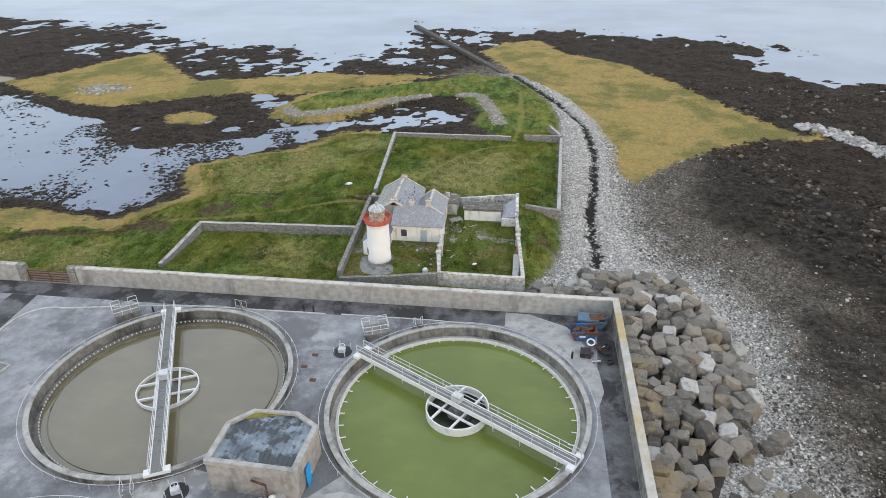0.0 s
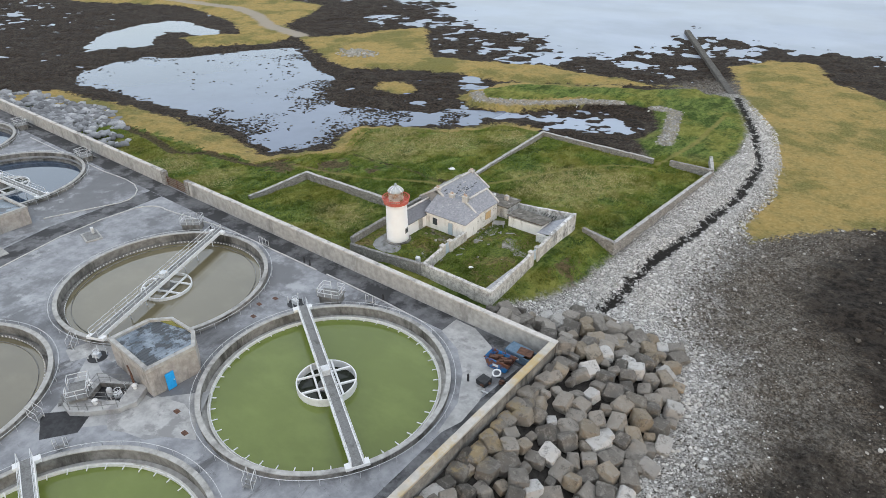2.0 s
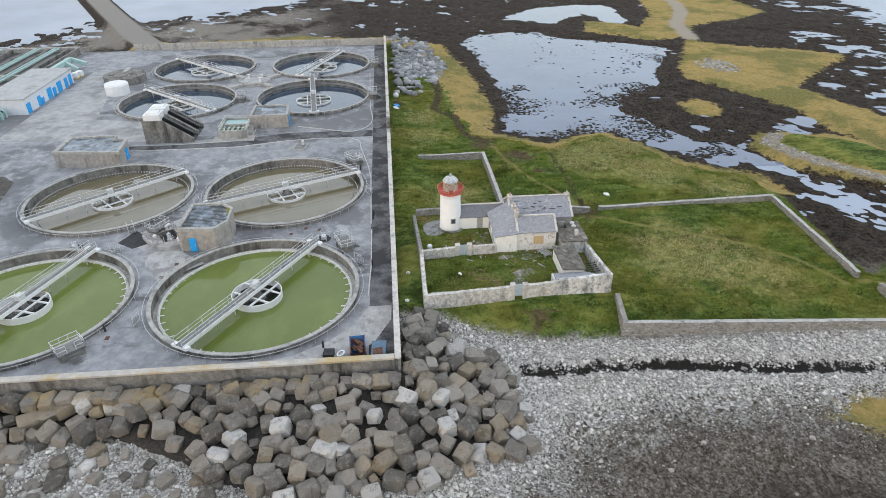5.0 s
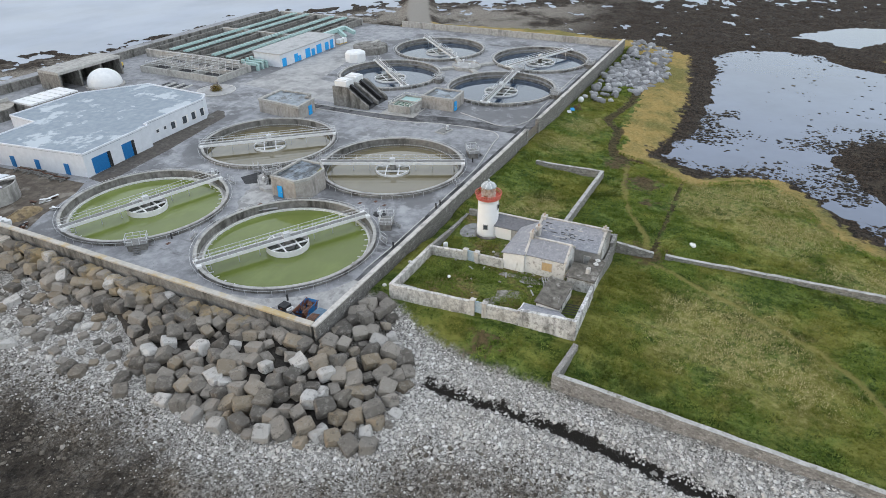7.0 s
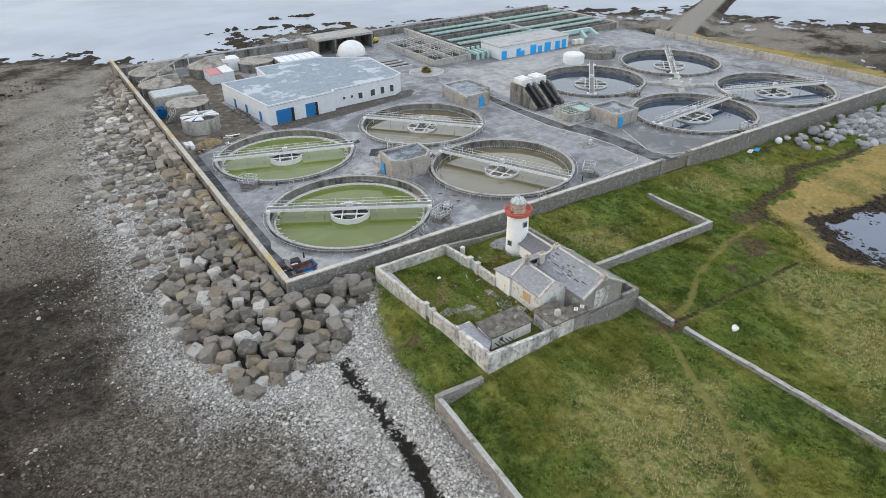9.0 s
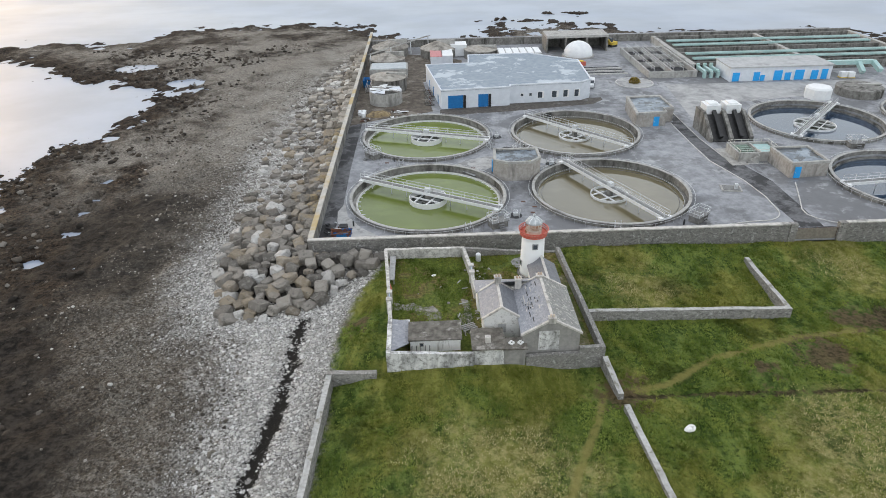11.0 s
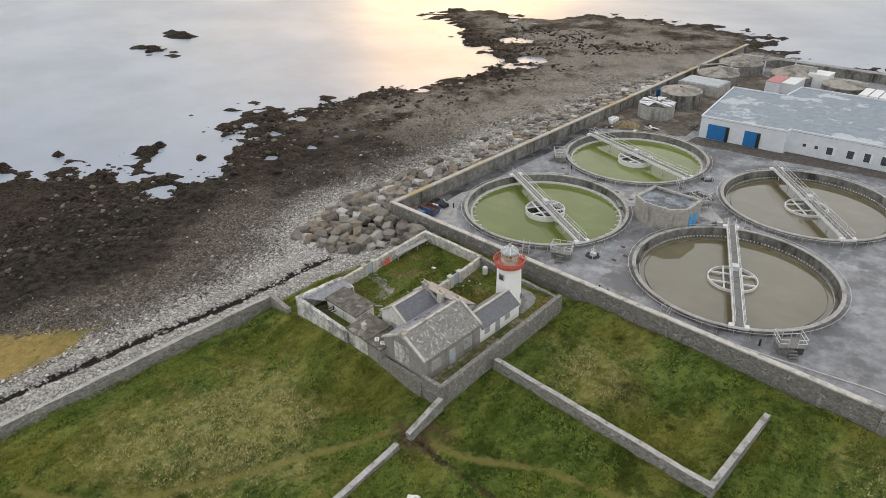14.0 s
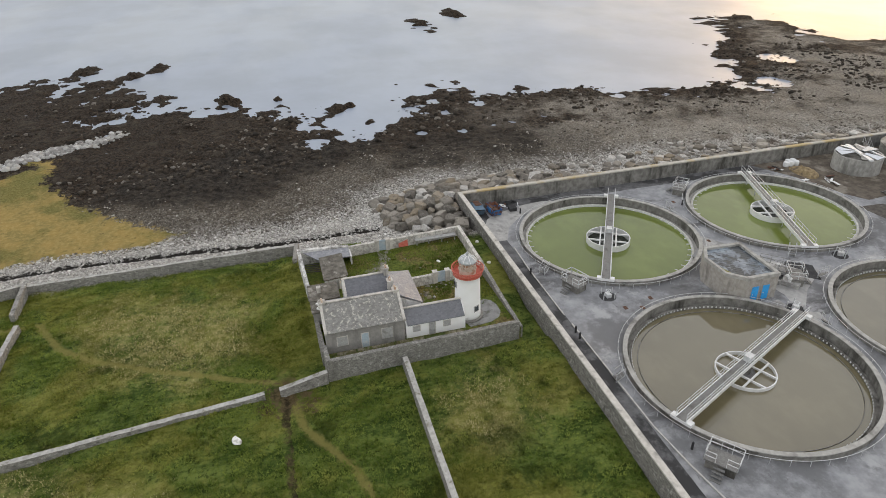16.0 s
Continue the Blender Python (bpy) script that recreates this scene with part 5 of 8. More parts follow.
for i in range(12):
    a = 2 * math.pi * i / 12
    part("glazing_bar", beam(bmesh.new(), (1.0 * math.cos(a), 1.0 * math.sin(a), 6.74), (1.0 * math.cos(a), 1.0 * math.sin(a), 7.72), 0.08), LANTERN, tower)
part("glazing_ring", ring(bmesh.new(), 0.96, 1.04, 7.2, 7.26, 24), LANTERN, tower)
part("optic", lathe(bmesh.new(), [(0.3, 6.7), (0.55, 6.95), (0.55, 7.4), (0.3, 7.65)], 16), LANTERN, tower)
part("dome", lathe(bmesh.new(), [(1.12, 7.70), (1.14, 7.80), (1.0, 8.02), (0.74, 8.24), (0.36, 8.40), (0.12, 8.44)], 24), LEAD, tower, smooth=True)
for i in range(8):
    a = 2 * math.pi * i / 8
    c, s_ = math.cos(a), math.sin(a)
    part("dome_rib", beam(beam(bmesh.new(), (1.12 * c, 1.12 * s_, 7.83), (0.76 * c, 0.76 * s_, 8.26), 0.06), (0.76 * c, 0.76 * s_, 8.26), (0.2 * c, 0.2 * s_, 8.44), 0.06), WHITE_STEEL, tower)
part("finial", lathe(bmesh.new(), [(0.08, 8.38), (0.08, 8.58), (0.2, 8.66), (0.2, 8.8), (0.04, 8.95)], 12), LEAD, tower)
for ang, z in ((205, 1.2), (92, 4.4), (10, 1.4)):
    w = part("tower_window", boxes((1.42, 1.60, -0.38, 0.38, z, z + 0.85)), BOARD, tower)
    w.matrix_basis = Matrix.Rotation(radians(ang), 4, "Z")
    g = part("pane", boxes((1.60, 1.63, -0.26, 0.26, z + 0.12, z + 0.74)), DARK_GLASS, w)
tagged(part("tower_apron", prism(bmesh.new(), [(-15.1, 75.2), (-15.6, 74.5), (-16.6, 74.1), (-18.2, 74.1), (-19.3, 74.7), (-19.9, 75.8), (-20.1, 77.2), (-20.2, 78.6), (-18.6, 79.2), (-16.2, 77.4), (-15.3, 76.4)], YARD - 0.2, YARD + 0.02), PALE_SLAB_DARK), "curved grey concrete apron at the lighthouse foot", "paving", kind="structure")


# ---- keepers' house ----
def slates(name, c1, c2, moss, moss_at=(0.56, 0.66)):
    """Slate courses with patches of lichen."""
    n = Nodes(name)
    tone = n.cells(4.2, out="Color", stretch=(1.0, 1.0, 1.8))
    bw = n.add("ShaderNodeRGBToBW")
    n.put(bw.inputs[0], tone)
    col = n.mix(bw.outputs[0], c1, c2)
    col = n.mix(n.ramp(n.noise(2.4, 6, 0.7), *moss_at), col, moss)
    col = n.mix(n.ramp(n.noise(0.5, 5), 0.5, 0.75, 0.0, 0.5), col, c1)
    n.bump(n.cells(4.2, "DISTANCE_TO_EDGE", stretch=(1.0, 1.0, 1.8)), 0.5, 0.04)
    return n.done(col, n.ramp(n.noise(1.3, 5), 0.35, 0.65, 0.36, 0.55))


SLATE = slates("slate", (0.215, 0.22, 0.245), (0.345, 0.35, 0.375), (0.50, 0.50, 0.50), (0.57, 0.70))
SLATE_DARK = slates("sound_slate", (0.135, 0.14, 0.155), (0.20, 0.205, 0.225), (0.30, 0.30, 0.30), (0.66, 0.78))
SLATE_OLD = slates("lichened_slate", (0.17, 0.165, 0.155), (0.30, 0.295, 0.28), (0.52, 0.50, 0.44), (0.54, 0.62))
FELT = surface("mossy_flat_roof", (0.085, 0.075, 0.062), (0.19, 0.175, 0.15), 1.4, (0.33, 0.31, 0.28), 0.9, (0.52, 0.66))
PEELING = rubble("peeling_render", (0.30, 0.285, 0.26), (0.46, 0.44, 0.41), (0.40, 0.38, 0.35), 3.0, 0.62, (0.80, 0.79, 0.765), (0.25, 0.235, 0.21))
GREY_RENDER = surface("grey_render", (0.26, 0.25, 0.235), (0.34, 0.325, 0.305), 2.0, (0.16, 0.155, 0.145), 0.6, (0.5, 0.75), streak=True)
LIME = surface("old_limewash", (0.80, 0.785, 0.755), (0.88, 0.87, 0.845), 1.5, (0.40, 0.375, 0.33), 1.1, (0.54, 0.72), streak=True)


def slope_slab(pts, thick=0.1):
    """A roof slope: a slab over four corners."""
    bm = bmesh.new()
    a = [bm.verts.new(p) for p in pts]
    b = [bm.verts.new((p[0], p[1], p[2] + thick)) for p in pts]
    bm.faces.new(a)
    bm.faces.new(b)
    n = len(pts)
    for i in range(n):
        bm.faces.new((a[i], a[(i + 1) % n], b[(i + 1) % n], b[i]))
    bmesh.ops.recalc_face_normals(bm, faces=bm.faces[:])
    return bm


def gable(parent, x0, x1, y0, y1, base, eave, ridge, walls, roofing, over=0.25, skew=True, east=None):
    """A gabled block with its ridge along y: a body, two roof slopes and raised gable copings."""
    rx = (x0 + x1) / 2
    bm = bmesh.new()
    lo = [bm.verts.new((x, y, base)) for x, y in ((x0, y0), (x1, y0), (x1, y1), (x0, y1))]
    hi = [bm.verts.new((x, y, eave)) for x, y in ((x0, y0), (x1, y0), (x1, y1), (x0, y1))]
    r0, r1 = bm.verts.new((rx, y0, ridge)), bm.verts.new((rx, y1, ridge))
    for f in ((lo[1], lo[2], hi[2], hi[1]), (lo[3], lo[0], hi[0], hi[3]), (lo[0], lo[1], hi[1], r0, hi[0]), (lo[2], lo[3], hi[3], r1, hi[2]), (hi[0], r0, r1, hi[3]), (hi[1], hi[2], r1, r0), tuple(lo[::-1])):
        bm.faces.new(f)
    bmesh.ops.recalc_face_normals(bm, faces=bm.faces[:])
    body = part("masonry_body", bm, walls, parent)
    for xe in (x0, x1):
        k = over / abs(xe - rx) * (ridge - eave)
        sx = xe + math.copysign(over, xe - rx)
        part("roof_slope", slope_slab([(rx, y0 + 0.15, ridge + 0.03), (sx, y0 + 0.15, eave - k + 0.03), (sx, y1 - 0.15, eave - k + 0.03), (rx, y1 - 0.15, ridge + 0.03)]), east if east and xe > rx else roofing, parent)
        if skew:
            for y in (y0 - 0.12, y1 - 0.18):
                part("gable_coping", slope_slab([(rx, y, ridge + 0.02), (sx, y, eave - k + 0.02), (sx, y + 0.32, eave - k + 0.02), (rx, y + 0.32, ridge + 0.02)], 0.24), RENDERED, parent)
    part("ridge_cap", boxes((rx - 0.16, rx + 0.16, y0 + 0.1, y1 - 0.1, ridge + 0.08, ridge + 0.2)), RENDERED, parent)
    return body


def opening(parent, name, face, at, w, z0, z1, fill, label="", frame_mat=None):
    """A boarded window or a door on a wall facing -x, +x, -y or +y: frame and leaf."""
    x, y = at
    d = 0.05
    if face in ("-x", "+x"):
        s = -1 if face == "-x" else 1
        o = part(name, boxes((min(x, x + s * d), max(x, x + s * d), y - w / 2, y + w / 2, z0, z1)), frame_mat or RENDERED, parent, label)
        part("leaf", boxes((min(x + s * d, x + s * (d + 0.03)), max(x + s * d, x + s * (d + 0.03)), y - w / 2 + 0.08, y + w / 2 - 0.08, z0 + 0.06, z1 - 0.06)), fill, o)
    else:
        s = -1 if face == "-y" else 1
        o = part(name, boxes((x - w / 2, x + w / 2, min(y, y + s * d), max(y, y + s * d), z0, z1)), frame_mat or RENDERED, parent, label)
        part("leaf", boxes((x - w / 2 + 0.08, x + w / 2 - 0.08, min(y + s * d, y + s * (d + 0.03)), max(y + s * d, y + s * (d + 0.03)), z0 + 0.06, z1 - 0.06)), fill, o)
    return o


def chimney(parent, x, y, z0, z1, w=0.75, d=0.6, pots=2):
    c = part("chimney", boxes((x - w / 2, x + w / 2, y - d / 2, y + d / 2, z0, z1), (x - w / 2 - 0.08, x + w / 2 + 0.08, y - d / 2 - 0.08, y + d / 2 + 0.08, z1, z1 + 0.14)), RENDERED, parent)
    for i in range(pots):
        bm = lathe(bmesh.new(), [(0.13, z1 + 0.14), (0.10, z1 + 0.45)], 10)
        o = part("chimney_pot", bm, LANTERN, c)
        o.matrix_basis = pose(x + (i - (pots - 1) / 2) * 0.32, y, 0)


house = thing("keepers_house", "derelict two-gabled keepers' house with damaged slate roofs", "house", (0, 0, 0))
gable(house, -20.2, -13.9, 86.7, 95.8, YARD - 1.2, 6.95, 8.8, GREY_RENDER, SLATE_OLD, east=SLATE)
gable(house, -13.88, -9.8, 86.9, 92.5, YARD - 0.5, 6.9, 8.3, PEELING, SLATE_DARK, east=SLATE)
gable(house, -20.1, -16.9, 79.3, 86.55, YARD - 0.3, 6.0, 7.1, WHITEWASH, SLATE_DARK, skew=False)
# front room with a lean-to slate roof
bm = bmesh.new()
lo = [bm.verts.new(p) for p in ((-16.88, 83.9, YARD - 0.3), (-9.5, 83.9, YARD - 0.3), (-9.5, 86.88, YARD - 0.3), (-16.88, 86.68, YARD - 0.3))]
hi = [bm.verts.new(p) for p in ((-16.88, 83.9, 6.45), (-9.5, 83.9, 6.45), (-9.5, 86.88, 6.85), (-16.88, 86.68, 7.8))]
bm.faces.new(lo[::-1])
bm.faces.new(hi)
for i in range(4):
    bm.faces.new((lo[i], lo[(i + 1) % 4], hi[(i + 1) % 4], hi[i]))
part("front_room", bm, LIME, house)
part("front_roof", slope_slab([(-17.0, 83.65, 6.42), (-9.3, 83.65, 6.42), (-12.0, 87.0, 8.2), (-16.9, 87.0, 8.3)]), SLATE, house)
part("front_roof", slope_slab([(-9.3, 83.65, 6.42), (-9.3, 87.0, 6.8), (-12.0, 87.0, 8.2)]), SLATE, house)
chimney(house, -17.0, 95.6, 8.4, 9.0)
chimney(house, -17.0, 87.0, 8.3, 9.05)
chimney(house, -14.4, 87.1, 7.4, 8.7)
chimney(house, -11.9, 87.1, 8.0, 9.05)
opening(house, "boarded_window", "-x", (-20.2, 94.0), 1.3, 4.8, 6.1, BOARD)
opening(house, "house_door", "-x", (-20.2, 91.4), 0.95, 4.0, 6.05, PALE_BLUE)
opening(house, "boarded_window", "-x", (-20.2, 88.8), 1.4, 4.7, 6.2, BOARD)
opening(house, "sash_window", "-x", (-20.1, 85.3), 0.95, 4.75, 5.6, BOARD)
opening(house, "house_door", "-x", (-20.1, 83.4), 0.85, 3.95, 5.85, BOARD)
opening(house, "sash_window", "-x", (-20.1, 81.6), 0.95, 4.75, 5.6, BOARD)
opening(house, "house_door", "+x", (-16.9, 82.6), 0.9, 3.95, 5.9, BOARD)
opening(house, "sash_window", "-y", (-15.1, 83.9), 1.0, 4.7, 5.9, DARK_GLASS, "white-framed sash window", WHITE_STEEL)
opening(house, "house_door", "-y", (-12.2, 83.9), 0.95, 3.95, 5.95, PALE_BLUE)
opening(house, "boarded_window", "+x", (-9.8, 90.0), 1.5, 4.9, 6.2, TAN_BOARD)
opening(house, "boarded_window", "+y", (-11.9, 92.5), 1.0, 4.9, 6.2, BOARD)
opening(house, "boarded_window", "+x", (-13.9, 94.3), 1.0, 4.9, 6.1, BOARD)
part("limed_patch", boxes((-17.9, -15.6, 95.8, 95.83, 4.8, 7.4)), WALL_STAINED, house)
# holes where slates have slipped, over the valley
rnd = random.Random(3)
HOLE = surface("bare_battens", (0.03, 0.03, 0.035), (0.07, 0.065, 0.06), 5.0)
for i in range(46):
    y = rnd.gauss(90.3, 1.5)
    u = 0.22 + 0.072 * rnd.randrange(9)
    x, z = -17.05 + 3.1 * u, 8.8 - 1.85 * u
    L = rnd.uniform(0.25, 0.95)
    y = min(max(y, 87.4), 94.6 - L)
    q = slope_slab([(x, y, z + 0.145), (x + 0.10, y, z + 0.085), (x + 0.10, y + L, z + 0.085), (x, y + L, z + 0.145)], 0.02)
    part("missing_slate_strip", q, rnd.choice((HOLE, HOLE, BOARD, RENDERED)), house)

# ---- outbuildings ----
def flat_shed(label, x0, x1, y0, y1, z0, z1, tilt, walls=LIME, roofing=FELT):
    t = thing("outbuilding", label, "shed", (0, 0, 0), 0, "yard outbuildings")
    part("shed_body", boxes((x0, x1, y0, y1, z0, z1)), walls, t)
    part("shed_roof", slope_slab([(x0 - 0.2, y0 - 0.2, z1 + 0.02 + tilt), (x1 + 0.2, y0 - 0.2, z1 + 0.02 + tilt), (x1 + 0.2, y1 + 0.2, z1 + 0.02), (x0 - 0.2, y1 + 0.2, z1 + 0.02)], 0.18), roofing, t)
    return t


sh = flat_shed("white outbuilding with a mossy flat roof", -7.0, -1.3, 91.5, 94.3, YARD - 0.3, 5.55, 0.25)
opening(sh, "shed_door", "-x", (-7.0, 93.0), 0.9, YARD, 5.4, BOARD)
opening(sh, "shed_window", "+y", (-2.6, 94.3), 0.5, 4.7, 5.2, DARK_GLASS)
sh = flat_shed("white peeling outbuilding with rubble on its roof", -11.7, -8.35, 93.2, 96.6, YARD - 2.2, 5.75, 0.05, WALL_STAINED)
part("broken_stack", boxes((-10.3, -9.7, 95.2, 95.7, 5.9, 6.7)), RENDERED, sh)
sh = flat_shed("small dark lean-to with two roof openings", -14.1, -11.75, 94.9, 96.6, YARD - 2.2, 5.65, 0.0, GREY_RENDER)
for x in (-13.6, -12.6):
    part("roof_opening", ring(bmesh.new(), 0.22, 0.36, 5.83, 6.05, 4), LIME, sh).matrix_basis = pose(x, 95.8, 0)
lean = thing("lean_to", "half-collapsed slate lean-to roof in the yard corner", "shed")
part("lean_roof", slope_slab([(-1.2, 90.1, 5.2), (0.85, 90.1, 5.5), (0.75, 96.4, 5.75), (-1.2, 94.4, 5.25)], 0.1), SLATE, lean)
part("lean_wall", boxes((-1.2, 0.85, 89.9, 90.1, YARD - 0.2, 5.3)), PEELING, lean)
for i in range(5):
    part("bare_rafter", beam(bmesh.new(), (-1.5 - 0.5 * i, 94.6, 5.0), (-1.5 - 0.5 * i, 96.4, 5.2), 0.09), HOLE, lean)


def yard_gate(x, y0, y1, zt, label):
    g = thing("yard_gateway", label, "gateway", (0, 0, 0), 0, "yard gateways")
    for y in (y0, y1):
        part("gate_pillar", boxes((x - 0.32, x + 0.32, y - 0.3, y + 0.3, YARD - 1.8, zt)), RENDERED, g)
        part("pillar_cap", boxes((x - 0.36, x + 0.36, y - 0.34, y + 0.34, zt, zt + 0.1)), RENDERED, g)
    part("gate_leaf", boxes((x - 0.06, x + 0.06, y0 + 0.3, y1 - 0.3, YARD - 0.1, zt - 0.05)), PALE_BLUE, g)


yard_gate(1.42, 84.3, 85.9, 5.65, "rendered gateway with a faded blue door")
yard_gate(-9.3, 78.4, 80.1, 5.6, "rendered gateway with a pale blue door")
drum = thing("water_drum", "upright galvanised water drum beside the yard wall", "drum", (-10.6, 74.6, YARD))
part("drum_body", lathe(bmesh.new(), [(0.36, 0), (0.36, 1.0), (0.26, 1.14), (0.1, 1.18)], 20), GALV, drum)
panel = thing("scrap_sheet", "faded red metal sheet leaning inside the garden wall", "metal sheet", (1.25, 82.0, YARD))
part("sheet", slope_slab([(0.0, -0.7, 0.1), (0.0, 0.7, 0.1), (0.28, 0.7, 1.15), (0.28, -0.7, 1.15)], 0.05), RED_PAINT, panel)
bench = thing("wall_shelf", "long grey timber shelf under the garden wall", "shelf", (1.5, 77.2, YARD))
part("shelf_board", boxes((-0.55, 0.25, -3.2, 3.0, 0.78, 0.88)), BOARD, bench)
for y in (-3.0, -1.0, 1.0, 2.8):
    part("shelf_post", boxes((-0.5, -0.38, y - 0.06, y + 0.06, 0, 0.78)), BOARD, bench)
cart = thing("timber_stack", "stack of broken pale timber frames by the house corner", "timber", (-8.2, 90.6, YARD), 25)
for k in range(4):
    part("timber", beam(bmesh.new(), (-0.9, -0.5 + 0.33 * k, 0.5), (0.9, -0.45 + 0.33 * k, 0.55), 0.12), BOARD, cart)
for x in (-0.8, 0.0, 0.8):
    part("cross_timber", beam(bmesh.new(), (x, -0.6, 0.4), (x, 0.7, 0.4), 0.12), BOARD, cart)
for x, y in ((-0.8, -0.5), (0.8, -0.5), (-0.8, 0.6), (0.8, 0.6)):
    part("timber_leg", boxes((x - 0.06, x + 0.06, y - 0.06, y + 0.06, 0, 0.4)), BOARD, cart)
WORN = surface("worn_grey_earth", (0.17, 0.155, 0.135), (0.32, 0.30, 0.275), 2.0, (0.09, 0.10, 0.03), 0.7, (0.46, 0.58))
for out in ([(0.9, 84.3), (-0.6, 84.9), (-1.5, 84.5), (-2.8, 85.6), (-4.0, 85.3), (-5.2, 87.1), (-4.9, 88.8), (-4.2, 88.3), (-3.6, 88.9), (-3.1, 87.2), (-2.2, 87.3), (-1.2, 86.1), (0.9, 86.0)], [(-8.6, 84.4), (-7.6, 83.9), (-7.9, 86.5), (-7.2, 88.2), (-7.8, 90.6), (-6.4, 91.2), (-9.0, 91.2)]):
    tagged(part("worn_path", prism(bmesh.new(), out, YARD - 0.05, YARD + 0.012), WORN), "worn grey earth path in the walled yard", "path", kind="structure")
# flagged path along the house and the court
FLAG = surface("worn_flagstone", (0.20, 0.175, 0.12), (0.33, 0.295, 0.22), 3.0, (0.12, 0.115, 0.05), 0.9, (0.42, 0.56))
flags = tagged(part("flagged_path", boxes((-21.95, -20.25, 79.3, 95.5, YARD - 0.1, YARD + 0.02)), surface("mossy_joint", (0.09, 0.095, 0.03), (0.20, 0.175, 0.085), 2.0, (0.06, 0.085, 0.016), 0.6, (0.46, 0.58))), "mossy flagstone path along the house", "path", kind="structure")
for i in range(19):
    for j in range(2):
        x, y = -21.42 + 0.6 * j, 79.75 + 0.8 * i
        if rnd.random() < 0.25:
            continue
        x, y = x + rnd.uniform(-0.08, 0.08), y + rnd.uniform(-0.1, 0.1)
        part("flagstone", boxes((x, x + 0.52 + rnd.uniform(-0.05, 0.04), y, y + 0.68 + rnd.uniform(-0.08, 0.06), YARD, YARD + 0.045 + rnd.uniform(0, 0.02))), FLAG, flags)
for k in range(14):
    x, y = rnd.uniform(-15.9, -11.4), rnd.uniform(81.4, 83.3)
    s0 = rnd.uniform(0.4, 0.8)
    part("flagstone", boxes((x, x + s0, y, y + s0 * 0.8, YARD, YARD + 0.05)), FLAG, flags)
rs = np.random.RandomState(41)
pl = np.stack([rs.uniform(-13, 1, 150), rs.uniform(74, 91, 150), np.full(150, YARD + 0.03)], -1)
pl[:120, 0], pl[:120, 1] = rs.normal(-10.2, 0.9, 120), rs.uniform(76, 92, 120)
stone_field("yard_rubble", pl, 0.12 + 0.4 * rs.rand(150) ** 3, loose_rock("fallen_rubble", ((0.16, 0.15, 0.12), (0.36, 0.34, 0.31), (0.66, 0.65, 0.63))), "fallen plaster and stones in the yard", "rubble", 42)
for x, y, s0 in ((-4.3, 78.2, 0.5), (-29.3, 106.3, 0.95)):
    t = thing("pale_stone", "single pale stone lying on the grass", "stone", (x, y, YARD - 0.05 if y < 97 else ground_height(x, y)), 30)
    bm = bmesh.new()
    bmesh.ops.create_icosphere(bm, subdivisions=2, radius=0.5 * s0)
    for v in bm.verts:
        v.co = Vector((v.co.x * 1.5, v.co.y * 0.9, v.co.z * 0.5 + 0.12)) * (1 + 0.12 * math.sin(v.co.x * 9 + v.co.y * 7))
    part("stone_body", bm, LIME, t)


# ---- yard details of the works ----
KERB = surface("pale_kerb", (0.50, 0.49, 0.47), (0.62, 0.61, 0.59), 3.0, (0.36, 0.35, 0.33), 1.0)
BRICKISH = surface("weathered_brown_render", (0.32, 0.295, 0.27), (0.45, 0.42, 0.385), 1.6, (0.18, 0.165, 0.15), 0.6, (0.48, 0.72), streak=True)
WET_ROOF = surface("wet_roof_sheet", (0.09, 0.115, 0.145), (0.30, 0.35, 0.40), 0.45, (0.06, 0.068, 0.075), 0.4, (0.5, 0.56), rough=0.3)
TURQ = surface("turquoise_pipe", (0.34, 0.52, 0.50), (0.44, 0.60, 0.58), 2.0, (0.48, 0.56, 0.54), 0.8, (0.5, 0.7), rough=0.5)
SKY_BLUE = surface("bright_blue_door", (0.02, 0.33, 0.78), (0.03, 0.40, 0.85), 3.0, (0.05, 0.28, 0.6), 1.0, (0.6, 0.8), rough=0.5)
RUST = surface("rusty_steel", (0.075, 0.04, 0.028), (0.17, 0.088, 0.058), 3.0, (0.12, 0.06, 0.04), 1.2, (0.5, 0.7))
BLACK_PIT = surface("dark_pit", (0.015, 0.015, 0.016), (0.035, 0.035, 0.035), 2.0, rough=0.4)
MOSS = surface("yellow_green_moss", (0.16, 0.15, 0.035), (0.30, 0.27, 0.07), 3.0, (0.06, 0.06, 0.03), 1.5, (0.5, 0.65))
TAR = surface("fresh_tar", (0.03, 0.03, 0.032), (0.055, 0.055, 0.058), 2.0)
PALE_SLAB = surface("pale_concrete_slab", (0.34, 0.34, 0.335), (0.46, 0.455, 0.45), 0.6, (0.25, 0.25, 0.25), 0.18, (0.46, 0.66))
SCUFFED = surface("scuffed_concrete", (0.33, 0.327, 0.32), (0.49, 0.483, 0.47), 0.9, (0.27, 0.265, 0.26), 0.4, (0.50, 0.62))
WHITE_COVER = surface("white_cover", (0.74, 0.75, 0.76), (0.82, 0.83, 0.83), 1.0, (0.58, 0.59, 0.60), 0.8, (0.6, 0.8), rough=0.5)
YELLOW = surface("yellow_machine_paint", (0.60, 0.42, 0.06), (0.68, 0.50, 0.10), 3.0, (0.3, 0.22, 0.08), 1.5, (0.55, 0.7))


def sheet(name, outline, material, label, z=PAVE, thick=0.006):
    return tagged(part(name, prism(bmesh.new(), outline, z - 0.02, z + thick), material), label, "paving", kind="structure")


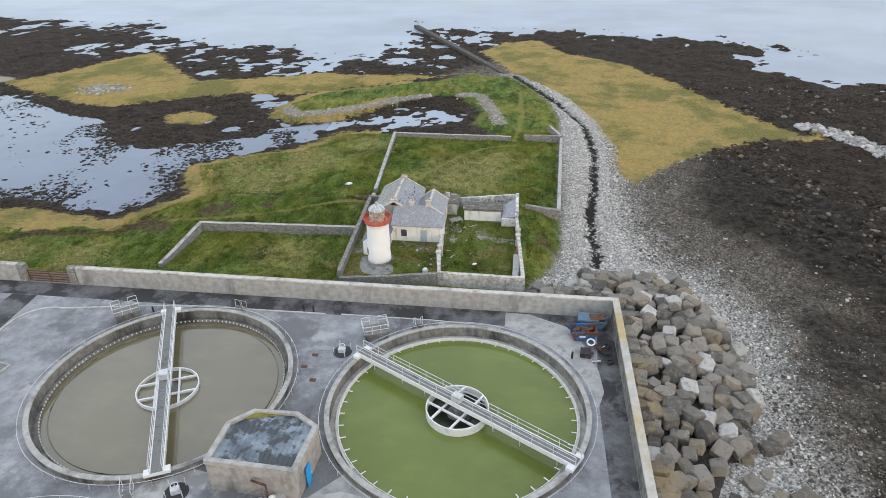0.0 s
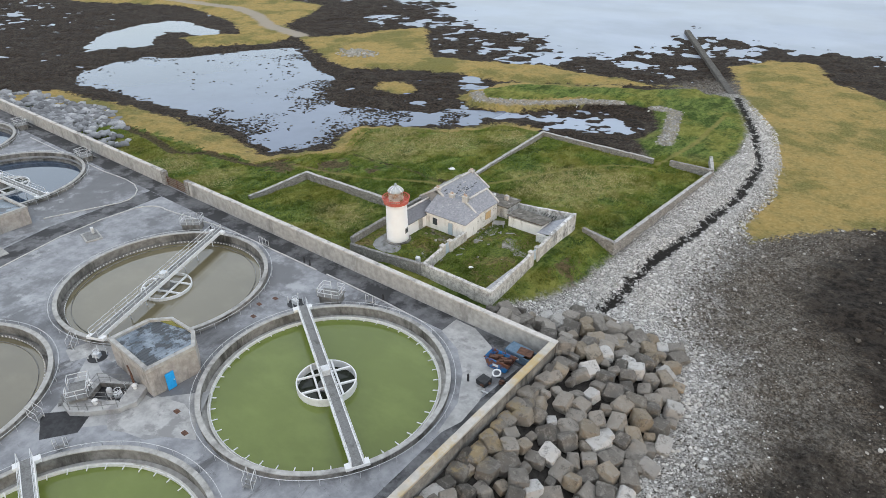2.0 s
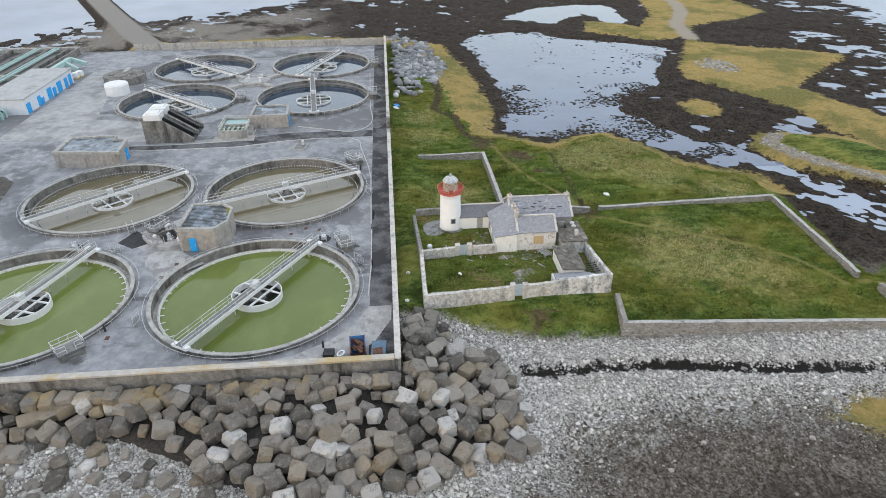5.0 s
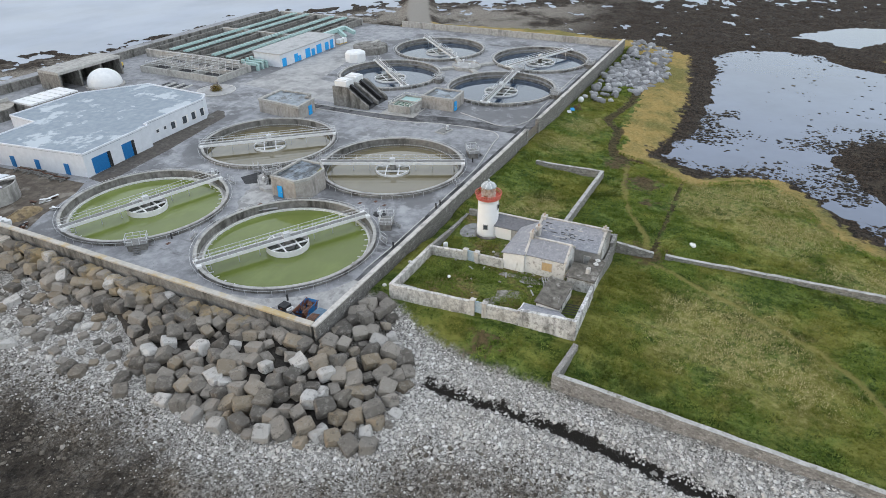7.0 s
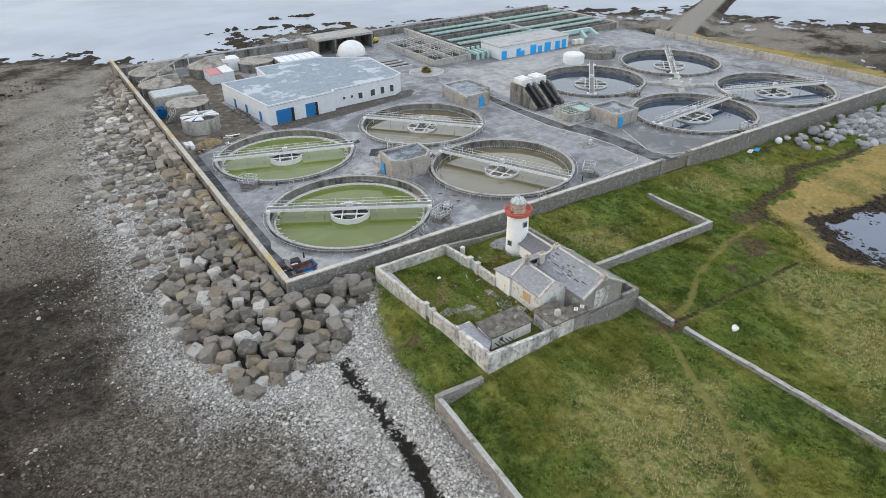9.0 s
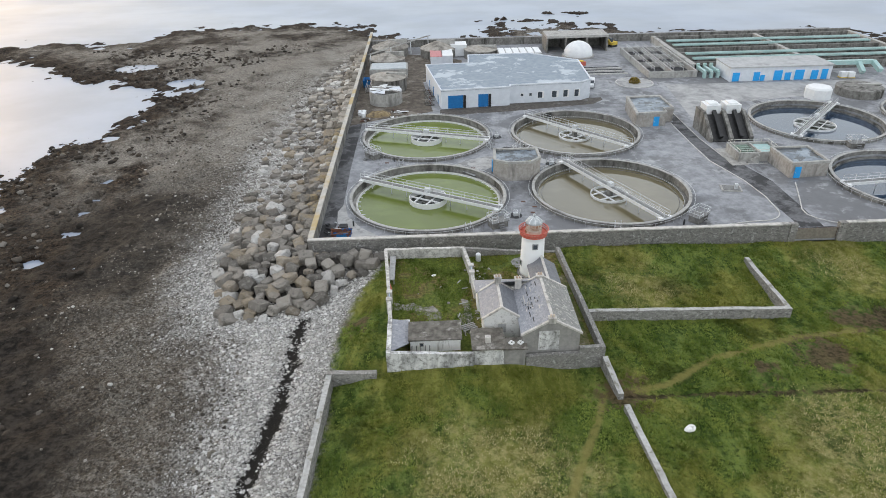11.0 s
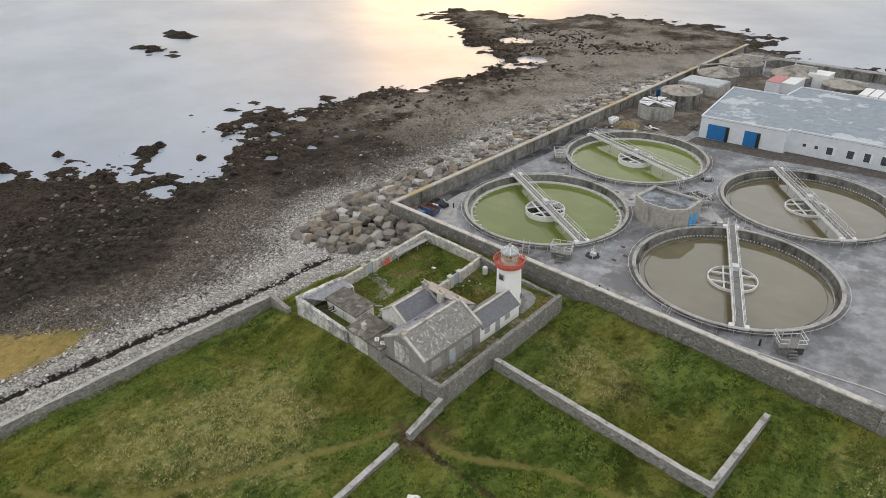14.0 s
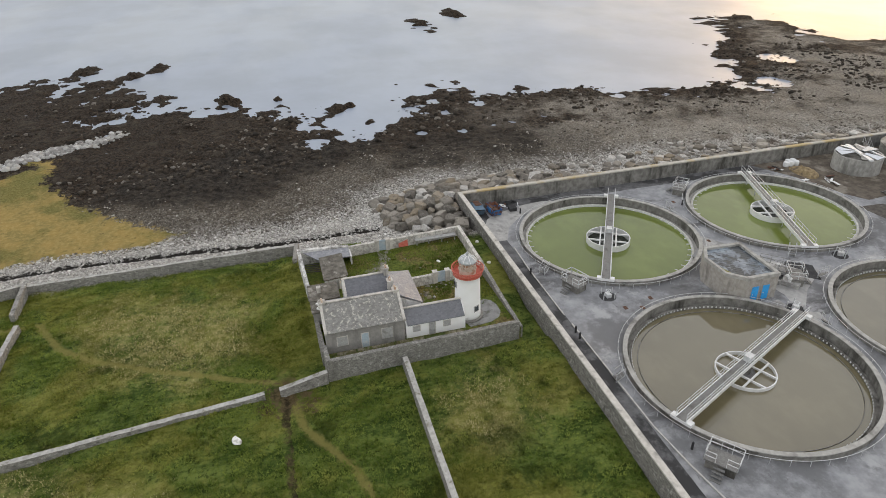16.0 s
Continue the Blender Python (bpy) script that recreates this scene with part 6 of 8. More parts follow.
sheet("road_a", [(-143.3, 66.1), (13.3, 66.1), (13.3, 69.1), (-143.3, 69.1)], ROADWAY, "dark damp perimeter road inside the boundary wall")
sheet("road_b", [(-60.2, 4.0), (-58.5, 4.0), (-58.4, 16.4), (-57.5, 17.0), (-57.4, 30.0), (-57.6, 39.0), (-60.1, 48.5), (-60.8, 55.2), (-61.2, 66.05), (-64.8, 66.05), (-64.9, 49.0), (-63.0, 41.2), (-61.2, 40.0), (-60.05, 27.0)], ROADWAY, "dark cross road between the tank groups")
sheet("road_c", [(10.2, -40.0), (13.3, -40.0), (13.3, 66.05), (11.4, 66.05), (10.6, 55.0), (10.8, 37.0)], ROADWAY, "dark damp strip along the sea wall")
sheet("slab_a", [(-29.5, 38.3), (-24.6, 37.0), (-16.3, 38.2), (-12.4, 42.6), (-8.6, 37.9), (-11.5, 34.6), (-16.5, 33.2), (-21.0, 28.2), (-24.5, 33.4)], PALE_SLAB, "pale concrete apron between the tanks")
sheet("slab_c", [(0.4, 66.0), (4.0, 64.4), (7.0, 61.4), (9.4, 57.4), (10.4, 52.5), (11.3, 55.5), (11.0, 59.0), (9.8, 62.9), (8.9, 65.2), (7.8, 66.7), (3.4, 68.8), (0.4, 68.9)], SCUFFED, "pale scuffed concrete in the corner of the yard", PAVE + 0.006)
sheet("slab_d", [(-31.7, 36.3), (-29.1, 35.7), (-27.9, 38.3), (-25.2, 38.6), (-25.4, 40.4), (-27.7, 40.8), (-31.0, 38.6)], SCUFFED, "pale worn concrete walk between the tanks", PAVE + 0.006)
sheet("slab_e", [(-16.2, 38.7), (-12.9, 39.8), (-10.1, 39.3), (-7.5, 37.7), (-10.5, 35.9), (-15.6, 33.0), (-17.2, 33.8)], SCUFFED, "pale worn concrete beside the plant house", PAVE + 0.006)
sheet("tar_patch", [(-23.2, 29.9), (-21.6, 31.6), (-19.0, 32.9), (-17.6, 31.0), (-19.6, 28.2)], TAR, "black tarred patch on the concrete apron", PAVE + 0.006)
sheet("slab_b", [(-62.6, 20.0), (-66.0, -12.0), (-120.0, -11.5), (-120.0, -4.0), (-104.0, -1.0), (-78.0, 4.0), (-73.0, 24.0)], PALE_SLAB, "pale worn concrete forecourt", PAVE + 0.006)
sheet("dirt_strip", [(-7.0, 7.6), (-24.0, 5.6), (-44.0, 2.0), (-47.0, -1.0), (-47.0, -3.0), (-24.0, 0.0), (-7.3, 3.0)], surface("dark_damp_ground", (0.07, 0.062, 0.055), (0.13, 0.115, 0.10), 1.5, (0.2, 0.19, 0.18), 0.4, (0.55, 0.7)), "dark damp ground along the low building")


def kerb_line(pts, label="pale raised concrete kerb"):
    bm = bmesh.new()
    for a, b in zip(pts, pts[1:]):
        beam(bm, (*a, PAVE + 0.04), (*b, PAVE + 0.04), 0.16, 0.14)
    return tagged(part("kerb", bm, KERB), label, "kerb", kind="structure")


def rounded(cx, cy, r, a0, a1, n=8):
    return [(cx + r * math.cos(radians(a0 + (a1 - a0) * i / n)), cy + r * math.sin(radians(a0 + (a1 - a0) * i / n))) for i in range(n + 1)]


kerb_line([(-22.0, 66.1), (-40.0, 65.9), (-45.5, 65.3), (-54.0, 63.9)] + rounded(-56.6, 59.8, 3.9, 80, 172, 7) + [(-60.8, 55.2), (-60.1, 48.4), (-57.6, 39.0), (-57.4, 29.7), (-57.45, 17.2)])
kerb_line([(-2.0, 65.9), (-9.0, 66.2), (-20.0, 66.2)])
kerb_line([(-110.0, 65.0), (-80.0, 65.4), (-73.0, 66.0), (-69.6, 65.8), (-67.0, 64.9), (-65.2, 63.5), (-64.3, 62.0), (-64.4, 60.2), (-65.9, 56.6), (-68.6, 49.8)])
kerb_line([(-60.25, 5.0), (-60.1, 27.0), (-61.1, 39.2), (-62.4, 40.9), (-65.8, 41.0), (-67.8, 41.0)])


def hut(label, outline, top, walls, doors=(), at_z=PAVE, roof=WET_ROOF, ribs=0):
    """A small flat-roofed plant house with a parapet and blue doors."""
    h = thing("plant_house", label, "hut", (0, 0, at_z), 0, "flat-roofed plant houses")
    part("masonry_body", prism(bmesh.new(), outline, 0, top - 0.45), walls, h)
    c = Vector((sum(p[0] for p in outline) / len(outline), sum(p[1] for p in outline) / len(outline)))
    inner = [tuple(c + (Vector(p) - c) * 0.90) for p in outline]
    outer = [tuple(c + (Vector(p) - c) * 1.02) for p in outline]
    bm = bmesh.new()
    n = len(outline)
    rows = [[bm.verts.new((*o, top - 0.45)), bm.verts.new((*o, top)), bm.verts.new((*i, top)), bm.verts.new((*i, top - 0.45))] for o, i in zip(outer, inner)]
    for k in range(n):
        p, q = rows[k], rows[(k + 1) % n]
        for j in range(4):
            bm.faces.new((p[j], q[j], q[(j + 1) % 4], p[(j + 1) % 4]))
    bmesh.ops.recalc_face_normals(bm, faces=bm.faces[:])
    part("parapet", bm, CONCRETE, h)
    part("roof_deck", prism(bmesh.new(), inner, top - 0.47, top - 0.32), roof, h)
    if ribs:
        lo, hi = min(p[0] for p in inner), max(p[0] for p in inner)
        for k in range(ribs):
            x = lo + (hi - lo) * (k + 0.5) / ribs
            cut = []
            for (ax, ay), (bx, by) in zip(inner, inner[1:] + inner[:1]):
                if (ax - x) * (bx - x) < 0:
                    cut.append(ay + (by - ay) * (x - ax) / (bx - ax))
            part("sheet_rib", beam(bmesh.new(), (x, min(cut) + 0.05, top - 0.315), (x, max(cut) - 0.05, top - 0.315), 0.26, 0.05), roof, h)
        part("moss_patch", prism(bmesh.new(), [inner[4], tuple(Vector(inner[4]).lerp(Vector(inner[3]), 0.7)), tuple(Vector(inner[4]).lerp(c, 0.22)), tuple(Vector(inner[4]).lerp(Vector(inner[5]), 0.5))], top - 0.31, top - 0.22), MOSS, h)
    for (x, y, face, w, mat) in doors:
        s = {"+x": (0.06, w / 2), "-x": (0.06, w / 2), "+y": (w / 2, 0.06), "-y": (w / 2, 0.06)}[face]
        d = part("plant_door", boxes((x - s[0], x + s[0], y - s[1], y + s[1], 0.05, 2.15)), mat, h)
        hx = (x + (0.1 if face == "+x" else -0.1 if face == "-x" else w * 0.35), y + (0.1 if face == "+y" else -0.1 if face == "-y" else w * 0.35))
        part("door_handle", boxes((hx[0] - 0.04, hx[0] + 0.04, hx[1] - 0.04, hx[1] + 0.04, 1.0, 1.15)), GALV, d)
    return h


oct_out = [(-24.5, 38.7), (-16.3, 38.4), (-15.9, 43.8), (-18.3, 45.3), (-22.5, 45.2), (-24.4, 43.3)]
hut("six-sided brown plant house with wet sunken roof", oct_out, 3.7, BRICKISH, ((-15.95, 40.4, "+x", 0.95, SKY_BLUE), (-24.45, 41.9, "-x", 0.95, SKY_BLUE), (-24.45, 40.3, "-x", 0.95, SKY_BLUE)), ribs=17)
hut("brown plant house with blue door by the brown tank", [(-58.0, 7.0), (-50.2, 7.0), (-49.0, 19.3), (-55.8, 18.6), (-55.9, 16.2), (-58.2, 16.0)], 3.2, BRICKISH, ((-53.6, 18.95, "+y", 1.2, SKY_BLUE),))
hut("square brown plant house with blue door near the basins", [(-75.3, 40.0), (-68.2, 40.0), (-68.4, 48.0), (-75.4, 47.4)], 2.95, BRICKISH, ((-69.6, 48.05, "+y", 1.1, SKY_BLUE),))

# ---- low building: openings, parapet trim ----
def bld_open(name, x, w, z0, z1, mat, y):
    a, b = x - w / 2, x + w / 2
    part(name, prism(bmesh.new(), [(a, front_y(a) - 0.05), (b, front_y(b) - 0.05), (b, front_y(b) + 0.05 + y - front_y(x)), (a, front_y(a) + 0.05 + y - front_y(x))], z0, z1), mat, blk)


def front_y(x):
    return 2.6 + (x + 7.6) * (1.4 / 16.4) if x > -24 else -0.2 + (x + 24.1) * (1.0 / 17.4)


for x, w in ((-11.0, 3.6), (-17.6, 2.4)):
    y = front_y(x)
    bld_open("roller_door", x, w, 0.05, 3.1, BLUE_PAINT, y)
    bld_open("dark_doorway", x - w / 2 - 0.35, 0.6, 0.05, 3.1, BLACK_PIT, y)
for x, w, z0, z1 in ((-27.1, 0.6, 1.7, 2.3), (-29.2, 0.6, 1.7, 2.3), (-31.7, 1.4, 1.1, 2.5), (-35.2, 1.5, 1.1, 2.6), (-37.9, 1.3, 1.1, 2.7), (-40.6, 1.2, 1.1, 2.7)):
    y = front_y(x)
    part("office_window", boxes((x - w / 2 - 0.1, x + w / 2 + 0.1, y - 0.08, y + 0.06, z0 - 0.1, z1 + 0.1)), WHITE_STEEL, blk)
    bld_open("window_pane", x, w, z0, z1, DARK_GLASS, y + 0.03)
for a, b in zip(OUT, OUT[1:] + OUT[:1]):
    bm = beam(bmesh.new(), (*a, 4.5), (*b, 4.5), 0.3, 0.32)
    part("parapet_trim", bm, PALE_WALL, blk)
for y, mat in ((-2.0, BLUE_PAINT), (-9.0, BLUE_PAINT), (-15.0, BLUE_PAINT)):
    x = -7.6 + 3.4 * (2.6 - y) / 24.0
    part("side_door", boxes((x - 0.05, x + 0.09, y - 0.6, y + 0.6, 0.05, 2.2)), mat, blk)
rnd = random.Random(9)
for k in range(4):
    rack = thing("pipe_rack", "low rack of grey pipes and scrap beside the building wall", "rack", (-4.6 + 0.6 * rnd.random(), -1.5 - 3.4 * k, PAVE), 8)
    for i in range(4):
        part("pipe_length", beam(bmesh.new(), (-1.2 + 0.5 * i, -1.5, 0.3 + 0.1 * (i % 2)), (-1.2 + 0.5 * i, 1.5, 0.3), 0.16), RUST if i == 1 else CONCRETE_DARK, rack)
    for y in (-1.1, 1.1):
        part("rack_sleeper", boxes((-1.6, 0.8, y - 0.1, y + 0.1, 0, 0.2)), CONCRETE_DARK, rack)


# ---- screw pumps and inlet basin ----
pump = thing("screw_pump_house", "pair of steep black screw-pump troughs between concrete cheeks", "pump house", (0, 0, PAVE))
for x0, x1 in ((-61.9, -61.3), (-66.1, -65.4), (-70.2, -69.6)):
    bm = bmesh.new()
    pr = [(20.0, 0), (29.5, 0), (29.5, 0.9), (24.0, 4.6), (20.0, 4.6)]
    lo = [bm.verts.new((x0, y, z)) for y, z in pr]
    hi = [bm.verts.new((x1, y, z)) for y, z in pr]
    bm.faces.new(lo)
    bm.faces.new(hi[::-1])
    for i in range(5):
        bm.faces.new((lo[i], lo[(i + 1) % 5], hi[(i + 1) % 5], hi[i]))
    bmesh.ops.recalc_face_normals(bm, faces=bm.faces[:])
    part("concrete_cheek", bm, CONCRETE_DARK, pump)
for x0, x1 in ((-65.4, -61.9), (-69.6, -66.1)):
    part("trough_floor", slope_slab([(x0, 29.4, 0.05), (x1, 29.4, 0.05), (x1, 23.8, 3.9), (x0, 23.8, 3.9)], 0.1), BLACK_PIT, pump)
    bm = bmesh.new()
    a, b = Vector(((x0 + x1) / 2, 29.2, 0.9)), Vector(((x0 + x1) / 2, 23.6, 4.6))
    beam(bm, a, b, 0.7)
    part("screw_shaft", bm, BLACK_PIT, pump)
    xm = (x0 + x1) / 2
    cov = part("drive_cover", boxes((x0 + 0.2, x1 - 0.2, 20.2, 23.4, 4.0, 5.7)), WHITE_COVER, pump)
    part("cover_ridge", boxes((xm - 0.9, xm + 0.9, 20.6, 23.0, 5.7, 6.0)), WHITE_COVER, cov)
basin = thing("inlet_basin", "raised concrete screen chamber with pale screens, cream rail and side steps", "basin", (0, 0, PAVE))
part("basin_floor", boxes((-70.4, -62.9, 34.6, 39.6, 0, 0.3)), BLACK_PIT, basin)
for x0, x1, y0, y1, z1 in ((-70.8, -70.4, 34.2, 40.0, 1.8), (-62.9, -62.5, 34.2, 40.0, 1.75), (-70.4, -62.9, 34.2, 34.6, 1.8), (-70.4, -62.9, 39.6, 40.0, 1.8), (-67.0, -66.7, 34.6, 39.6, 1.7)):
    part("basin_wall", boxes((x0, x1, y0, y1, 0, z1)), CONCRETE, basin)
GREEN_SCREEN = surface("green_screen_panel", (0.22, 0.30, 0.24), (0.34, 0.42, 0.36), 3.0, (0.12, 0.14, 0.11), 1.2, (0.5, 0.65))
for k in range(5):
    part("screen", boxes((-66.4, -63.1, 34.8 + 0.98 * k, 35.25 + 0.98 * k, 0.3, 1.45)), GREEN_SCREEN, basin)
part("channel_cover", boxes((-70.35, -67.05, 34.65, 39.55, 1.3, 1.42)), TURQ, basin)
for a, b in (((-62.7, 34.3, 1.8), (-62.7, 39.9, 1.8)), ((-70.6, 34.3, 1.8), (-70.6, 39.9, 1.8)), ((-70.6, 39.8, 1.8), (-62.7, 39.8, 1.8)), ((-70.6, 34.3, 1.8), (-62.7, 34.3, 1.8))):
    bm = bmesh.new()
    railing(bm, a, b, 0.5, 1.4, 0.06, (0.5,))
    part("handrail", bm, PALE_RIM, basin)
for k in range(6):
    part("step", boxes((-66.2 + 0.32 * k, -65.88 + 0.32 * k, 40.0, 40.9, 0, 1.62 - 0.27 * k)), CONCRETE, basin)
part("basin_apron", boxes((-63.9, -60.9, 33.2, 41.6, 0, 0.14)), CONCRETE, basin)

# ---- distribution chamber among the far tanks ----
ch = thing("distribution_chamber", "low round concrete distribution chamber with valves", "chamber", (-104.0, 35.0, PAVE))
part("chamber_wall", ring(bmesh.new(), 3.6, 4.0, 0, 0.9, 32), CONCRETE, ch)
part("chamber_deck", lathe(bmesh.new(), [(3.6, 0), (3.6, 0.7)], 32), PALE_SLAB, ch)
for a in range(4):
    c, s_ = math.cos(radians(a * 90 + 45)), math.sin(radians(a * 90 + 45))
    part("valve_stand", lathe(bmesh.new(), [(0.25, 0.7), (0.15, 1.6), (0.4, 1.65), (0.4, 1.75)], 12), GALV, ch).matrix_basis = pose(2.4 * c, 2.4 * s_, 0)
    part("channel_arm", beam(bmesh.new(), (3.9 * c, 3.9 * s_, 0.35), (8.0 * c, 8.0 * s_, 0.35), 1.5, 0.6), CONCRETE, ch)

# ---- white tank, low round tank, blue-doored building ----
wt = thing("white_tank", "squat white plastic tank on the forecourt", "tank", (-98.0, 2.2, PAVE))
part("tank_shell", lathe(bmesh.new(), [(3.0, 0), (3.0, 2.3), (2.6, 2.7), (0.3, 2.8)], 8), WHITE_COVER, wt)
lt = thing("round_tank", "low round grey concrete tank with walkway", "tank", (-109.0, 0.5, PAVE))
part("tank_shell", lathe(bmesh.new(), [(5.2, 0), (5.2, 1.9), (4.9, 2.0), (0.5, 2.4)], 40), CONCRETE_DARK, lt)
part("tank_walkway", boxes((-5.0, 0.5, -0.6, 0.6, 2.2, 2.5)), CONCRETE, lt)

bb = thing("blower_building", "long pale building with seven bright blue doors", "building", (0, 0, PAVE))
part("masonry_body", boxes((-109.6, -83.0, -22.5, -13.0, 0, 3.5)), PALE_WALL, bb)
part("roof_deck", boxes((-109.9, -82.7, -22.8, -12.7, 3.5, 3.8)), surface("pale_roof", (0.40, 0.41, 0.41), (0.50, 0.50, 0.50), 1.0, (0.32, 0.32, 0.32), 0.3, (0.5, 0.7)), bb)
for x, w, z1 in ((-84.6, 1.8, 2.3), (-90.0, 1.6, 2.3), (-91.6, 1.2, 1.5), (-95.6, 2.2, 2.6), (-98.2, 1.6, 2.0), (-101.2, 2.4, 2.6), (-105.2, 1.8, 2.4), (-107.8, 1.6, 2.6)):
    part("plant_door", boxes((x - w / 2, x + w / 2, -13.02, -12.9, 0.05, z1)), SKY_BLUE, bb)

# ---- aeration basins ----
aer = thing("aeration_basin", "long open concrete aeration lanes with turquoise air mains", "basin", (0, 0, PAVE))
part("lane_water", boxes((-140.5, -78.0, -58.5, -23.8, 0.2, 0.9)), surface("dark_mixed_liquor", (0.05, 0.048, 0.045), (0.09, 0.085, 0.08), 0.5, (0.13, 0.125, 0.12), 0.2, rough=0.3), aer)
for y in (-59.0, -53.5, -48.0, -42.5, -37.0, -31.5, -26.0, -23.4):
    part("lane_wall", boxes((-140.8, -77.6, y - 0.3, y + 0.3, 0, 2.0)), CONCRETE_DARK, aer)
for x in (-141.0, -110.0, -77.4):
    part("cross_wall", boxes((x - 0.6, x + 0.6, -59.3, -23.1, 0, 2.15)), CONCRETE, aer)
for y in (-50.7, -45.2, -34.2, -28.7):
    for dy in (-0.55, 0.55):
        part("air_main", beam(bmesh.new(), (-139.0, y + dy, 2.35), (-79.0, y + dy, 2.35), 0.4), TURQ, aer)
ext = thing("open_channel", "stepped open concrete channels with handrails", "channel", (0, 0, PAVE))
part("channel_floor", boxes((-76.5, -63.5, -46.5, -18.5, 0.0, 0.4)), TAR, ext)
for y in (-46.5, -37.0, -28.0, -18.5):
    part("channel_wall", boxes((-76.5, -63.5, y - 0.25, y + 0.25, 0, 1.7)), CONCRETE, ext)
for x in (-76.3, -70.0, -63.7):
    part("channel_wall", boxes((x - 0.25, x + 0.25, -46.2, -18.8, 0, 1.75)), CONCRETE, ext)
for i in range(5):
    bm = bmesh.new()
    railing(bm, (-75.5 + 2.6 * i, -46.0, 1.75), (-75.5 + 2.6 * i, -19.0, 1.75), 1.0, 2.5, 0.08)
    part("handrail", bm, GALV, ext)
pip = thing("turquoise_pipework", "bent turquoise air pipes on short legs", "pipes", (-80.0, -18.6, PAVE))
for dx in (-1.6, 0.2, 2.0):
    for (p, q) in (((dx, 1.5, 0), (dx, 1.5, 1.7)), ((dx, 1.5, 1.6), (dx, -3.6, 1.6)), ((dx, -3.6, 1.6), (dx, -3.6, 2.6))):
        part("pipe_run", beam(bmesh.new(), p, q, 0.75), TURQ, pip)
pip2 = thing("turquoise_pipework", "long turquoise air header behind the blue-doored building", "pipes", (-116.0, -19.0, PAVE))
for p, q in (((8.0, 0, 2.6), (-8.0, 0, 2.6)), ((-8.0, 0, 2.6), (-8.0, 4.0, 1.2)), ((8.0, 0, 2.6), (8.0, 0, 0)), ((-4.0, 0, 2.6), (-4.0, 3.0, 0.6))):
    part("pipe_run", beam(bmesh.new(), p, q, 1.1), TURQ, pip2)
for x, y in ((-113.5, -14.0), (-115.3, -13.6)):
    t = thing("white_crate", "white covered crate on pallets", "crate", (x, y, PAVE))
    part("crate_body", boxes((-0.8, 0.8, -0.7, 0.7, 0.2, 1.5)), WHITE_COVER, t)
    part("pallet", boxes((-0.9, 0.9, -0.8, 0.8, 0, 0.18)), YELLOW, t)

# ---- dome, shed, pits, planter ----
dm = thing("gas_dome", "large white hemispherical gas dome", "dome", (-50.3, -45.0, PAVE))
part("dome_shell", lathe(bmesh.new(), [(4.3, 0), (4.3, 0.8)] + [(4.3 * math.cos(radians(a)), 0.8 + 3.6 * math.sin(radians(a))) for a in (15, 30, 45, 60, 75, 86)], 40), WHITE_COVER, dm, smooth=True)
part("dome_kerb", ring(bmesh.new(), 4.3, 4.8, 0, 0.4, 40), CONCRETE, dm)
shd = thing("open_shed", "concrete open-fronted shed with thick flat roof", "shed", (0, 0, PAVE))
part("shed_roof", boxes((-60.5, -41.5, -58.0, -50.0, 4.2, 4.9)), CONCRETE, shd)
part("back_wall", boxes((-60.5, -41.5, -58.0, -57.5, 0, 4.2)), CONCRETE_DARK, shd)
for x in (-60.5, -54.2, -47.8, -42.0):
    part("shed_pier", boxes((x, x + 0.5, -57.5, -50.0, 0, 4.2)), CONCRETE_DARK, shd)
pit = thing("drying_pit", "row of dark sunken drying pits with pale kerbs", "pit", (0, 0, PAVE))
for i in range(3):
    y = -31.5 + 2.9 * i
    part("pit_bed", boxes((-59.0, -46.6, y, y + 2.2, 0, 0.05)), TAR, pit)
    part("pit_kerb", boxes((-59.3, -46.3, y + 2.25, y + 2.65, 0, 0.35)), KERB, pit)
skp = thing("red_skip", "small open red and yellow skip", "skip", (-48.0, -33.6, PAVE), 10)
part("skip_body", prism(bmesh.new(), [(-1.6, -0.9), (1.6, -0.9), (1.9, 0.9), (-1.9, 0.9)], 0.1, 1.2), RED_PAINT, skp)
part("skip_load", boxes((-1.4, 1.4, -0.7, 0.7, 1.2, 1.35)), YELLOW, skp)
pl_ = thing("round_planter", "pale round gravel bed with kerb", "planter", (-58.6, -14.3, PAVE))
part("gravel_bed", lathe(bmesh.new(), [(4.6, 0), (4.6, 0.12)], 40), PALE_SLAB, pl_)
part("planter_kerb", ring(bmesh.new(), 4.6, 4.85, 0, 0.2, 40), KERB, pl_)


def bush(at, r, c1, c2, label):
    b = thing("shrub", label, "shrub", at)
    rs_ = np.random.RandomState(77)
    bm_ = bmesh.new()
    for i in range(700):
        u = rs_.normal(size=3)
        u = u / np.linalg.norm(u) * (rs_.rand() ** 0.33)
        p = Vector((u[0] * r, u[1] * r, abs(u[2]) * r * 0.9 + 0.1)) * (0.85 + 0.3 * rs_.rand())
        s_ = 0.12 + 0.12 * rs_.rand()
        d = Vector(rs_.normal(size=3)).normalized() * s_
        e = d.orthogonal().normalized() * s_ * 0.6
        bm_.faces.new([bm_.verts.new(p + d), bm_.verts.new(p + e), bm_.verts.new(p - d), bm_.verts.new(p - e)])
    part("foliage", bm_, surface("shrub_leaf", c1, c2, 5.0), b)
    part("stem", beam(bmesh.new(), (0, 0, 0), (0.1, 0, r * 0.7), 0.12), RUST, b)


bush((-58.6, -14.3, PAVE + 0.12), 1.5, (0.20, 0.16, 0.03), (0.42, 0.30, 0.05), "yellow-brown shrub in the round bed")

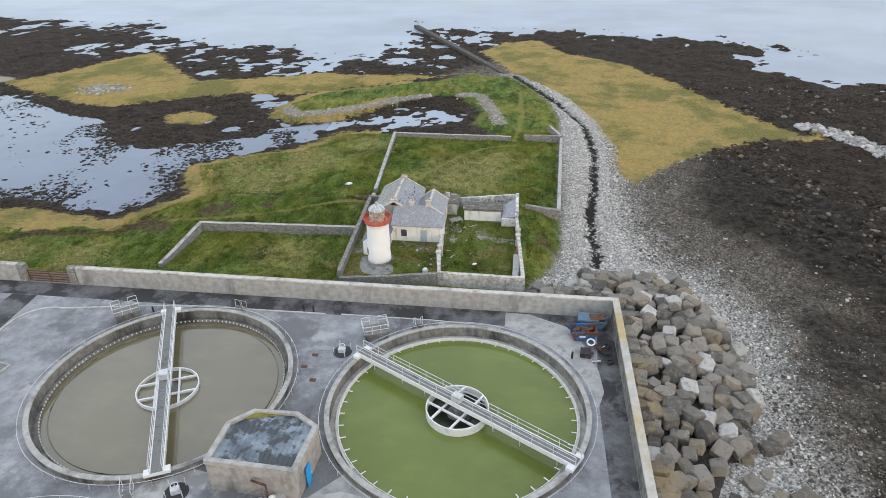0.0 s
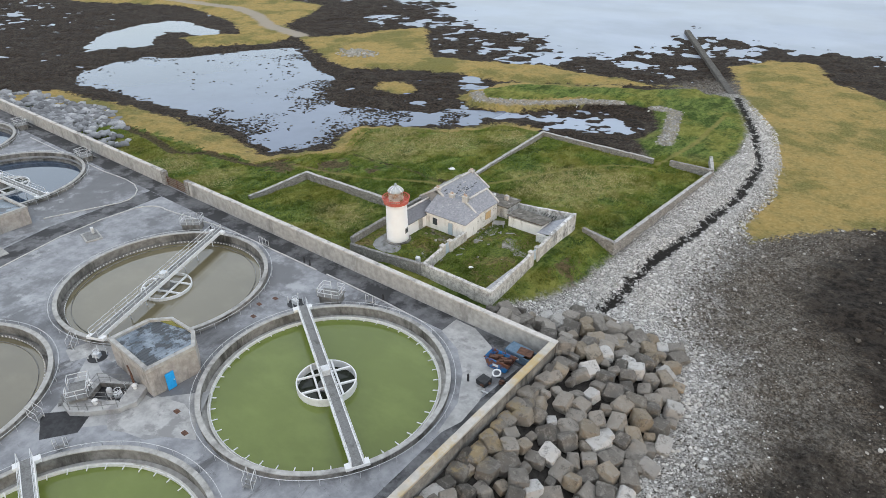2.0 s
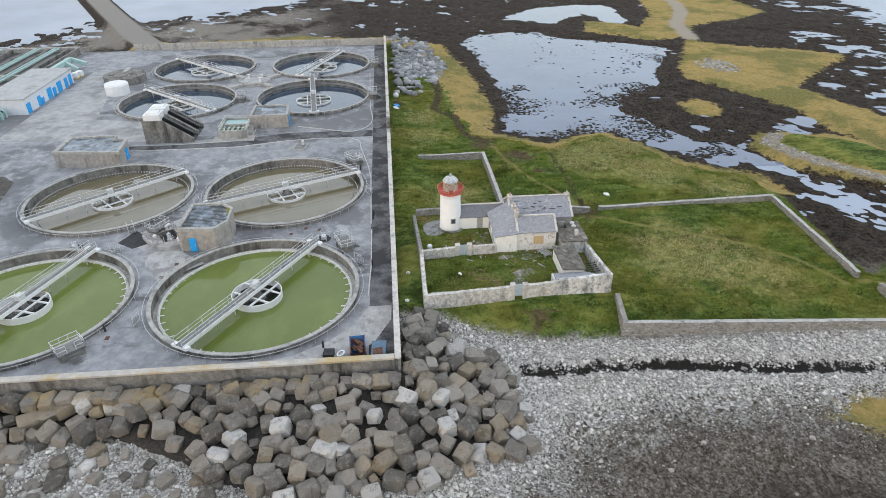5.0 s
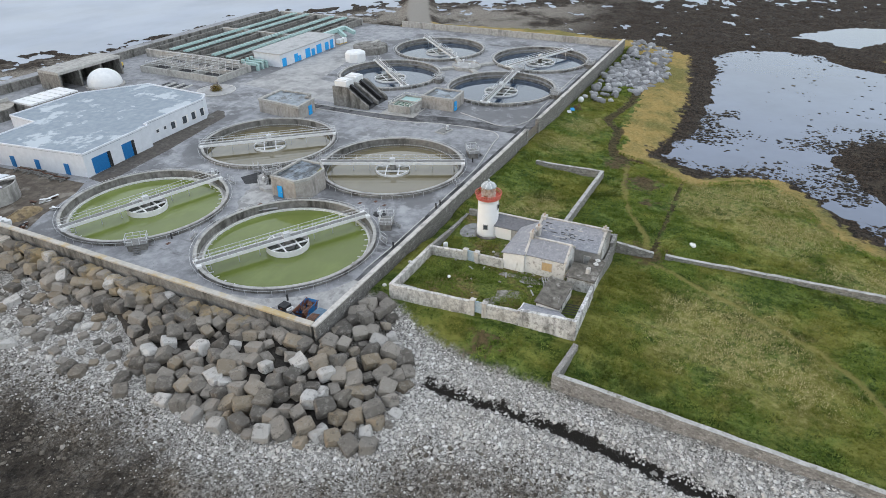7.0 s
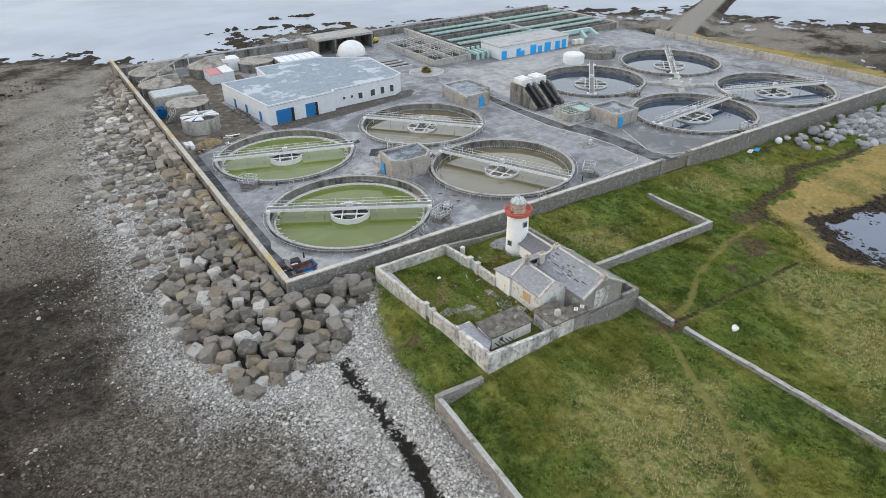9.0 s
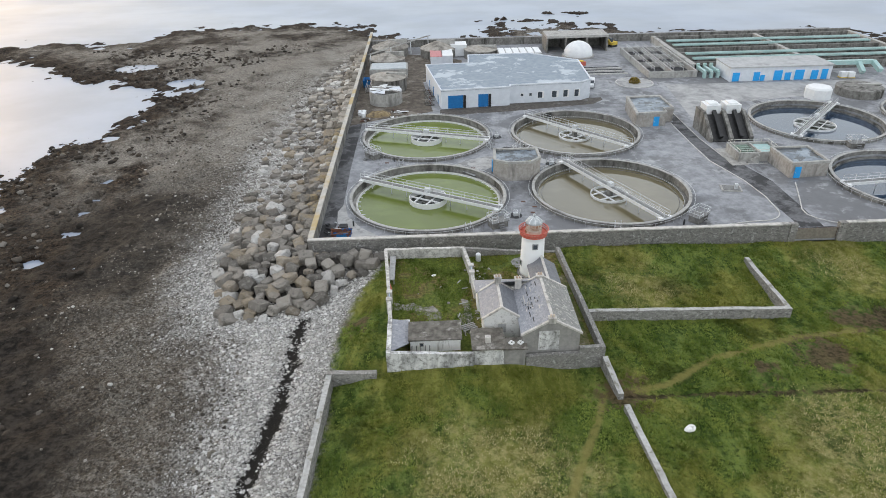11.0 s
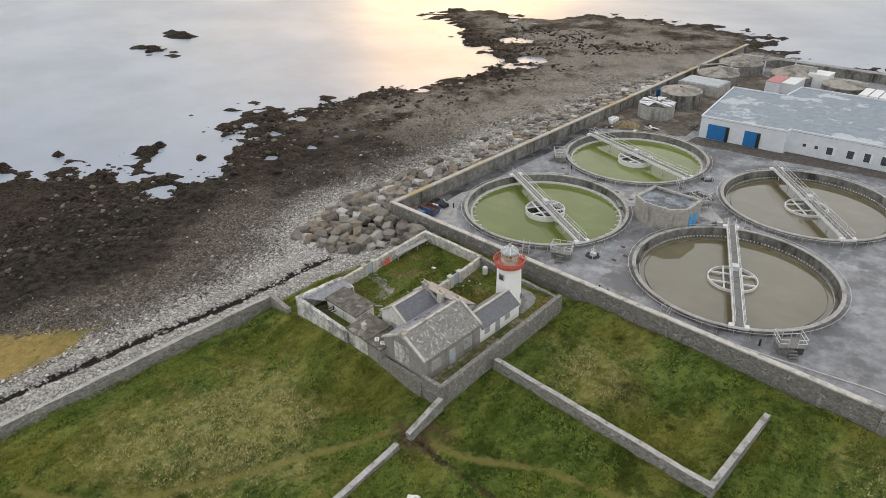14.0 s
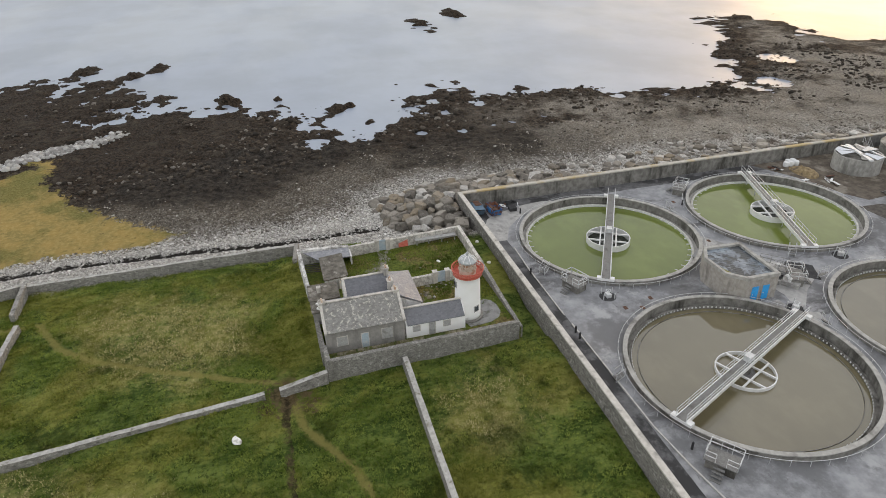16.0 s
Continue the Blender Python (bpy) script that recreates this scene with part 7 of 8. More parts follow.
# ---- sludge tanks and clutter by the sea wall ----
ROOF_TAN = surface("grey_tan_tank_roof", (0.30, 0.275, 0.24), (0.43, 0.40, 0.355), 1.0, (0.16, 0.145, 0.125), 0.4, (0.46, 0.66))
DIRT = surface("brown_wet_dirt", (0.075, 0.06, 0.046), (0.15, 0.125, 0.10), 0.9, (0.24, 0.215, 0.18), 0.3, (0.52, 0.66))
sheet("dirt_yard", [(13.2, 12.5), (6.0, 8.6), (-2.0, 6.2), (-5.5, 4.0), (-3.4, -21.0), (-15.0, -30.0), (-15.0, -44.0), (13.2, -60.0)], DIRT, "brown wet dirt yard among the sludge tanks", PAVE + 0.012)
def drum_tank(x, y, r, h, label, cone=0.7):
    t = thing("sludge_tank", label, "tank", (x, y, PAVE), 0, "round sludge tanks")
    part("tank_shell", lathe(bmesh.new(), [(r, 0), (r, h)], 40), CONCRETE_DARK, t)
    part("tank_roof", lathe(bmesh.new(), [(r + 0.1, h), (r + 0.1, h + 0.15), (0.5, h + cone), (0.3, h + cone)], 40), ROOF_TAN, t)
    part("roof_walk", boxes((-r * 0.95, 0.4, -0.4, 0.4, h + cone * 0.4, h + cone + 0.2)), CONCRETE, t)
    return t


op = thing("sludge_tank", "open round concrete sludge tank with broken pale covers", "tank", (5.8, -4.2, PAVE), 0, "round sludge tanks")
part("tank_shell", ring(bmesh.new(), 3.75, 4.0, 0, 3.0, 40), CONCRETE, op)
part("tank_sludge", lathe(bmesh.new(), [(3.75, 0), (3.75, 2.5)], 40), CONCRETE_DARK, op)
part("cover_girder", beam(bmesh.new(), (-3.9, 1.2, 3.15), (3.9, -1.0, 3.15), 0.7, 0.25), WHITE_COVER, op)
part("cover_girder", beam(bmesh.new(), (-3.4, -2.2, 3.15), (3.5, -2.6, 3.15), 0.4, 0.22), GALV, op)
rnd = random.Random(31)
for i in range(9):
    a = radians(40 * i + rnd.uniform(-8, 8))
    r0, r1 = 1.0, 3.9
    q = [(r0 * math.cos(a - 0.25), r0 * math.sin(a - 0.25), 3.2), (r1 * math.cos(a - 0.28), r1 * math.sin(a - 0.28), 3.02 + rnd.uniform(0, 0.35)), (r1 * math.cos(a + 0.26), r1 * math.sin(a + 0.26), 3.02 + rnd.uniform(0, 0.3)), (r0 * math.cos(a + 0.25), r0 * math.sin(a + 0.25), 3.3)]
    if i not in (3, 6):
        part("cover_segment", slope_slab(q, 0.07), rnd.choice((WHITE_COVER, PALE_WALL, GALV, CONCRETE)), op)
drum_tank(5.6, -15.6, 4.7, 3.2, "round concrete sludge tank with dirty conical roof", 0.9)
stair = thing("steel_stair", "steep galvanised stair up the side of a sludge tank", "stair", (10.4, -11.0, PAVE), 20)
for i in range(10):
    part("tread", boxes((-0.5, 0.5, -2.0 + 0.32 * i, -1.75 + 0.32 * i, 0.28 * i + 0.2, 0.28 * i + 0.26)), GRATING, stair)
for sx in (-0.5, 0.5):
    bm = beam(bmesh.new(), (sx, -2.0, 0.1), (sx, 1.2, 2.95), 0.12)
    beam(bm, (sx, -2.0, 1.2), (sx, 1.2, 4.0), 0.06)
    for i in range(4):
        beam(bm, (sx, -2.0 + 1.05 * i, 0.1 + 0.93 * i), (sx, -2.0 + 1.05 * i, 1.2 + 0.92 * i), 0.05)
    part("stair_string", bm, GALV, stair)
pb = thing("pipe_bridge", "pale steel pipe bridge crossing above the sludge tanks", "pipe bridge", (0, 0, PAVE))
for o_ in (0.0, 0.7):
    part("pipe_run", beam(bmesh.new(), (11.6 + o_, -37.0, 4.0), (-6.0 + o_, -60.5, 4.0), 0.16), CONCRETE, pb)
for k in (0.02, 0.34, 0.67, 0.98):
    x, y = 12.0 - 17.6 * k, -37.0 - 23.5 * k
    part("trestle_leg", boxes((x - 0.15, x + 0.15, y - 0.15, y + 0.15, 0, 4.05)), GALV, pb)
heap = thing("dirt_heap", "low heap of yellow-brown spoil beside the tank", "heap", (7.2, 5.6, PAVE))
hp = lathe(bmesh.new(), [(2.6, 0), (2.2, 0.3), (1.3, 0.75), (0.3, 0.95)], 14)
for v in hp.verts:
    v.co = Vector((v.co.x * 1.2 + rnd.uniform(-0.2, 0.2), v.co.y * 0.8 + rnd.uniform(-0.2, 0.2), max(0, v.co.z + rnd.uniform(-0.12, 0.12) if v.co.z > 0 else 0)))
part("spoil", hp, surface("yellow_spoil", (0.20, 0.145, 0.075), (0.34, 0.26, 0.15), 2.0, (0.12, 0.09, 0.06), 0.8, (0.5, 0.65)), heap)
for i in range(22):
    x, y = rnd.uniform(-2.5, 12.4), rnd.uniform(-34, 11)
    if math.hypot(x - 5.8, y + 4.2) < 5 or math.hypot(x - 5.6, y + 15.6) < 5.8 or abs(y + 29) < 5 or abs(y + 18.5) < 3 or abs(y + 11) < 3 or math.hypot(x - 7.2, y - 5.6) < 4:
        continue
    db = thing("debris_pile", "small pile of broken boards and scrap on the dirt", "debris", (x, y, PAVE + 0.02), rnd.uniform(0, 180), "debris piles")
    for j in range(5):
        part("debris_piece", beam(bmesh.new(), (rnd.uniform(-0.9, 0), rnd.uniform(-0.6, 0.6), 0.1 + 0.07 * j), (rnd.uniform(0.1, 1.1), rnd.uniform(-0.6, 0.6), 0.1 + 0.08 * j), rnd.uniform(0.12, 0.4), 0.1), rnd.choice((CONCRETE, RUST, WHITE_COVER, TAR, BOARD)), db)
drum_tank(6.6, -53.0, 5.6, 2.4, "round sludge tank with shallow conical roof", 2.1)
drum_tank(-8.2, -50.0, 5.4, 2.4, "round sludge tank with shallow conical roof", 2.1)
drum_tank(7.0, -39.5, 5.2, 2.2, "round sludge tank with tan roof", 1.7)
drum_tank(-21.0, -47.0, 5.0, 2.4, "round grey sludge tank behind the low building", 0.9)
sb = thing("settling_box", "rectangular concrete tank with pale blue-grey cover", "tank", (6.0, -29.0, PAVE))
part("box_wall", boxes((-5.2, 5.2, -3.6, 3.6, 0, 2.5)), CONCRETE, sb)
part("box_cover", boxes((-4.8, 4.8, -3.2, 3.2, 2.5, 2.7)), surface("pale_cover", (0.42, 0.46, 0.48), (0.52, 0.55, 0.56), 1.0), sb)


def skip(label, at, turn, mat, load, L=3.2, W=1.7, H=1.3, lid=False):
    s_ = thing("skip", label, "skip", at, turn)
    pr = [(-L / 2 + 0.5, 0.1), (L / 2 - 0.5, 0.1), (L / 2, H), (-L / 2, H)]
    bm_ = bmesh.new()
    for y0, y1 in ((-W / 2, -W / 2 + 0.08), (W / 2 - 0.08, W / 2)):
        a = [bm_.verts.new((x, y0, z)) for x, z in pr]
        b = [bm_.verts.new((x, y1, z)) for x, z in pr]
        bm_.faces.new(a)
        bm_.faces.new(b[::-1])
        for i in range(4):
            bm_.faces.new((a[i], a[(i + 1) % 4], b[(i + 1) % 4], b[i]))
    for sx in (-1, 1):
        a = [bm_.verts.new(p) for p in ((sx * (L / 2 - 0.5), -W / 2, 0.1), (sx * (L / 2 - 0.5), W / 2, 0.1), (sx * L / 2, W / 2, H), (sx * L / 2, -W / 2, H))]
        bm_.faces.new(a)
    box(bm_, -L / 2 + 0.5, L / 2 - 0.5, -W / 2, W / 2, 0.1, 0.16)
    bmesh.ops.recalc_face_normals(bm_, faces=bm_.faces[:])
    part("skip_shell", bm_, mat, s_)
    part("skip_rim", boxes((-L / 2 - 0.05, L / 2 + 0.05, -W / 2 - 0.05, -W / 2 + 0.03, H - 0.06, H + 0.06), (-L / 2 - 0.05, L / 2 + 0.05, W / 2 - 0.03, W / 2 + 0.05, H - 0.06, H + 0.06)), mat, s_)
    rnd_ = random.Random(5)
    for i in range(9):
        x, y = rnd_.uniform(-L / 2 + 0.7, L / 2 - 0.7), rnd_.uniform(-W / 2 + 0.3, W / 2 - 0.3)
        part("scrap_piece", beam(bmesh.new(), (x - 0.4, y - 0.2, H * 0.55 + 0.1 * i % 0.4), (x + 0.4, y + 0.2, H * 0.6 + 0.15), rnd_.uniform(0.15, 0.4)), load, s_)
    part("pale_mark", boxes((-0.5, 0.2, -W / 2 - 0.012, -W / 2 - 0.004, 0.5, 0.8)), WHITE_COVER, s_)
    if lid:
        part("skip_lid", slope_slab([(-L / 2, -W / 2, H + 0.07), (L / 2 - 0.9, -W / 2, H + 0.12), (L / 2 - 0.9, W / 2, H + 0.2), (-L / 2, W / 2, H + 0.15)], 0.06), mat, s_)
        part("rusty_sheet", slope_slab([(-0.2, -0.7, H + 0.2), (1.5, -0.5, H + 0.24), (1.3, 0.6, H + 0.32), (-0.4, 0.4, H + 0.28)], 0.04), RUST, s_)
    return s_


skip("blue steel skip filled with rusty scrap", (9.6, 64.9, PAVE), 4, surface("rusted_blue_paint", (0.02, 0.17, 0.42), (0.03, 0.20, 0.48), 3.0, (0.17, 0.07, 0.04), 0.9, (0.44, 0.54)), RUST)
skip("blue-grey skip with a rusty sheet on top", (10.8, 67.3, PAVE), -3, surface("dull_blue_paint", (0.10, 0.17, 0.24), (0.15, 0.22, 0.30), 3.0), RUST, 3.4, 1.6, 1.1, True)
sc = thing("scrap_heap", "small heap of rusty machine scrap beside the skips", "scrap", (10.0, 61.6, PAVE))
rnd = random.Random(15)
part("rusty_hopper", prism(bmesh.new(), [(-0.9, -0.6), (0.3, -0.7), (0.4, 0.5), (-0.8, 0.6)], 0, 0.6), TAR, sc)
for i in range(16):
    x, y = rnd.uniform(-0.4, 2.6), rnd.uniform(-1.6, 1.9)
    part("scrap_piece", beam(bmesh.new(), (x - rnd.uniform(0.1, 0.5), y, 0.12), (x + rnd.uniform(0.1, 0.5), y + rnd.uniform(-0.4, 0.4), rnd.uniform(0.15, 0.5)), rnd.uniform(0.08, 0.3)), rnd.choice((RUST, TAR, GALV, TAR)), sc)
whl = part("pale_wheel", ring(bmesh.new(), 0.35, 0.5, 0.5, 0.65, 20), WHITE_STEEL, sc)
whl.matrix_basis = pose(0.4, 1.6, 0.2, 20, 0, 0)
skip("bright blue skip by the sea wall", (11.3, -18.5, PAVE), 88, BLUE_PAINT, TAR, 3.6, 2.0, 2.0)
for i in range(5):
    bg = thing("bulk_bag", "white bulk bag standing by the sea wall", "bag", (10.6 + 0.9 * (i % 2), 4.6 + 1.1 * (i // 2), PAVE), 20 * i)
    part("bag_body", lathe(bmesh.new(), [(0.48, 0), (0.55, 0.4), (0.5, 0.85), (0.3, 0.95)], 10), WHITE_COVER, bg)
for label, name, at, size, mat in (("pale metal container with a pink roof", "container", (-7.4, -42.0, PAVE), (1.7, 4.2, 2.6), surface("pink_roof", (0.52, 0.22, 0.22), (0.62, 0.30, 0.30))), ("white metal container beside the pink one", "container", (-10.6, -42.5, PAVE), (1.6, 4.0, 2.6), WHITE_COVER), ("tall white kiosk behind the tanks", "kiosk", (-14.4, -50.5, PAVE), (2.4, 2.4, 3.4), WHITE_COVER)):
    t = thing(name, label, name, at, 0)
    part("shell", boxes((-size[0], size[0], -size[1], size[1], 0.1, size[2])), PALE_WALL if "pink" in label else mat, t)
    part("lid", boxes((-size[0] - 0.05, size[0] + 0.05, -size[1] - 0.05, size[1] + 0.05, size[2], size[2] + 0.12)), mat, t)
beds = thing("covered_bed", "row of white covered filter beds", "filter bed", (-32.0, -42.5, PAVE))
part("bed_wall", boxes((-6.4, 6.4, -3.6, 3.6, 0, 2.4)), CONCRETE_DARK, beds)
for i in range(6):
    part("bed_cover", boxes((-6.2 + 2.1 * i, -4.4 + 2.1 * i, -3.4, 3.4, 2.4, 2.75)), WHITE_COVER, beds)

# rear boundary
tagged(part("wall_rear", boxes((-143.4, 13.3, -63.0, -62.4, 0.5, 5.0)), CONCRETE_DARK), "grey concrete rear boundary wall", "wall", kind="structure")

# ---- small plant round the near tanks ----
def platform(x, y, turn, label="galvanised inspection platform with handrails and steps"):
    p = thing("inspection_platform", label, "platform", (x, y, PAVE), turn, "tank inspection platforms")
    part("platform_deck", boxes((-1.5, 1.5, -1.0, 1.0, 1.0, 1.1)), GRATING, p)
    part("platform_base", boxes((-1.35, 1.35, -0.85, 0.85, 0, 1.0)), CONCRETE_DARK, p)
    for a, b in (((-1.5, -1, 1.1), (-1.5, 1, 1.1)), ((1.5, -1, 1.1), (1.5, 1, 1.1)), ((-1.5, -1, 1.1), (1.5, -1, 1.1)), ((-1.5, 1, 1.1), (-0.5, 1, 1.1)), ((0.5, 1, 1.1), (1.5, 1, 1.1))):
        bm_ = bmesh.new()
        railing(bm_, a, b, 1.1, 1.0, 0.06)
        part("handrail", bm_, GALV, p)
    for i in range(4):
        part("step", boxes((-0.5, 0.5, 1.05 + 0.28 * i, 1.33 + 0.28 * i, 0.72 - 0.24 * i, 0.80 - 0.24 * i)), GRATING, p)
    return p


platform(-46.4, 62.7, 38)
platform(-14.7, 62.3, 22)
platform(6.9, 31.9, -48)
platform(-22.2, 33.6, 150)
for x, y in ((-88.0, 66.0), (-117.5, 66.3), (-88.3, 34.3), (-104.2, 50.5)):
    platform(x, y, 0, "small concrete and steel valve platform beside the tank")


def valve_set(x, y, turn):
    v = thing("valve_set", "cluster of pipe valves and posts in a shallow pit", "valves", (x, y, PAVE), turn, "valve clusters")
    part("valve_pit", lathe(bmesh.new(), [(1.1, 0), (1.1, 0.04)], 20), TAR, v)
    part("valve_body", boxes((-0.45, 0.35, -0.3, 0.3, 0.04, 0.55)), GALV, v)
    part("valve_wheel", ring(bmesh.new(), 0.28, 0.34, 0.95, 1.0, 16), GALV, v)
    part("valve_spindle", beam(bmesh.new(), (0, 0, 0.5), (0, 0, 1.0), 0.07), GALV, v)
    for i in range(4):
        a = radians(90 * i + 30)
        part("guard_post", beam(bmesh.new(), (1.0 * math.cos(a), 1.0 * math.sin(a), 0), (1.0 * math.cos(a), 1.0 * math.sin(a), 0.95), 0.08), GALV, v)


for x, y, a in ((-17.9, 59.0, 0), (-27.5, 38.0, 30), (-18.6, 22.5, 50), (-19.3, 36.2, 80)):
    valve_set(x, y, a)


def steps_over(x, y, turn):
    p = thing("rim_steps", "small galvanised steps over the tank rim", "steps", (x, y, PAVE), turn, "rim step-overs")
    for i in range(3):
        part("step", boxes((-0.45, 0.45, -0.9 + 0.3 * i, -0.62 + 0.3 * i, 0.25 + 0.26 * i, 0.31 + 0.26 * i)), GRATING, p)
    for sx in (-0.45, 0.45):
        bm_ = bmesh.new()
        beam(bm_, (sx, -0.9, 0), (sx, -0.9, 1.1), 0.05)
        beam(bm_, (sx, 0.0, 0.8), (sx, 0.0, 1.9), 0.05)
        beam(bm_, (sx, -0.9, 1.1), (sx, 0.0, 1.9), 0.05)
        beam(bm_, (sx, -0.9, 0.0), (sx, 0.0, 0.85), 0.06)
        part("handrail", bm_, GALV, p)


for (cx, cy), a in ((NEAR_TANKS[0], 115), (NEAR_TANKS[0], -70), (NEAR_TANKS[2], -75), (NEAR_TANKS[2], 80), (NEAR_TANKS[1], 150), (NEAR_TANKS[3], 30)):
    steps_over(cx + 14.2 * math.cos(radians(a)), cy + 14.2 * math.sin(radians(a)), a + 90)

# open sump by the six-sided house
sump = thing("sump", "open dark sump in a raised concrete platform with handrails", "sump", (-20.1, 35.7, PAVE), 33)
PIT = (-1.75, 1.75, -1.25, 1.25)
part("sump_floor", boxes((*PIT, 0.0, 0.06)), BLACK_PIT, sump)
for k, (x0, x1, y0, y1) in enumerate(((-4.0, -1.75, -1.25, 1.35), (1.75, 3.6, -1.25, 1.35), (-1.75, 1.75, 1.25, 1.6))):
    part("sump_wall", boxes((x0, x1, y0, y1, 0, 0.62 - 0.004 * k)), SCUFFED, sump)
part("sump_wall", prism(bmesh.new(), [(-4.0, -1.25), (-3.9, -2.1), (-2.6, -3.2), (-0.6, -3.1), (2.3, -2.4), (3.6, -1.25)], 0, 0.612), SCUFFED, sump)
part("inner_lining", boxes((-1.75, 1.75, 1.17, 1.25, 0.06, 0.6), (-1.75, -1.67, -1.25, 1.17, 0.06, 0.6)), CONCRETE_DARK, sump)
for a, b in (((-1.9, -1.4, 0.62), (1.9, -1.4, 0.62)), ((-1.9, 1.42, 0.62), (1.9, 1.42, 0.62)), ((1.9, -1.4, 0.62), (1.9, 1.42, 0.62)), ((-1.9, -1.4, 0.62), (-1.9, 1.42, 0.62)), ((-2.5, -3.0, 0.61), (-0.6, -2.95, 0.61)), ((-0.6, -2.95, 0.61), (2.2, -2.25, 0.61)), ((-3.8, -2.0, 0.61), (-2.5, -3.0, 0.61))):
    bm = bmesh.new()
    railing(bm, a, b, 1.0, 1.2, 0.04)
    part("handrail", bm, GRATING, sump)
part("sump_pump", lathe(bmesh.new(), [(0.3, 0.06), (0.3, 0.9), (0.15, 1.1)], 12), GALV, sump)
for k, (x, y) in enumerate(((-2.7, 0.9), (-2.2, 0.4), (2.5, 0.7), (-0.4, -1.9))):
    part("valve_head", lathe(bmesh.new(), [(0.22, 0.6), (0.2, 0.95), (0.3, 1.0), (0.3, 1.1), (0.08, 1.3)], 10), WHITE_STEEL, sump).matrix_basis = pose(x, y, 0)
part("riser_pipe", beam(beam(bmesh.new(), (2.2, 1.1, 0.6), (2.2, 1.1, 2.3), 0.16), (2.2, 1.1, 2.3), (1.2, 2.2, 2.3), 0.16), RUST, sump)

for x, y in ((-12.5, 38.7), (-9.2, 37.5), (-19.9, 53.9), (-20.9, 58.1), (4.0, 34.9), (-21.5, 56.0)):
    tagged(part("manhole_cover", boxes((x - 0.35, x + 0.35, y - 0.25, y + 0.25, PAVE, PAVE + 0.03)), RUST), "rust-red manhole cover in the paving", "manhole cover", "manhole covers")
for x, y in ((-56.4, 51.6),):
    g = thing("ground_hatch", "steel-grated hatch with a control box", "hatch", (x, y, PAVE), -12)
    part("hatch_kerb", boxes((-1.7, 1.7, -1.2, 1.2, 0, 0.18)), CONCRETE, g)
    part("hatch_grate", boxes((-1.4, 1.4, -0.95, 0.95, 0.18, 0.24)), GRATING, g)
    part("control_box", boxes((-0.9, -0.4, 0.2, 0.6, 0.24, 1.2)), GALV, g)
for x, y in ((-23.6, 66.4), (-24.9, 66.5), (-43.7, 64.0), (8.2, 60.8), (2.6, 34.2), (-9.6, 66.4)):
    b = thing("bollard", "short dark steel bollard in the paving", "bollard", (x, y, PAVE), 0, "bollards")
    part("bollard_post", lathe(bmesh.new(), [(0.13, 0), (0.12, 0.85), (0.06, 0.95)], 12), TAR, b)

# ---- gate in the boundary wall ----
gate = thing("field_gate", "metal field gate between rough stone pillars", "gate", (-61.5, 69.45, PAVE - 0.4))
for x in (-3.6, 3.6):
    part("gate_pillar", boxes((x - 0.62 if x < 0 else x - 0.45, x + 0.45 if x < 0 else x + 0.62, -0.4, 0.4, -1.5, 3.0)), GREY_RUBBLE, gate)
for z in (0.4, 0.8, 1.2, 1.6, 2.0):
    part("gate_bar", beam(bmesh.new(), (-3.1, 0, z), (3.1, 0, z), 0.09), RUST, gate)
for x in (-3.05, 0, 3.05):
    part("gate_stile", beam(bmesh.new(), (x, 0, 0.3), (x, 0, 2.1), 0.1), RUST, gate)
part("gate_panel", boxes((-3.0, 3.0, 0.06, 0.1, 0.3, 2.05)), surface("brown_sheet", (0.18, 0.16, 0.13), (0.26, 0.23, 0.19)), gate)

# ---- vehicles ----
van = thing("van", "small white parked van beside the low building", "van", (-46.7, -12.4, PAVE), 75)
prof = [(-2.1, 0.35), (2.1, 0.35), (2.1, 0.95), (1.3, 1.15), (0.75, 1.85), (-2.0, 1.9), (-2.1, 1.6)]
bm = bmesh.new()
a = [bm.verts.new((x, -0.85, z)) for x, z in prof]
b = [bm.verts.new((x, 0.85, z)) for x, z in prof]
bm.faces.new(a)
bm.faces.new(b[::-1])
for i in range(len(prof)):
    bm.faces.new((a[i], a[(i + 1) % len(prof)], b[(i + 1) % len(prof)], b[i]))
bmesh.ops.recalc_face_normals(bm, faces=bm.faces[:])
part("van_body", bm, WHITE_COVER, van)
part("windscreen", slope_slab([(0.80, -0.75, 1.80), (1.28, -0.75, 1.20), (1.28, 0.75, 1.20), (0.80, 0.75, 1.80)], 0.03), DARK_GLASS, van)
for x in (-1.3, 1.35):
    for y in (-0.85, 0.85):
        w = part("wheel", lathe(bmesh.new(), [(0.33, -0.1), (0.33, 0.1)], 16), TAR, van)
        w.matrix_basis = pose(x, y, 0.33, 90, 0, 0)
dig = thing("excavator", "small yellow excavator parked by the open shed", "excavator", (-63.4, -55.5, PAVE), 30)
part("track", boxes((-1.3, 1.3, -1.0, -0.55, 0, 0.6)), TAR, dig)
part("track", boxes((-1.3, 1.3, 0.55, 1.0, 0, 0.6)), TAR, dig)
part("digger_body", boxes((-1.4, 0.9, -0.95, 0.95, 0.65, 1.5)), YELLOW, dig)
part("cab", boxes((-0.1, 0.9, -0.9, 0.1, 1.5, 2.6)), DARK_GLASS, dig)
part("boom", beam(bmesh.new(), (0.8, 0.4, 1.2), (2.6, 0.4, 2.8), 0.35), YELLOW, dig)
part("dipper", beam(bmesh.new(), (2.6, 0.4, 2.8), (3.6, 0.4, 1.0), 0.25), YELLOW, dig)
part("bucket", boxes((3.2, 3.9, 0.0, 0.8, 0.5, 1.1)), RUST, dig)

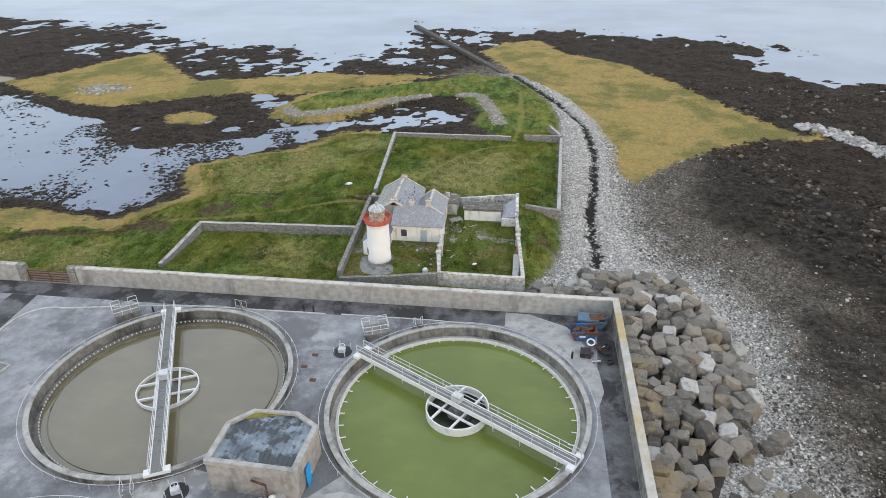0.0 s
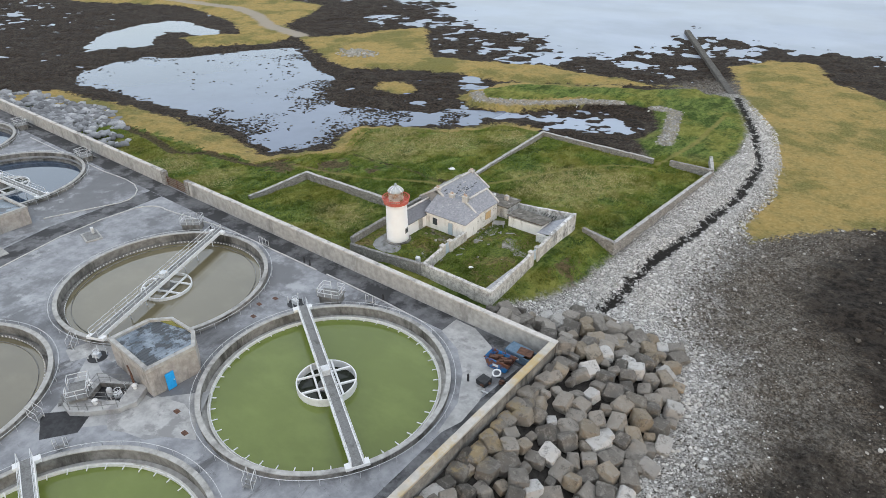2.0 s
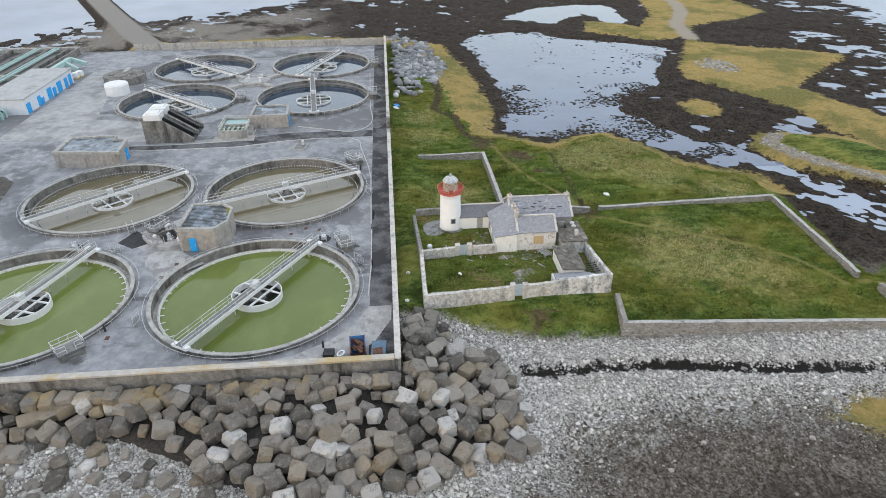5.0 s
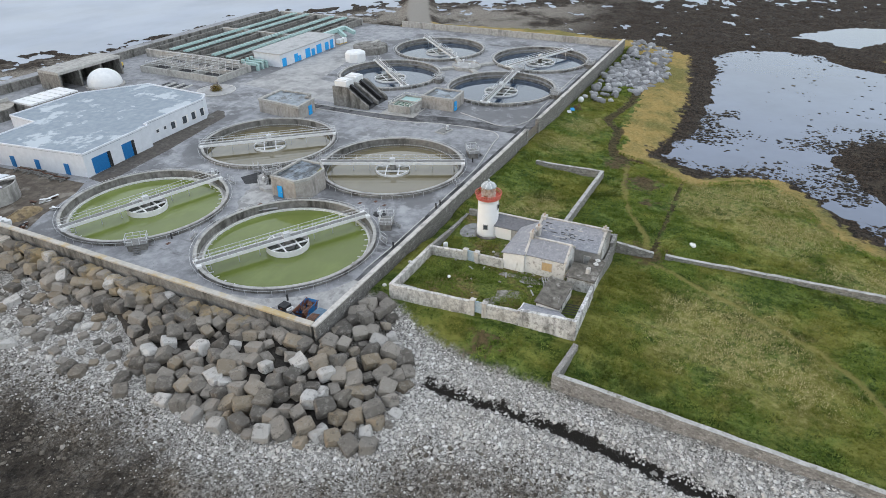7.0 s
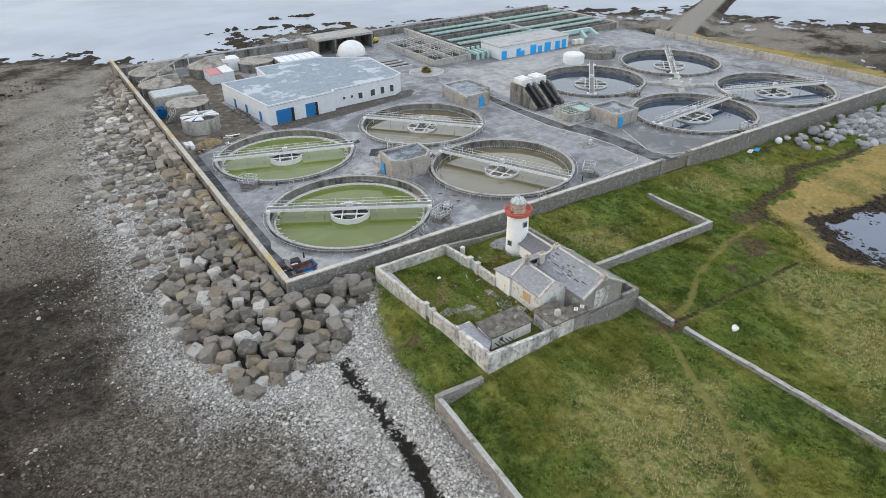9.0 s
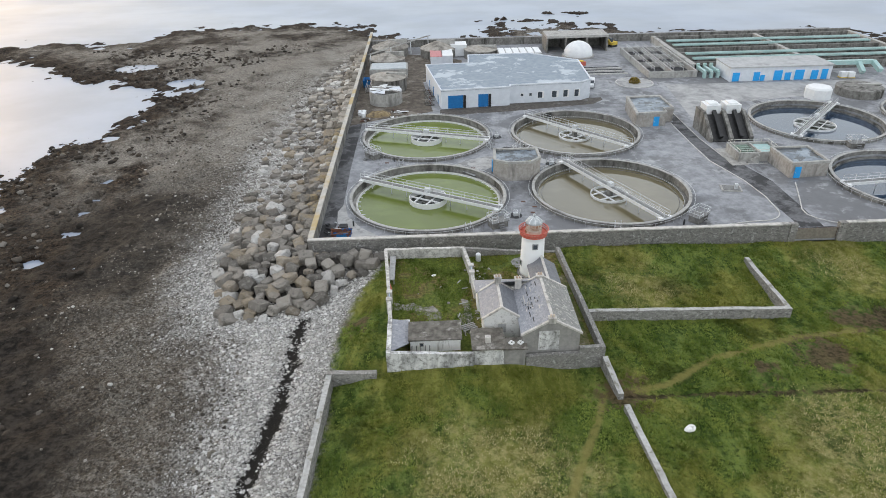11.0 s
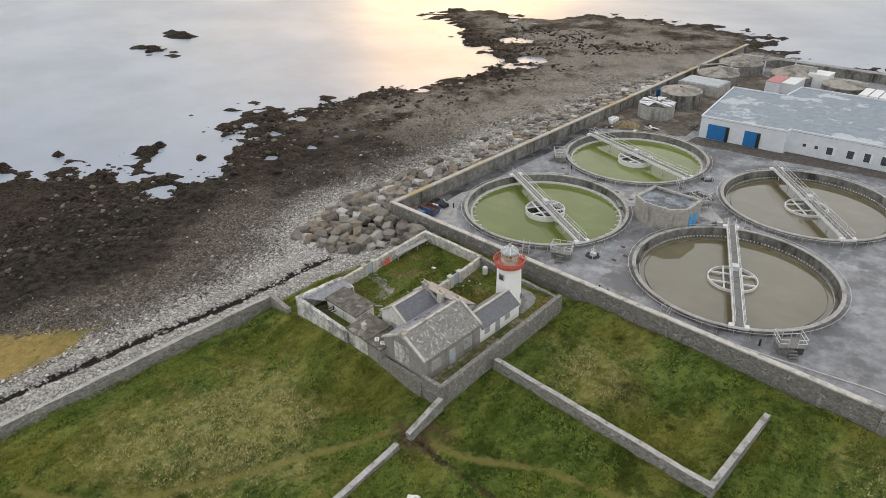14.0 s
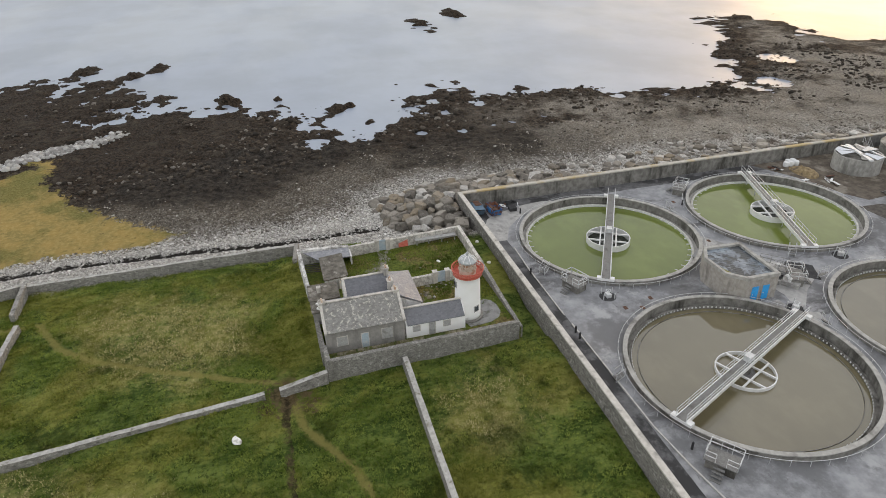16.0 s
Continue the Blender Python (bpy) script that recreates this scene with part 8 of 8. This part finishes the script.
# ---- jetty and litter ----
jet = thing("stone_jetty", "long low dark stone jetty running out over the flats", "jetty")
JETTY = rubble("jetty_stone", (0.05, 0.045, 0.04), (0.20, 0.185, 0.165), (0.10, 0.095, 0.085), 2.2)
for i in range(18):
    t0, t1 = i / 18, (i + 1) / 18
    p, q = Vector((-3, 188.5, 0)).lerp(Vector((-42.5, 262, 0)), t0), Vector((-3, 188.5, 0)).lerp(Vector((-42.5, 262, 0)), t1 - 0.002)
    part("stone_block", beam(bmesh.new(), (p.x, p.y, 0.55 + 0.05 * (i % 2)), (q.x, q.y, 0.55 + 0.05 * ((i + 1) % 2)), 1.7, 1.3), JETTY, jet)
for x, y, mat, lab, nm in ((-83.7, 71.6, SKY_BLUE, "bright blue scrap of tarpaulin in the grass", "tarpaulin"), (-81.8, 71.4, WHITE_COVER, "white broken panel lying in the grass", "panel")):
    t = thing(nm, lab, nm, (x, y, ground_height(x, y) + 0.05), 25)
    part("crumpled_sheet", slope_slab([(-1.0, -0.4, 0.15), (1.0, -0.5, 0.25), (1.1, 0.4, 0.2), (-0.9, 0.5, 0.3)], 0.06), mat, t)
for i in range(7):
    tm = thing("driftwood", "weathered brown plank lying in the grass", "plank", (-87.5 + 0.5 * i, 71.8 + 0.4 * (i % 3), ground_height(-87, 72) + 0.1), 12 * i)
    part("plank", boxes((-1.3, 1.3, -0.1, 0.1, 0, 0.08)), RUST, tm)
fl = thing("float", "white plastic float at the foot of the wall", "float", (-90.6, 71.6, ground_height(-90.6, 71.6) + 0.6))
bm = bmesh.new()
bmesh.ops.create_icosphere(bm, subdivisions=2, radius=0.75)
part("float_ball", bm, WHITE_COVER, fl, smooth=True)
for x, y, L, a in ((-7.9, 85.0, 1.6, 20), (-7.2, 87.6, 1.2, 70), (-5.4, 89.6, 1.8, 35), (-8.3, 81.6, 1.0, 10), (-7.6, 80.0, 1.3, 60), (-6.6, 88.9, 0.9, 120)):
    pk = thing("broken_board", "pale broken board lying in the walled yard", "board", (x, y, YARD + 0.03), a, "broken boards")
    part("board", boxes((-L * 0.38, L * 0.38, -0.09, 0.09, 0, 0.06)), BOARD, pk)
for x, y in ((-6.0, 71.3), (0.4, 70.9)):
    st = thing("fallen_stone", "pale stone fallen from the boundary wall", "stone", (x, y, ground_height(x, y)), 40 * x, "fallen stones")
    bm = bmesh.new()
    bmesh.ops.create_icosphere(bm, subdivisions=1, radius=0.35)
    part("stone_body", bm, LIME, st)
